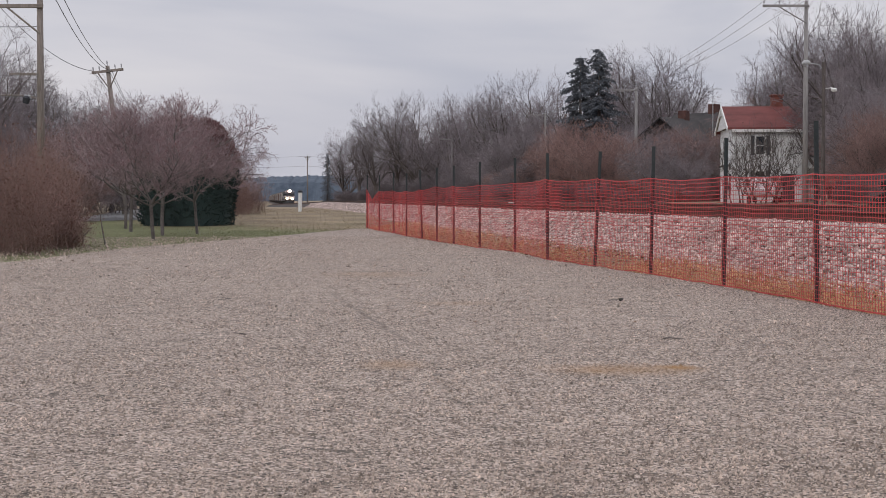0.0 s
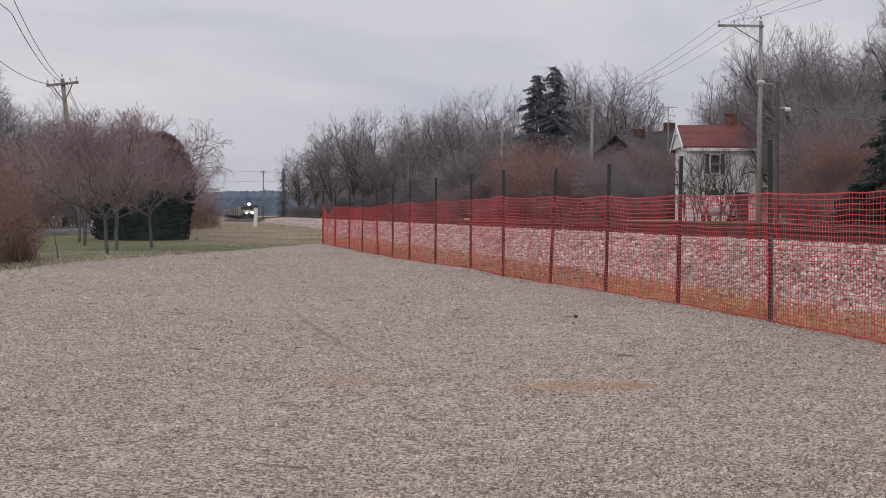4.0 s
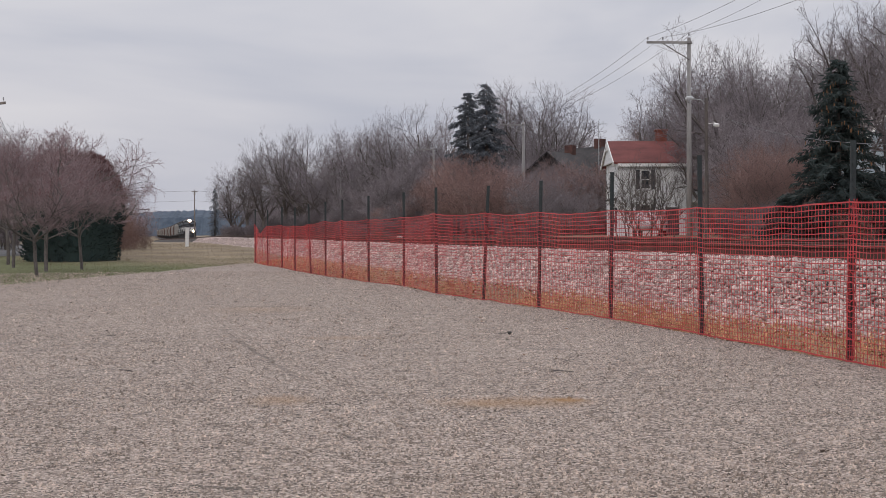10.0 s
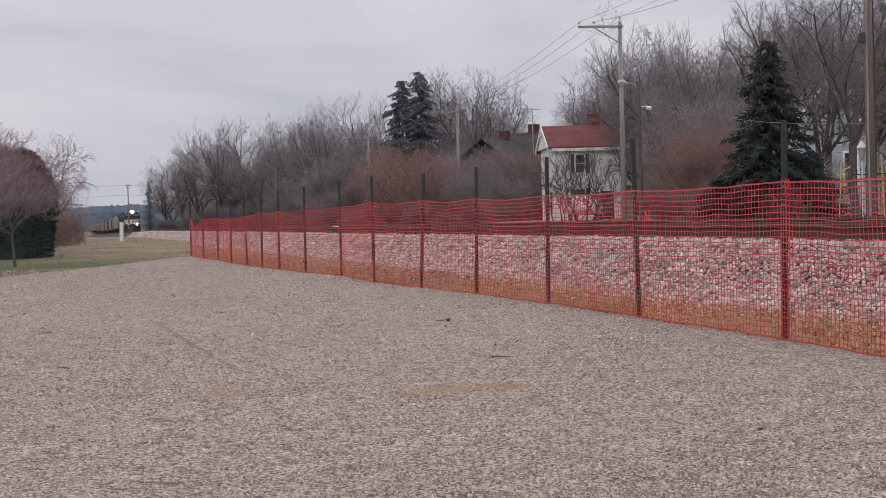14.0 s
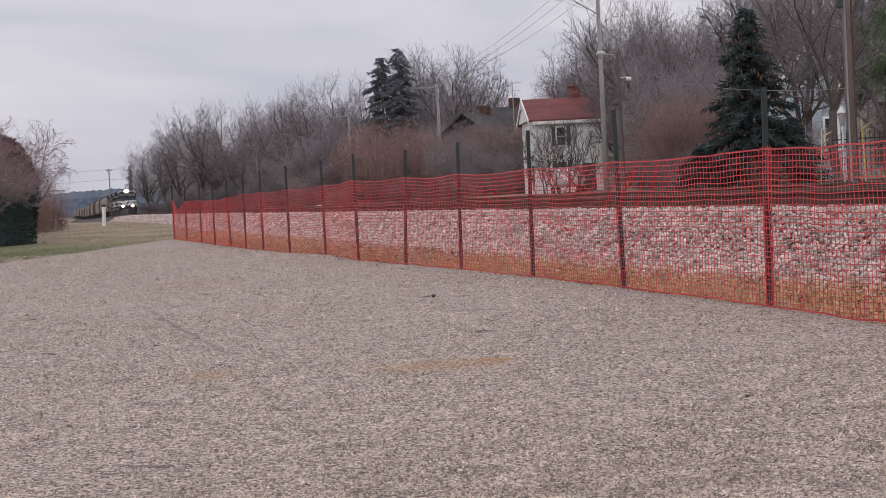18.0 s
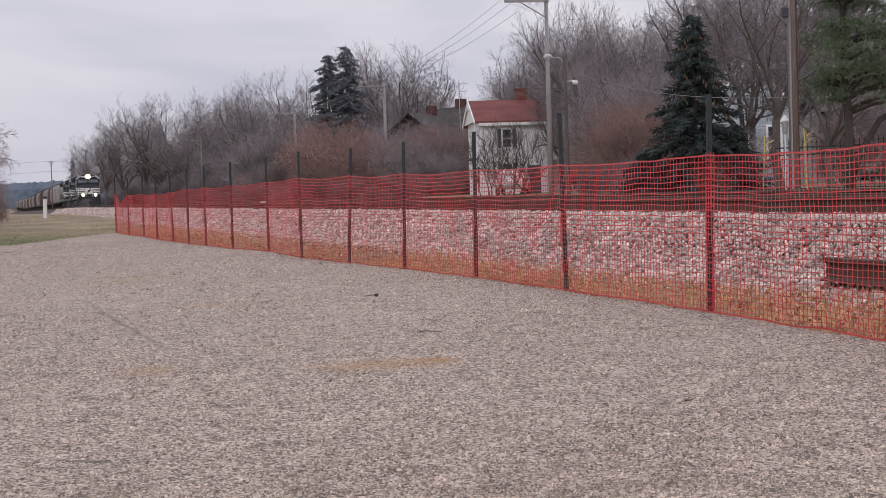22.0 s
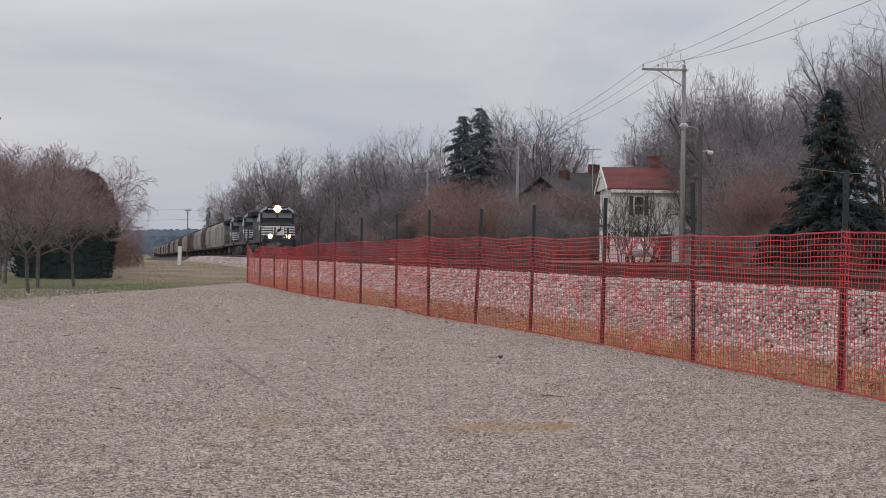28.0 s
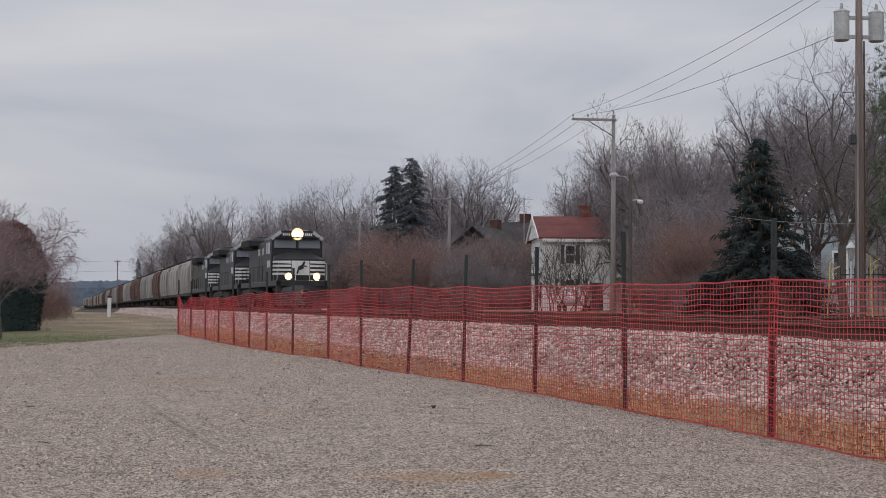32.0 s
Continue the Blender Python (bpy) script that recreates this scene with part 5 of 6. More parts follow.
def white_house(x, y):
    t = thing("white_house", "white two-storey clapboard house with a red shingle roof", "house", pose(x, y, ground_z(x, y) - 0.2, 0, 0, -4))
    w, d, eave, ridge = 4.5, 7.0, 5.15, 6.6
    for name, s in (("front_wall", Shape().box(0, -d / 2, eave / 2, w, 0.2, eave)), ("back_wall", Shape().box(0, d / 2, eave / 2, w, 0.2, eave)),
                    ("side_wall", Shape().box(-w / 2, 0, eave / 2, 0.2, d - 0.21, eave)), ("side_wall", Shape().box(w / 2, 0, eave / 2, 0.2, d - 0.21, eave))):
        part(name, s, SIDING_WHITE, t)
    board = Shape().box(0, 0, 0, w - 0.1, 0.03, 0.13, pose(0, 0, 0, -6, 0, 0)).mesh("clapboard", SIDING_WHITE)
    for k in range(34):
        ob = new("clapboard", board)
        ob.parent = t
        ob.matrix_basis = pose(0, -d / 2 - 0.115, 0.15 + k * 0.15)
    gable_roof(t, -w / 2, w / 2, -d / 2, d / 2, eave, ridge, ROOF_RED, "x", 0.4)
    for e in (-1, 1):
        xa, xb = e * (w / 2 + 0.28) - 0.08, e * (w / 2 + 0.28) + 0.08
        part("gable_wall", Shape().add([(xa, -d / 2, eave), (xa, d / 2, eave), (xa, 0, ridge), (xb, -d / 2, eave), (xb, d / 2, eave), (xb, 0, ridge)], [(0, 2, 1), (3, 4, 5), (0, 1, 4, 3), (1, 2, 5, 4), (2, 0, 3, 5)]), SIDING_WHITE, t)
        run = d / 2 + 0.4
        rise = (ridge - eave) / (d / 2) * run
        for k in (-1, 1):
            rake = Shape().box(0, 0, 0, 0.07, math.hypot(run, rise) + 0.06, 0.26, pose(0, 0, 0, -k * math.degrees(math.atan2(rise, run)), 0, 0))
            part("bargeboard", rake, WHITE, t, "white bargeboard").matrix_basis = pose(e * (w / 2 + 0.44), k * run / 2, ridge - rise / 2 + 0.02)
        # turned trim in the peak of the gable
        part("gable_trim", Shape().box(e * (w / 2 + 0.44), 0, ridge - 0.5, 0.06, 1.9, 0.09).box(e * (w / 2 + 0.44), 0, ridge - 0.25, 0.06, 0.1, 0.6), WHITE, t, "white gable trim")
    part("fascia", Shape().box(0.2, -d / 2 - 0.44, eave - 0.24, w + 0.7, 0.06, 0.2), WHITE, t)
    # low bay with white posts at the left end
    part("bay", Shape().box(-w / 2 - 0.14, -1.6, 1.3, 0.5, 3.0, 2.6, cut=0.02), SIDING_WHITE, t, "low white bay")
    part("bay_roof", Shape().box(-w / 2 - 0.16, -1.6, 2.66, 0.8, 3.4, 0.12, pose(0, 0, 0, 0, -9, 0)), ROOF_DARK, t, "dark bay roof")
    for k in (-0.34, 0.06):
        part("bay_post", Shape().box(-w / 2 + k, -3.2, 1.25, 0.12, 0.12, 2.5), WHITE, t)
    window_part(t, pose(-w / 2 - 0.14, -3.13, 1.5), 0.22, 1.2, False)
    window_part(t, pose(-0.5, -d / 2 - 0.13, 3.95), 0.55, 1.2)
    window_part(t, pose(-0.5, -d / 2 - 0.13, 1.6), 0.55, 1.3)
    chim = part("chimney", Shape().box(1.1, 0.3, ridge + 0.1, 0.75, 0.7, 1.5, cut=0.02), BRICK, t, "red brick chimney")
    part("chimney_cap", Shape().box(1.1, 0.3, ridge + 0.88, 0.88, 0.82, 0.12, cut=0.02), BRICK, chim)
    # lower lean-to at the right
    part("annex", Shape().box(w / 2 + 0.7, 0.5, 1.6, 1.3, 4.5, 3.2), SIDING_WHITE, t, "low white lean-to")
    part("annex_roof", Shape().box(w / 2 + 0.75, 0.5, 3.3, 1.7, 5.0, 0.12, pose(0, 0, 0, 0, 12, 0)), ROOF_DARK, t)
    part("porch", Shape().box(w / 2 + 0.7, -2.6, 2.5, 1.4, 1.7, 0.14).box(w / 2 + 0.12, -3.35, 1.2, 0.12, 0.12, 2.4).box(w / 2 + 1.3, -3.35, 1.2, 0.12, 0.12, 2.4), WHITE, t)
    # front wall of the ground-floor window bay
    part("door", Shape().box(1.3, -d / 2 - 0.15, 1.05, 0.9, 0.08, 2.05, cut=0.01), DARK_WOOD, t, "dark front door")


white_house(21.75, 106.0)


def dark_house(x, y, turn, w, eave, ridge):
    t = thing("dark_house", "dark-roofed house half hidden by bare trees", "house", pose(x, y, ground_z(x, y), 0, 0, turn), "houses in the trees")
    part("wall_block", Shape().box(0, 0, eave / 2, w, 7, eave), surface("brown_siding", (0.10, 0.085, 0.075), (0.20, 0.17, 0.15), 0.8, 10, 1, 0.1), t)
    gable_roof(t, -w / 2, w / 2, -3.5, 3.5, eave, ridge, ROOF_DARK, "x", 0.4)
    part("chimney", Shape().box(w * 0.22, 0.2, ridge + 0.1, 0.8, 0.8, 1.6, cut=0.02), BRICK_DARK, t)
    window_part(t, pose(-w * 0.2, -3.53, eave * 0.6), 0.9, 1.4, False)
    window_part(t, pose(w * 0.2, -3.53, eave * 0.6), 0.9, 1.4, False)


dark_house(21.6, 142, 52, 6, 4.9, 7.5)
dark_house(24.4, 146, -50, 6, 5.3, 8.2)
antenna = thing("roof_antenna", "thin grey television antenna on a mast", "antenna", pose(24.4, 140, 6.0))
part("mast", Shape().tube([(0, 0, -0.5), (0, 0, 5.0)], 0.04, 6), STEEL, antenna)
part("element", Shape().tube([(-0.8, 0, 4.9), (0.8, 0, 4.9)], 0.03, 5).tube([(-0.5, -0.2, 4.9), (-0.5, 0.2, 4.9)], 0.02, 4).tube([(0.4, -0.3, 4.9), (0.4, 0.3, 4.9)], 0.02, 4), STEEL, antenna)


def blue_house(x, y):
    t = thing("blue_house", "pale blue shingled house with a grey gable roof", "house", pose(x, y, ground_z(x, y) - 0.1, 0, 0, -7), "houses in the trees")
    w, d, eave, ridge = 3.8, 6.0, 4.3, 6.5
    part("front_wall", Shape().box(0, -d / 2, eave / 2, w, 0.2, eave).add([(-w / 2, -d / 2 - 0.1, eave), (w / 2, -d / 2 - 0.1, eave), (0, -d / 2 - 0.1, ridge), (-w / 2, -d / 2 + 0.1, eave), (w / 2, -d / 2 + 0.1, eave), (0, -d / 2 + 0.1, ridge)], [(0, 1, 2), (5, 4, 3), (0, 2, 5, 3), (1, 4, 5, 2)]), SIDING_BLUE, t)
    part("side_wall", Shape().box(-w / 2 + 0.1, 0.1, eave / 2, 0.2, d - 0.4, eave), SIDING_BLUE, t)
    part("side_wall", Shape().box(w / 2 - 0.1, 0.1, eave / 2, 0.2, d - 0.4, eave), SIDING_BLUE, t)
    for k in range(40):
        z = 0.2 + k * 0.155
        half = w / 2 - 0.05 if z < eave else (ridge - z) / (ridge - eave) * w / 2 - 0.08
        if half > 0.1:
            part("shingle_course", Shape().box(0, -d / 2 - 0.115, z, 2 * half, 0.03, 0.135, pose(0, 0, 0, -5, 0, 0)), SIDING_BLUE, t)
    gable_roof(t, -w / 2, w / 2, -d / 2, d / 2, eave, ridge, ROOF_GREY, "y", 0.3)
    for sx in (-1, 1):
        a = math.degrees(math.atan2(ridge - eave, w / 2))
        s = Shape().box(0, 0, 0, math.hypot(w / 2 + 0.3, (ridge - eave) * 1.15), 0.08, 0.12, pose(0, 0, 0, 0, sx * a, 0))
        part("bargeboard", s, WHITE, t, "white bargeboard").matrix_basis = pose(sx * (w / 4 + 0.08), -d / 2 - 0.33, (eave + ridge) / 2 - 0.12)
    part("attic_window", Shape().box(0, -d / 2 - 0.14, eave + 0.95, 0.42, 0.06, 0.42, pose(0, 0, 0, 0, 45, 0)), PANE, t, "diamond attic window")
    window_part(t, pose(-0.55, -d / 2 - 0.13, 2.3), 0.7, 1.5, True)
    window_part(t, pose(1.15, -d / 2 - 0.13, 2.3), 0.6, 1.5, False)
    chim = part("chimney", Shape().box(-0.1, 2.3, ridge + 0.05, 0.55, 0.55, 0.9, cut=0.02), ROOF_DARK, t, "dark stubby chimney")
    part("chimney_cap", Shape().box(-0.1, 2.3, ridge + 0.54, 0.7, 0.7, 0.1), ROOF_GREY, chim)


blue_house(27.6, 76.0)


def pale_house(x, y):
    t = thing("pale_house", "whitewashed brick house glimpsed behind the pine", "house", pose(x, y, ground_z(x, y) - 0.1, 0, 0, -30), "houses in the trees")
    part("wall_block", Shape().box(0, 0, 2.6, 9, 6, 5.2), SIDING_WHITE, t)
    gable_roof(t, -4.5, 4.5, -3, 3, 5.2, 7.2, ROOF_GREY, "x", 0.3)
    for k in (-2.6, 0.0, 2.6):
        window_part(t, pose(k, -3.03, 3.7), 0.9, 1.4, False)
        window_part(t, pose(k, -3.03, 1.4), 0.9, 1.4, False)


pale_house(42.5, 92.0)


# ---- small things beyond the track ----
def parked_car(x, y, turn, label):
    """A pickup-sized car seen from the side: body, glasshouse, wheels."""
    t = thing("parked_car", label, "car", pose(x, y, ground_z(x, y), 0, 0, turn), "parked cars")
    s = Shape()
    sec = [(-2.3, 0.45), (-2.35, 0.85), (-2.2, 1.0), (-1.2, 1.08), (-0.55, 1.62), (1.2, 1.66), (1.95, 1.12), (2.3, 1.0), (2.35, 0.5), (1.9, 0.32), (-1.9, 0.32)]
    n = len(sec)
    for k, (yy, pinch) in enumerate(((-0.86, 0.94), (-0.8, 1.0), (0.8, 1.0), (0.86, 0.94))):
        s.v.extend((a * (0.985 if pinch < 1 else 1.0), yy * (0.86 if b > 1.2 else 1.0), b) for a, b in sec)
    for k in range(3):
        s.f.extend((k * n + i, k * n + (i + 1) % n, (k + 1) * n + (i + 1) % n, (k + 1) * n + i) for i in range(n))
    s.f.extend((tuple(range(n)), tuple(range(4 * n - 1, 3 * n - 1, -1))))
    part("body", s, CAR_WHITE, t, smooth=False)
    for yy in (-0.775, 0.775):
        for a, b in ((-0.62, 0.25), (0.32, 1.15)):
            part("side_window", Shape().box((a + b) / 2, yy, 1.34, b - a, 0.03, 0.36, cut=0.01), PANE, t)
    for xx in (-1.45, 1.45):
        for yy in (-0.8, 0.8):
            wheel = part("wheel", Shape().tube([(xx, yy - 0.11, 0.34), (xx, yy + 0.11, 0.34)], 0.34, 18), RUBBER, t)
            part("hub", Shape().tube([(xx, yy - 0.12, 0.34), (xx, yy + 0.12, 0.34)], 0.18, 12), STEEL, wheel)
    part("bumper", Shape().box(-2.36, 0, 0.55, 0.12, 1.6, 0.18, cut=0.02), STEEL, t)


parked_car(20.2, 97.0, 72, "white car parked by the white house")
parked_car(41.6, 90.0, 65, "white car parked behind the iron railing")


def marker_post(x, y):
    t = thing("marker_post", "white round trackside marker post with a dark cap", "marker post", pose(x, y, ground_z(x, y) - 0.05, 0, 1.5, 0))
    part("post", Shape().tube([(0, 0, 0), (0, 0, 1.17)], 0.11, 12), WHITE, t, smooth=False)
    part("cap", Shape().tube([(0, 0, 1.13), (0, 0, 1.24), (0, 0, 1.27)], [0.13, 0.13, 0.07], 12), DARK_WOOD, t, "dark cap")


marker_post(-8.15, 88.0)


def lamp_post(x, y):
    base = ground_z(x, y)
    t = thing("garden_lamp", "white garden lamp post with a lantern top", "lamp post", pose(x, y, base))
    part("post", Shape().tube([(0, 0, 0), (0, 0, 1.75)], 0.024, 8), WHITE, t)
    part("lantern", Shape().tube([(0, 0, 1.72), (0, 0, 1.78), (0, 0, 2.05), (0, 0, 2.1)], [0.05, 0.07, 0.10, 0.04], 6), PORCELAIN, t)
    part("cap", Shape().tube([(0, 0, 2.05), (0, 0, 2.09), (0, 0, 2.22)], [0.13, 0.12, 0.02], 6), WHITE, t)


lamp_post(15.55, 39.1)
for x, y, lean in ((13.5, 35.5, 3.0), (14.5, 35.1, -2.0)):
    t = thing("wire_guard", "yellow plastic guy wire guard beyond the track", "wire guard", pose(x, y, ground_z(x, y), 0, lean, 0), "wire guards")
    part("sleeve", Shape().tube([(0, 0, 0.0), (0, 0, 1.95)], 0.014, 8), YELLOW, t)
    part("anchor_rod", Shape().tube([(0, 0, 1.55), (0.18, 0, 1.7)], 0.009, 5).tube([(0, 0, 1.72), (0.24, 0, 1.86)], 0.01, 5), YELLOW, t)


def iron_railing(x0, y0, x1, y1):
    t = thing("iron_railing", "black iron railing with spear-topped bars", "railing", pose(x0, y0, ground_z(x0, y0)))
    length = math.hypot(x1 - x0, y1 - y0)
    t.matrix_basis = pose(x0, y0, ground_z(x0, y0), 0, 0, math.degrees(math.atan2(y1 - y0, x1 - x0)))
    for z in (0.2, 1.15, 1.35):
        part("rail", Shape().box(length / 2, 0, z, length, 0.03, 0.035), IRON, t)
    bar = Shape().box(0, 0, 0.75, 0.018, 0.018, 1.4).tube([(0, 0, 1.44), (0, 0, 1.49), (0, 0, 1.58)], [0.008, 0.022, 0.002], 4).mesh("bar", IRON)
    for k in range(int(length / 0.13)):
        ob = new("bar", bar)
        ob.parent = t
        ob.matrix_basis = pose(k * 0.13, 0, 0)


iron_railing(16.2, 41.5, 22.5, 37.0)


def spare_rail(x, y, turn):
    """A length of old rail lying along the foot of the bank."""
    m = pose(x, y, 0.20, 0, 0, turn)
    s = Shape().extrude([(a * 1.0, b * 1.02) for a, b in RAIL_SECTION], [pose(0, k * 1.5, 0.0) for k in range(9)])
    tagged(part("spare_rail", s, RUST), "length of rusty rail lying at the foot of the stone bank", "rail").matrix_basis = m


spare_rail(4.88, 11.46, 188.5)


def relay_box(x, y, w, h, material, name, label, category):
    t = thing(name, label, category, pose(x, y, ground_z(x, y)))
    part("case", Shape().box(0, 0, h / 2 + 0.1, w, w * 0.7, h, cut=0.02), material, t)
    part("lid", Shape().box(0, 0, h + 0.13, w * 1.1, w * 0.8, 0.06, cut=0.01), material, t)


relay_box(2.9, 66.0, 0.22, 0.55, WHITE, "junction_post", "short white junction post beyond the track", "junction box")
relay_box(18.9, 50.0, 0.3, 0.55, TANK_GREY, "utility_box", "pale utility box beyond the track", "utility box")


def landscape_stones():
    """Pale stones in a broken row beyond the main track."""
    rng = random.Random(21)
    for b, k in ((0.002, 1.0), (0.005, 0.8), (0.009, 1.2), (0.019, 0.9), (0.0616, 1.0), (0.07, 1.1), (0.077, 0.9), (0.087, 1.2)):
        y = 22.65 / (b + 0.1335)
        x = b * y
        me = bpy.data.meshes.new("landscape_stone")
        bm = bmesh.new()
        bmesh.ops.create_icosphere(bm, subdivisions=2, radius=0.26 * k)
        for v in bm.verts:
            v.co *= 1 + 0.3 * noise.noise(v.co * 4 + Vector((y, 0, 0)))
            v.co.z *= 0.75
        bm.to_mesh(me)
        bm.free()
        me.materials.append(STONE)
        ob = tagged(new("landscape_stone", me), "pale landscape stone beyond the main track", "stone", "landscape stones")
        ob.matrix_basis = pose(x, y, ground_z(x, y) + 0.1 * k, 0, 0, rng.uniform(0, 360))


landscape_stones()


# ---- road, hill and lawn edge ----
def road():
    s = Shape()
    pts = [(-60, 42), (-40, 49), (-26, 56), (-17.5, 61), (-13.2, 66), (-14, 78), (-20, 110)]
    for i, (x, y) in enumerate(pts):
        a, b = pts[max(i - 1, 0)], pts[min(i + 1, len(pts) - 1)]
        d = Vector((b[0] - a[0], b[1] - a[1], 0)).normalized()
        n = Vector((-d.y, d.x, 0)) * 2.6
        for k in (-1, 1):
            p = Vector((x, y, 0)) + n * k
            s.v.append((p.x, p.y, ground_z(p.x, p.y) + 0.04))
    s.f = [(i * 2, i * 2 + 1, i * 2 + 3, i * 2 + 2) for i in range(len(pts) - 1)]
    tagged(part("road", s, ROAD), "pale grey asphalt lane behind the lawn trees", "road", kind="structure")


road()


def hill():
    s = Shape()
    n = 900
    for k in range(n + 1):
        x = -900 + 1500 * k / n
        top = 23 + 7 * noise.noise((x * 0.006, 1, 0)) + 2.4 * noise.noise((x * 0.05, 4, 0)) + 2.2 * abs(noise.noise((x * 0.16, 9, 0))) + 1.2 * noise.noise((x * 0.5, 3, 0))
        s.v.extend(((x, 1500, -8), (x, 1520, top * 0.7), (x, 1560, top)))
    s.f = [f for k in range(n) for f in ((k * 3, k * 3 + 3, k * 3 + 4, k * 3 + 1), (k * 3 + 1, k * 3 + 4, k * 3 + 5, k * 3 + 2))]
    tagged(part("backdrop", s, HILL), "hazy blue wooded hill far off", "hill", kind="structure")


hill()


def dead_stalk(x, y, lean, h, bend):
    t = thing("dead_stalk", "pale dead stalk leaning at the edge of the lot", "stalk", pose(x, y, ground_z(x, y), 0, lean, 0), "dead stalks")
    part("stem", Shape().tube([(0, 0, -0.05), (0, 0, h * 0.5), (bend, 0, h)], [0.022, 0.018, 0.008], 6), PALE_BARK, t)


dead_stalk(-7.32, 33.5, -11, 0.68, 0.02)
dead_stalk(-7.75, 33.2, 4, 0.42, 0.18)
dead_stalk(-7.95, 33.0, -18, 0.5, -0.2)


# ---- the train ----
def truck(parent, y, axles, name="truck"):
    """A wheel truck on the track, about y along the vehicle."""
    gap = 2.0 if axles == 3 else 1.75
    s = Shape()
    half = gap * (axles - 1) / 2
    for sx in (-1, 1):
        s.box(sx * 1.0, y, 0.62, 0.16, half * 2 + 0.9, 0.26, cut=0.04)
        for k in range(axles):
            s.box(sx * 1.02, y - half + k * gap, 0.52, 0.24, 0.36, 0.4, cut=0.05)
            if k < axles - 1:
                s.tube([(sx * 1.04, y - half + (k + 0.5) * gap, 0.42), (sx * 1.04, y - half + (k + 0.5) * gap, 0.85)], 0.14, 10)
    s.box(0, y, 0.8, 2.0, 0.5, 0.3)
    tr = part(name, s, GRIME, parent, "grimy wheel truck")
    r = 0.53 if axles == 3 else 0.46
    for k in range(axles):
        w = Shape()
        for sx in (-1, 1):
            yy = y - half + k * gap
            w.tube([(sx * 0.68, yy, r), (sx * 0.70, yy, r), (sx * 0.71, yy, r), (sx * 0.83, yy, r)], [r * 0.7, r * 1.04, r, r * 0.98], 20)
        w.tube([(-0.7, yy, r), (0.7, yy, r)], 0.09, 8)
        part("wheel_set", w, RUST, tr, "steel wheel pair")
    return tr


def locomotive(name, label, lit):
    """A wide-nosed six-axle diesel, its front at the origin facing -y, rails at z = 0."""
    t = thing(name, label, "locomotive", group="locomotives")
    part("underframe", Shape().box(0, 9.1, 1.42, 3.0, 16.6, 0.34, cut=0.03).box(0, 9.1, 1.2, 1.6, 16.0, 0.3), BLACK, t)
    # pilot with plough, steps and coupler
    s = Shape()
    s.add([(-1.45, 0.75, 1.3), (1.45, 0.75, 1.3), (1.45, 0.55, 0.12), (-1.45, 0.55, 0.12), (0, 0.25, 1.3), (0, -0.05, 0.12), (-1.45, 0.9, 1.3), (1.45, 0.9, 1.3), (1.45, 0.9, 0.12), (-1.45, 0.9, 0.12)],
          [(0, 3, 5, 4), (4, 5, 2, 1), (0, 4, 1, 7, 6), (0, 6, 9, 3), (1, 2, 8, 7), (6, 7, 8, 9), (3, 9, 8, 2, 5)])
    part("pilot", s, BLACK, t, "black snow plough pilot")
    part("coupler", Shape().box(0, 0.0, 0.9, 0.3, 0.9, 0.32, cut=0.06).box(0.08, -0.45, 0.9, 0.2, 0.2, 0.36, cut=0.05), GRIME, t)
    part("front_platform", Shape().box(0, 0.95, 1.56, 3.0, 0.9, 0.08).box(0, 0.52, 1.42, 2.6, 0.08, 0.36, cut=0.02), BLACK, t)
    # nose: broad, with cut corners and a sloping top
    n = [(-1.5, 2.2), (-1.5, 1.75), (-1.05, 1.35), (1.05, 1.35), (1.5, 1.75), (1.5, 2.2)]
    s = Shape()
    s.v = [(a, b, 1.58) for a, b in n] + [(a, b, 2.85) for a, b in n] + [(-1.4, 2.75, 3.05), (-0.62, 2.55, 3.42), (0.62, 2.55, 3.42), (1.4, 2.75, 3.05)]
    s.f = [(i, i + 1, i + 7, i + 6) for i in range(5)] + [(6, 7, 12), (7, 8, 13, 12), (8, 9, 14, 13), (9, 10, 15, 14), (10, 11, 15), (12, 13, 14, 15)]
    nose = part("nose", s, BLACK, t, "black wide nose")
    for k in range(4):
        z = 1.98 + k * 0.235
        for sx in (-1, 1):
            part("stripe", Shape().box(sx * 0.86, 1.335, z, 0.62, 0.02, 0.12).box(sx * 1.28, 1.54, z, 0.56, 0.02, 0.12, pose(0, 0, 0, 0, 0, sx * 41)), STRIPE, nose, "white nose stripe")
            part("stripe", Shape().box(sx * 1.507, 2.0, z, 0.02, 0.5, 0.12), STRIPE, nose)
    part("nose_plate", Shape().box(0, 1.33, 2.33, 1.02, 0.03, 0.84, cut=0.01), STRIPE, nose, "white plate with a dark emblem")
    part("emblem", Shape().box(0.02, 1.305, 2.36, 0.3, 0.02, 0.24, pose(0, 0, 0, 0, -28, 0)).box(-0.16, 1.304, 2.16, 0.09, 0.02, 0.36, pose(0, 0, 0, 0, 14, 0)).box(0.17, 1.304, 2.58, 0.12, 0.02, 0.28, pose(0, 0, 0, 0, 24, 0)).box(0.26, 1.303, 2.44, 0.2, 0.02, 0.07, pose(0, 0, 0, 0, 12, 0)), BLACK, nose, "dark emblem")
    # cab
    s = Shape()
    sec = [(-1.52, 1.58), (1.52, 1.58), (1.52, 4.05), (1.2, 4.45), (0.62, 4.62), (-0.62, 4.62), (-1.2, 4.45), (-1.52, 4.05)]
    s.v = [(a, 2.75, b) for a, b in sec] + [(a, 5.1, b) for a, b in sec]
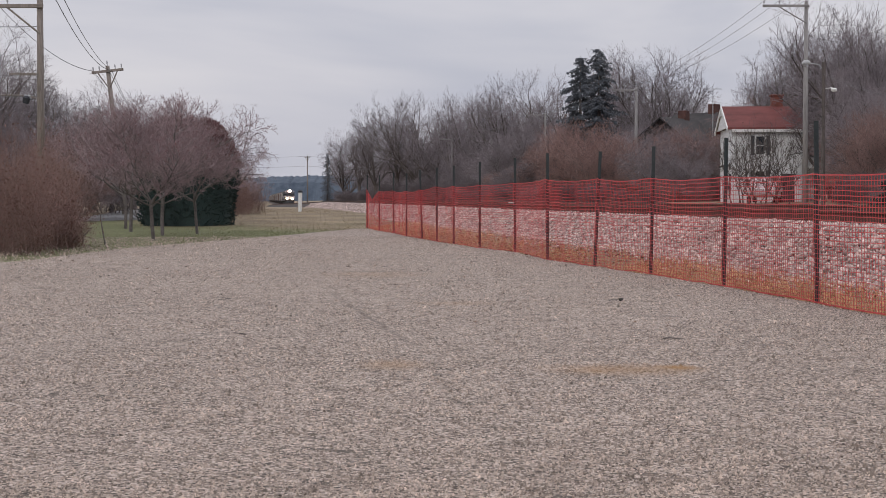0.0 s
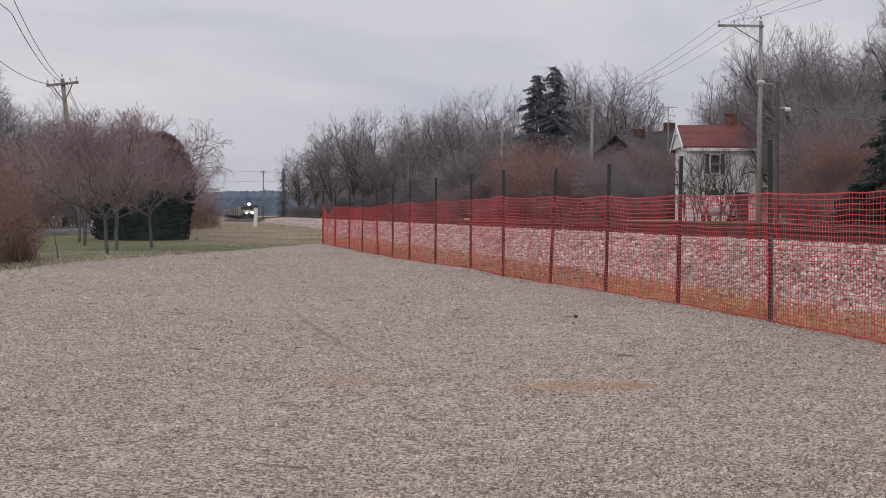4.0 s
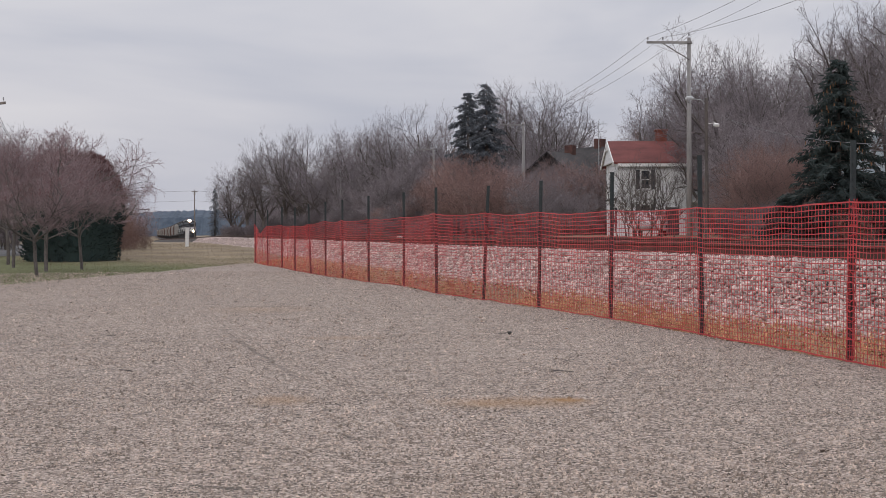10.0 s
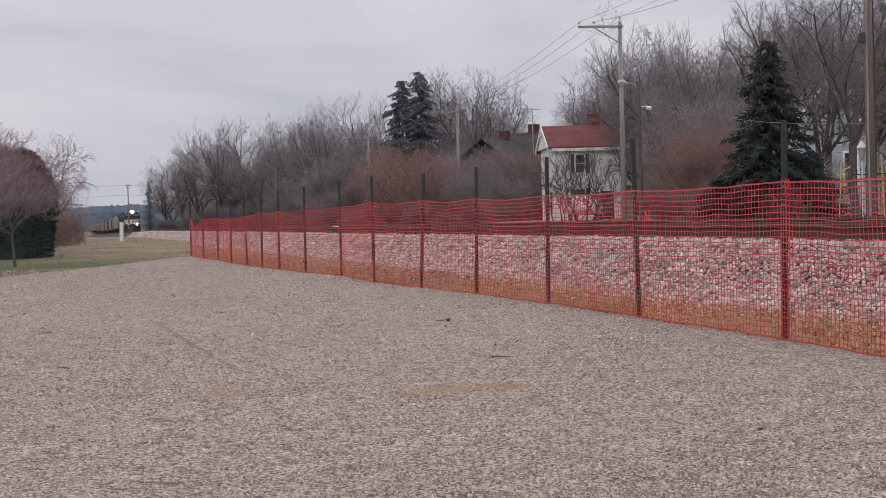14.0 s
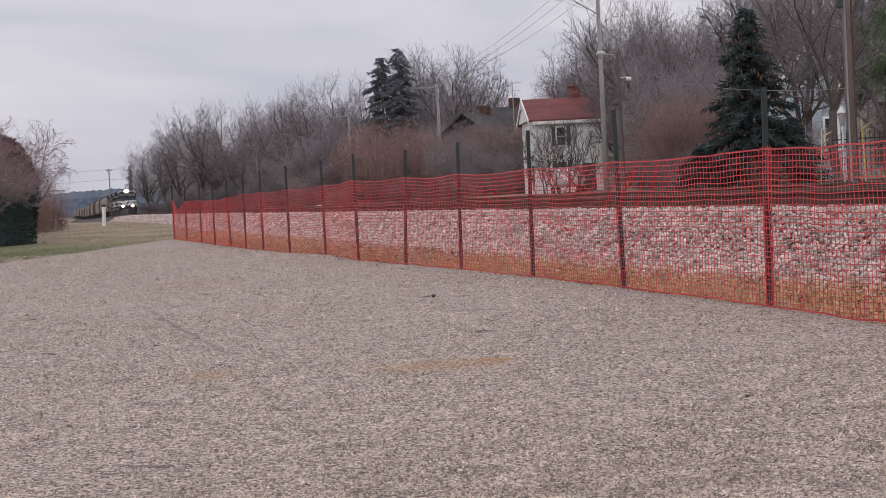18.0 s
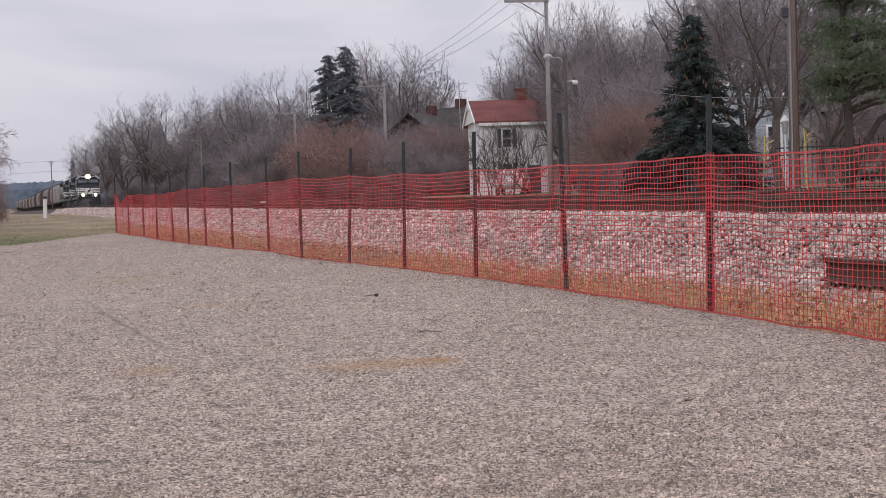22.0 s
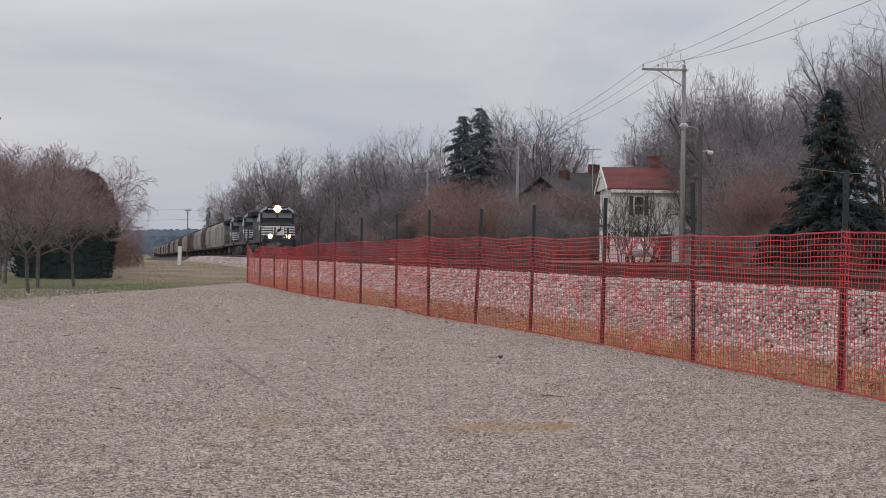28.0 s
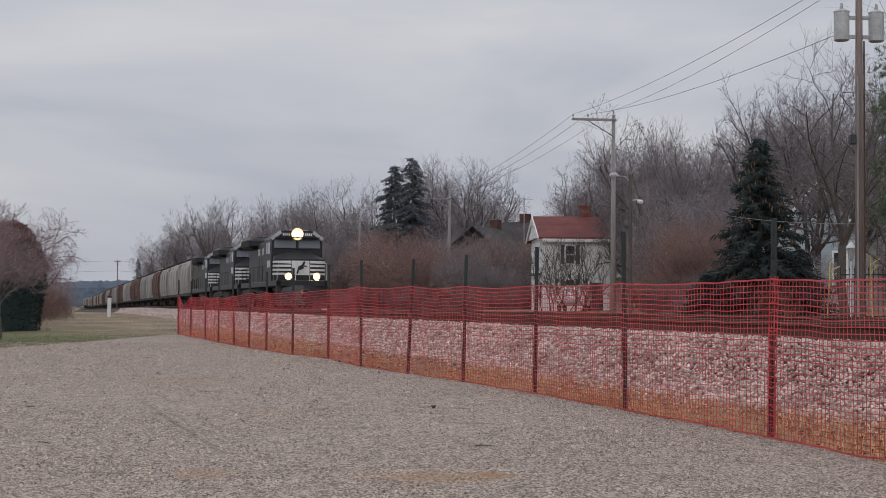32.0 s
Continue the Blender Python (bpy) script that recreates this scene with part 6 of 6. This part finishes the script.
    s.f = [tuple(range(8)), tuple(range(15, 7, -1))] + [(i + 1 if i < 7 else 0, i, i + 8, (i + 9) if i < 7 else 8) for i in range(8)]
    cab = part("cab", s, BLACK, t, "black cab")
    for sx in (-1, 1):
        part("windscreen", Shape().box(sx * 0.72, 2.72, 3.82, 1.28, 0.03, 0.6, pose(0, 0, 0, -9, 0, 0), cut=0.012), SCREEN, cab, "dark windscreen")
        part("side_window", Shape().box(sx * 1.525, 3.6, 3.55, 0.03, 0.75, 0.7, cut=0.015), PANE, cab)
        part("side_window", Shape().box(sx * 1.525, 4.5, 3.55, 0.03, 0.55, 0.7, cut=0.015), PANE, cab)
        part("number_board", Shape().box(sx * 0.66, 2.72, 4.34, 0.52, 0.08, 0.24, cut=0.02), DARK_WOOD, cab, "dark number board")
        s = Shape()
        for j in range(4):
            s.box(sx * 0.66 - 0.17 + j * 0.115, 2.675, 4.34, 0.07, 0.01, 0.15)
        part("number_bars", s, STRIPE, cab)
        s = Shape()
        for j in range(4):
            s.box(sx * 1.53, 3.35 + j * 0.32, 2.6, 0.01, 0.2, 0.42)
        part("cab_number_bars", s, STRIPE, cab)
    # visor lengthened forward as an added shield, keeping lamp light off the nose
    part("roof_visor", Shape().box(0, 2.52, 4.15, 2.6, 0.44, 0.05), BLACK, cab, "black visor over the windscreen, drawn out to shield the nose from the headlight")
    part("roof_edge", Shape().box(0.0, 2.70, 4.60, 1.3, 0.12, 0.04).box(-1.24, 2.72, 4.28, 0.72, 0.1, 0.2, pose(0, 0, 0, 0, -38, 0)).box(1.24, 2.72, 4.28, 0.72, 0.1, 0.2, pose(0, 0, 0, 0, 38, 0)), TANK_GREY, cab, "pale roof edge")
    house_ = part("headlight", Shape().box(0, 2.7, 4.36, 0.62, 0.16, 0.32, cut=0.03), BLACK, cab)
    for sx in (-1, 1):
        lens = Shape().tube([(sx * 0.15, 2.625, 4.36), (sx * 0.15, 2.61, 4.36)], [0.14, 0.13], 14)
        part("lens", lens, LAMP if lit else PANE, house_, "lit headlight" if lit else "")
    if lit:
        # added disc, wider than the housing: the headlight's halo as a glowing shape
        part("glare_disc", Shape().tube([(0, 2.619, 4.36), (0, 2.612, 4.36)], [0.36, 0.35], 20), GLARE, house_, "warm glowing disc that stands in for the lamp's glare")
    for sx in (-1, 1):
        box_ = part("ditch_light", Shape().tube([(sx * 0.82, 0.95, 1.82), (sx * 0.82, 0.62, 1.82)], [0.15, 0.17], 14), BLACK, t)
        part("lens", Shape().tube([(sx * 0.82, 0.618, 1.82), (sx * 0.82, 0.60, 1.82)], [0.135, 0.10], 14), DITCH if lit else PANE, box_, "lit ditch light" if lit else "")
        if lit:
            # added disc, wider than the lamp: the ditch light's halo
            part("glare_disc", Shape().tube([(sx * 0.82, 0.622, 1.82), (sx * 0.82, 0.612, 1.82)], [0.22, 0.21], 16), GLARE, box_, "warm glowing disc that stands in for the lamp's glare")
    # hood, equipment and radiator
    part("equipment_cab", Shape().box(0, 6.6, 2.95, 2.5, 3.0, 2.75, cut=0.12), BLACK, t)
    part("hood", Shape().box(0, 10.6, 2.85, 1.85, 5.0, 2.6, cut=0.1), BLACK, t, "long black hood")
    rad = part("radiator", Shape().box(0, 15.3, 2.75, 1.85, 4.4, 2.4, cut=0.05).box(0, 15.3, 4.2, 3.0, 4.4, 0.75, cut=0.2), BLACK, t, "overhanging radiator")
    for sx in (-1, 1):
        s = Shape()
        for j in range(12):
            s.box(sx * 1.51, 13.45 + j * 0.33, 4.2, 0.03, 0.22, 0.42)
        part("grille", s, GRIME, rad)
        s = Shape()
        for j in range(6):
            s.box(sx * 0.935, 8.6 + j * 0.78, 2.5, 0.02, 0.66, 1.55)
        part("hood_doors", s, BLACK, t)
        part("hood_letters", (lambda q: ([q.box(sx * 0.95, 9.6 + j * 0.62, 3.55, 0.015, 0.16, 0.42) for j in range(6)], q)[1])(Shape()), STRIPE, t, "row of white marks")
        s = Shape().tube([(sx * 1.42, 5.3, 2.55), (sx * 1.42, 17.1, 2.55)], 0.02, 5)
        part("handrail", s, GRIME, t, "dark handrail")
        post = Shape().tube([(0, 0, 1.6), (0, 0, 2.55)], 0.018, 5).mesh("stanchion", GRIME)
        for j in range(7):
            ob = new("stanchion", post)
            ob.parent = t
            ob.matrix_basis = pose(sx * 1.42, 5.4 + j * 1.95, 0)
        part("front_handrail", Shape().tube([(sx * 0.42, 0.6, 1.6), (sx * 0.42, 0.6, 2.55), (sx * 1.4, 0.62, 2.6), (sx * 1.45, 0.9, 1.6)], 0.02, 5), STRIPE, t)
        part("step_well", Shape().box(sx * 1.3, 0.95, 0.75, 0.36, 0.7, 1.1).box(sx * 1.3, 0.58, 0.5, 0.4, 0.12, 0.05), GRIME, t)
    part("exhaust_stack", Shape().box(0, 10.2, 4.25, 0.7, 1.0, 0.25, cut=0.05), GRIME, t)
    part("horn", Shape().tube([(0.3, 6.6, 4.45), (0.3, 6.2, 4.5)], [0.03, 0.1], 8).tube([(0.1, 6.6, 4.45), (0.1, 6.2, 4.5)], [0.03, 0.08], 8), STEEL, t)
    part("cooling_fan", Shape().tube([(0, 15.3, 4.56), (0, 15.3, 4.66)], 0.85, 20), GRIME, rad)
    part("fuel_tank", Shape().box(0, 9.1, 0.75, 2.7, 3.6, 0.95, cut=0.22), GRIME, t, "black fuel tank")
    truck(t, 4.4, 3)
    truck(t, 13.9, 3)
    return t


def hopper(name, label, material):
    """A covered hopper wagon, one end at the origin, 12.9 m long, rails at z = 0."""
    t = thing(name, label, "freight wagon", group="covered hopper wagons")
    L = 12.9
    side = [(-1.38, 1.25), (-1.52, 2.0), (-1.55, 2.9), (-1.48, 3.75), (-1.2, 4.3), (-0.6, 4.52), (0.6, 4.52), (1.2, 4.3), (1.48, 3.75), (1.55, 2.9), (1.52, 2.0), (1.38, 1.25)]
    n = len(side)
    s = Shape()
    for y in (1.5, L - 1.5):
        s.v.extend((a, y, b) for a, b in side)
    s.f = [tuple(range(n)), tuple(range(2 * n - 1, n - 1, -1))] + [(i + 1, i, n + i, n + i + 1) for i in range(n - 1)] + [(0, n - 1, 2 * n - 1, n)]
    body = part("body", s, material, t, smooth=False)
    rib = Shape()
    sec = [(a * 1.025, b) for a, b in side]
    for k in range(2):
        rib.tube([(a, 0, b) for a, b in sec[:6]] if k == 0 else [(a, 0, b) for a, b in sec[6:]], 0.055, 4)
    rib_mesh = rib.mesh("rib", material)
    for k in range(4):
        ob = new("rib", rib_mesh)
        ob.parent = body
        ob.matrix_basis = pose(0, 1.52 + k * (L - 3.04) / 3, 0)
    part("sill", Shape().box(-1.42, L / 2, 1.22, 0.16, L - 0.8, 0.26).box(1.42, L / 2, 1.22, 0.16, L - 0.8, 0.26).box(0, L / 2, 1.05, 0.6, L - 0.3, 0.3), GRIME, t)
    for y, d in ((1.5, -1), (L - 1.5, 1)):
        s = Shape().add([(-1.3, y, 4.2), (1.3, y, 4.2), (1.3, y + d * 1.0, 1.35), (-1.3, y + d * 1.0, 1.35)], [(0, 1, 2, 3), (3, 2, 1, 0)])
        s.box(0, y + d * 0.55, 2.7, 2.0, 0.06, 0.08).tube([(-1.35, y + d * 1.05, 1.3), (-1.35, y + d * 0.1, 4.2)], 0.05, 5).tube([(1.35, y + d * 1.05, 1.3), (1.35, y + d * 0.1, 4.2)], 0.05, 5)
        part("slope_sheet", s, material, t)
        part("end_platform", Shape().box(0, y + d * 1.0, 1.25, 2.9, 0.6, 0.1), GRIME, t)
        part("coupler", Shape().box(0, y + d * 1.6, 0.9, 0.26, 0.8, 0.28, cut=0.05), GRIME, t)
        lad = Shape()
        for j in range(8):
            lad.box(1.3, y + d * 0.95, 1.4 + j * 0.36, 0.4, 0.03, 0.03)
        part("ladder", lad, GRIME, t)
    for k in range(3):
        y = 2.9 + k * 3.55
        part("hopper_chute", Shape().add([(-1.35, y - 1.6, 1.3), (1.35, y - 1.6, 1.3), (1.35, y + 1.6, 1.3), (-1.35, y + 1.6, 1.3), (-0.5, y - 0.5, 0.45), (0.5, y - 0.5, 0.45), (0.5, y + 0.5, 0.45), (-0.5, y + 0.5, 0.45)],
                                          [(3, 2, 1, 0), (4, 5, 6, 7), (0, 1, 5, 4), (1, 2, 6, 5), (2, 3, 7, 6), (3, 0, 4, 7)]), GRIME, t)
    hatch = Shape().box(0, L / 2, 4.62, 0.7, L - 3.6, 0.16, cut=0.05)
    for k in range(9):
        hatch.box(0, 2.1 + k * 1.08, 4.70, 0.8, 0.1, 0.08)
    part("roof_hatch", hatch, material, t)
    part("running_board", Shape().box(-0.75, L / 2, 4.66, 0.35, L - 2.8, 0.04).box(0.75, L / 2, 4.66, 0.35, L - 2.8, 0.04), GRIME, t)
    truck(t, 2.0, 2)
    truck(t, L - 2.0, 2)
    return t


def build_train():
    """Every vehicle of the train with its distance behind the front."""
    lead = locomotive("locomotive", "black diesel locomotive with white nose stripes and lit headlights", True)
    second = locomotive("locomotive", "black trailing diesel locomotive with white nose stripes", False)
    train, at = [(lead, 0.0), (second, 18.4), (copy_thing(second, pose(0, 0, 0)), 36.8)], 55.2
    kinds = {"p": hopper("hopper_wagon", "pale grey covered hopper wagon with ribbed sides", HOPPER_PALE),
             "g": hopper("hopper_wagon", "weathered grey covered hopper wagon with ribbed sides", HOPPER_GREY),
             "b": hopper("hopper_wagon", "rust-brown covered hopper wagon with ribbed sides", HOPPER_BROWN)}
    used = set()
    for k in "ppgbpgbbgpbbpgbpgbbgpbpbgpgbbpgbpgpgbpbgpgbppgp":
        wagon = kinds[k] if k not in used else copy_thing(kinds[k], pose(0, 0, 0))
        used.add(k)
        train.append((wagon, at))
        at += 13.4
    return train


TRAIN = build_train()


def motions():
    """The train rolls steadily towards the eye."""
    for vehicle, behind in TRAIN:
        rows = []
        for t in range(0, 33, 2):
            front = 495.5 - 12.7 * t + behind * 0.992
            rows.append((t, track_pose(front + 8.0) @ pose(0, -8.0, 0)))
        walk(vehicle, rows)



# ---- loose stone, grass and litter ----
def scatter(name, spots, makers, material, parent, label, rng):
    """One mesh of many small solids: spots are (x, y, z, size, flat)."""
    verts, faces, base = [], [], 0
    shapes = [(np.array(v), np.array(f)) for v, f in makers]
    pick = rng.integers(0, len(shapes), len(spots))
    spots = np.array(spots)
    for k, (v, f) in enumerate(shapes):
        sel = spots[pick == k]
        n = len(sel)
        if not n:
            continue
        q = rng.normal(size=(n, 4))
        if sel[0, 4] >= 1.0:
            q[:, 1:3] *= 0.12
        q /= np.linalg.norm(q, axis=1)[:, None]
        w, x, y, z = q.T
        m = np.stack([1 - 2 * (y * y + z * z), 2 * (x * y - w * z), 2 * (x * z + w * y), 2 * (x * y + w * z), 1 - 2 * (x * x + z * z), 2 * (y * z - w * x), 2 * (x * z - w * y), 2 * (y * z + w * x), 1 - 2 * (x * x + y * y)], 1).reshape(n, 3, 3)
        p = np.einsum("nij,vj->nvi", m, v) * sel[:, 3][:, None, None] + sel[:, None, :3]
        verts.append(p.reshape(-1, 3))
        faces.append((f[None] + (np.arange(n) * len(v))[:, None, None] + base).reshape(-1, 3))
        base += n * len(v)
    v, f = np.concatenate(verts), np.concatenate(faces)
    me = bpy.data.meshes.new(name)
    me.vertices.add(len(v))
    me.vertices.foreach_set("co", v.astype(np.float32).ravel())
    me.loops.add(len(f) * 3)
    me.loops.foreach_set("vertex_index", f.astype(np.int32).ravel())
    me.polygons.add(len(f))
    me.polygons.foreach_set("loop_start", np.arange(0, len(f) * 3, 3, dtype=np.int32))
    me.update(calc_edges=True)
    me.materials.append(material)
    ob = new(name, me)
    ob.parent = parent
    return tagged(ob, label, kind="stuff")


def stone_shapes(n, seed):
    """Angular stones: dented icosahedra about 1 across."""
    rng = np.random.default_rng(seed)
    g = (1 + 5 ** 0.5) / 2
    ico = np.array([(-1, g, 0), (1, g, 0), (-1, -g, 0), (1, -g, 0), (0, -1, g), (0, 1, g), (0, -1, -g), (0, 1, -g), (g, 0, -1), (g, 0, 1), (-g, 0, -1), (-g, 0, 1)]) / 3.8
    tri = [(0, 11, 5), (0, 5, 1), (0, 1, 7), (0, 7, 10), (0, 10, 11), (1, 5, 9), (5, 11, 4), (11, 10, 2), (10, 7, 6), (7, 1, 8), (3, 9, 4), (3, 4, 2), (3, 2, 6), (3, 6, 8), (3, 8, 9), (4, 9, 5), (2, 4, 11), (6, 2, 10), (8, 6, 7), (9, 8, 1)]
    return [((ico * rng.uniform(0.58, 1.42, (12, 1)) * np.array([1.15, 0.95, 0.75]) * rng.uniform(0.85, 1.15, 3)).tolist(), tri) for _ in range(n)]


def chip_shapes(n, seed):
    """Flat gravel chips: low four-sided lumps with no underside."""
    rng = np.random.default_rng(seed)
    out_list = []
    for _ in range(n):
        a = np.sort(rng.uniform(0, 2 * math.pi, 4) * 0.25 + np.arange(4) * math.pi / 2)
        ring = [(0.5 * math.cos(t) * rng.uniform(0.7, 1.2), 0.5 * math.sin(t) * rng.uniform(0.7, 1.2), -0.12) for t in a]
        out_list.append((ring + [(rng.uniform(-0.2, 0.2), rng.uniform(-0.2, 0.2), rng.uniform(0.35, 0.65))], [(0, 1, 4), (1, 2, 4), (2, 3, 4), (3, 0, 4)]))
    return out_list


STONES = stone_shapes(9, 5)


def blunt_shapes(n, seed):
    """Stones seen from afar: skewed octahedra."""
    rng = np.random.default_rng(seed)
    base = np.array([(1, 0, 0), (-1, 0, 0), (0, 1, 0), (0, -1, 0), (0, 0, 1), (0, 0, -1)]) * 0.56
    tri = [(0, 2, 4), (2, 1, 4), (1, 3, 4), (3, 0, 4), (2, 0, 5), (1, 2, 5), (3, 1, 5), (0, 3, 5)]
    return [((base * rng.uniform(0.7, 1.25, (6, 1)) + rng.uniform(-0.15, 0.15, (6, 3))).tolist(), tri) for _ in range(n)]


BLUNT = blunt_shapes(8, 6)


def bank_point(y, a):
    """A place on the camera's side of the near bank: a from 0 at its foot to 1 at the tie ends."""
    section = [(-2.5, -0.76), (-2.1, -0.575), (-1.8, -0.39), (-1.52, -0.21), (-1.1, -0.185)]
    u = a * 4
    i = min(int(u), 3)
    g = u - i
    p = track_pose(y, NEAR) @ Vector((section[i][0] + (section[i + 1][0] - section[i][0]) * g, 0, section[i][1] + (section[i + 1][1] - section[i][1]) * g))
    return p


def ballast_stones():
    rng = np.random.default_rng(8)
    spots, close = [], []
    for y0, y1, density, size in ((6, 17, 950, 0.039), (17, 26, 640, 0.048), (26, 45, 330, 0.066), (45, 80, 150, 0.095), (80, 150, 60, 0.12)):
        n = int((y1 - y0) * 1.55 * density)
        for y, a, r in zip(rng.uniform(y0, y1, n), rng.uniform(0, 1, n) ** 0.92, rng.uniform(0.7, 1.35, n)):
            p = bank_point(y, a)
            row = (p.x, p.y, p.z + 0.03 * rng.uniform(-0.6, 0.9), size * r * (1.25 if a < 0.1 else 1.0), 0.0)
            if 13.2 < y < 13.6 and 0.1 < a < 0.85 and len(close) < 300:
                close.append(row)
            else:
                spots.append(row)
    # strays at the foot
    for k in range(12000):
        y = 5 + 45 * rng.uniform(0, 1) ** 1.3
        p = track_pose(y, NEAR) @ Vector((-2.05 - abs(rng.normal(0, 0.3)), 0, 0))
        u = (track_pose(y, NEAR).inverted() @ p).x
        spots.append((p.x, p.y, max(ground_z(p.x, p.y), p.z - 0.60 + 0.473 * (u + 2.1)) + 0.015, rng.uniform(0.03, 0.06), 0.0))
    near = [r for r in spots if r[1] < 17]
    scatter("loose_ballast", near, STONES, STONE, bed_near, "pinkish grey crushed stones", rng)
    scatter("loose_ballast", [r for r in spots if r[1] >= 17], BLUNT, STONE, bed_near, "pinkish grey crushed stones", rng)
    # main track: coarse, far off
    far = []
    for y in rng.uniform(60, 260, 5200):
        p = track_pose(y, -1.5 - abs(rng.normal(0, 0.9))) @ Vector((0, 0, 0))
        far.append((p.x, p.y, p.z - 0.22 - 0.28 * max(0.0, (abs((track_pose(y).inverted() @ p).x) - 1.5)), rng.uniform(0.08, 0.15), 0.0))
    scatter("loose_ballast", far, BLUNT, STONE, bed_main, "grey crushed stones", rng)
    return close


def grass_and_litter():
    rng = np.random.default_rng(12)
    blades = []
    for k in range(5):
        b = rng.uniform(0.25, 0.7)
        blades.append(([(-0.03, 0, 0), (0.03, 0, 0), (0.018, b * 0.5, 0.35), (-0.018, b * 0.5, 0.35), (0.0, b, 0.5 + rng.uniform(-0.2, 0.3))], [(0, 1, 2), (0, 2, 3), (3, 2, 4), (2, 1, 0), (3, 2, 0), (4, 2, 3)][:3]))
    spots = []
    for y in np.concatenate([rng.uniform(5.5, 22, 34000), rng.uniform(22, 54, 22000)]):
        foot = (track_pose(y, NEAR) @ Vector((-2.1, 0, 0))).x
        x = fence_x(y) - 0.05 + abs(rng.normal(0, 0.55)) if rng.random() < 0.7 else rng.uniform(fence_x(y), foot)
        spots.append((x, y, ground_z(x, y) - 0.005, rng.uniform(0.06, 0.17) * (0.5 if x < fence_x(y) + 0.05 else 1.0), 1.0))
    scatter("dry_grass", spots, blades, DRY_GRASS, None, "matted dry tan grass along the fence", rng)["category"] = "grass"
    spots = []
    for y in rng.uniform(50, 112, 12000):
        x = rng.uniform(-0.2 * y, track_x(y) + NEAR - 2.9)
        spots.append((x, y, ground_z(x, y) - 0.01, rng.uniform(0.06, 0.2), 1.0))
    scatter("field_straw", spots, blades, STRAW, None, "flattened dull straw beyond the lot", rng)["category"] = "grass"
    leaf = [([(-0.5, 0, 0), (0, -0.28, 0.12), (0.5, 0, 0.03), (0, 0.3, 0.15)], [(0, 1, 2), (0, 2, 3)])]
    spots = []
    for y in rng.uniform(5.5, 45, 4200):
        x = fence_x(y) + 0.02 + abs(rng.normal(0, 0.45))
        spots.append((x, y, ground_z(x, y) + 0.02, rng.uniform(0.04, 0.09), 1.0))
    for y in rng.uniform(9, 48, 120):
        spots.append((rng.uniform(lot_left(y), fence_x(y)), y, 0.006, rng.uniform(0.02, 0.05), 1.0))
    scatter("dead_leaves", spots, leaf, DRY_LEAF, None, "curled brown dead leaves", rng)["category"] = "leaves"
    spots = []
    for y in rng.uniform(24, 60, 16000):
        left = lot_left(min(y, 50.8)) if y < 50.8 else -2.9
        x = left - abs(rng.normal(0, 2.6)) + (0.1 if y < 51 else rng.uniform(-2, 6))
        if y > 51 and x > fence_x(51) - (y - 51) * 0.14 + 0.8:
            continue
        spots.append((x, y, ground_z(x, y) - 0.005, rng.uniform(0.05, 0.11), 1.0))
    scatter("lawn_grass", spots, blades, LAWN, None, "short dull green winter lawn", rng)["category"] = "grass"


def lot_chips():
    rng = np.random.default_rng(3)
    n = 180000
    r = 4.3 + 36.0 * rng.uniform(0, 1, n) ** 2.7
    a = rng.uniform(-0.32, 0.52, n)
    x, y = r * np.sin(a), r * np.cos(a)
    edge = np.array([fence_x(v) for v in y])
    keep = x < edge - 0.03
    x, y = x[keep], y[keep]
    size = (rng.gamma(3.0, 0.0021, len(x)) + 0.005) * (1 + 0.05 * (y - 5))
    spots = np.stack([x, y, np.full(len(x), 0.001), size, np.ones(len(x))], 1)
    scatter("loose_gravel", spots, chip_shapes(8, 4), CHIP, None, "fine grey and buff gravel chips", rng)["category"] = "gravel"


CLOSE_STONES = ballast_stones()
grass_and_litter()
lot_chips()


def lot_debris():
    """The dark clod and the few twigs that lie on the lot."""
    v, f = STONES[2]
    s = Shape().add([tuple(0.045 * c for c in p) for p in v], f)
    tagged(part("clod", s, GRIME), "dark clod of earth lying on the gravel", "clod").matrix_basis = pose(1.7, 14.72, 0.02)
    rng = random.Random(14)
    for k in range(9):
        y = rng.uniform(8, 34)
        x = rng.uniform(max(lot_left(y), -0.25 * y), fence_x(y) - 0.6)
        s = Shape().tube([(0, 0, 0), (0.05, 0.01, 0.004), (0.1 + 0.1 * rng.random(), -0.01, 0)], [0.004, 0.004, 0.002], 4)
        tagged(part("fallen_twig", s, BARK), "short dark twig lying on the gravel", "twig", "fallen twigs").matrix_basis = pose(x, y, 0.006, 0, 0, rng.uniform(0, 360))


lot_debris()


# single stones of the bank
def single_stones():
    meshes = []
    for v, f in STONES:
        meshes.append(Shape().add([tuple(p) for p in v], f).mesh("stone", STONE))
    rng = random.Random(2)
    for x, y, z, size, _ in CLOSE_STONES:
        ob = new("stone", rng.choice(meshes))
        ob.parent = bed_near
        ob.matrix_basis = scaled(pose(x, y, z, rng.uniform(0, 360), rng.uniform(0, 360), rng.uniform(0, 360)), size)


single_stones()


motions()
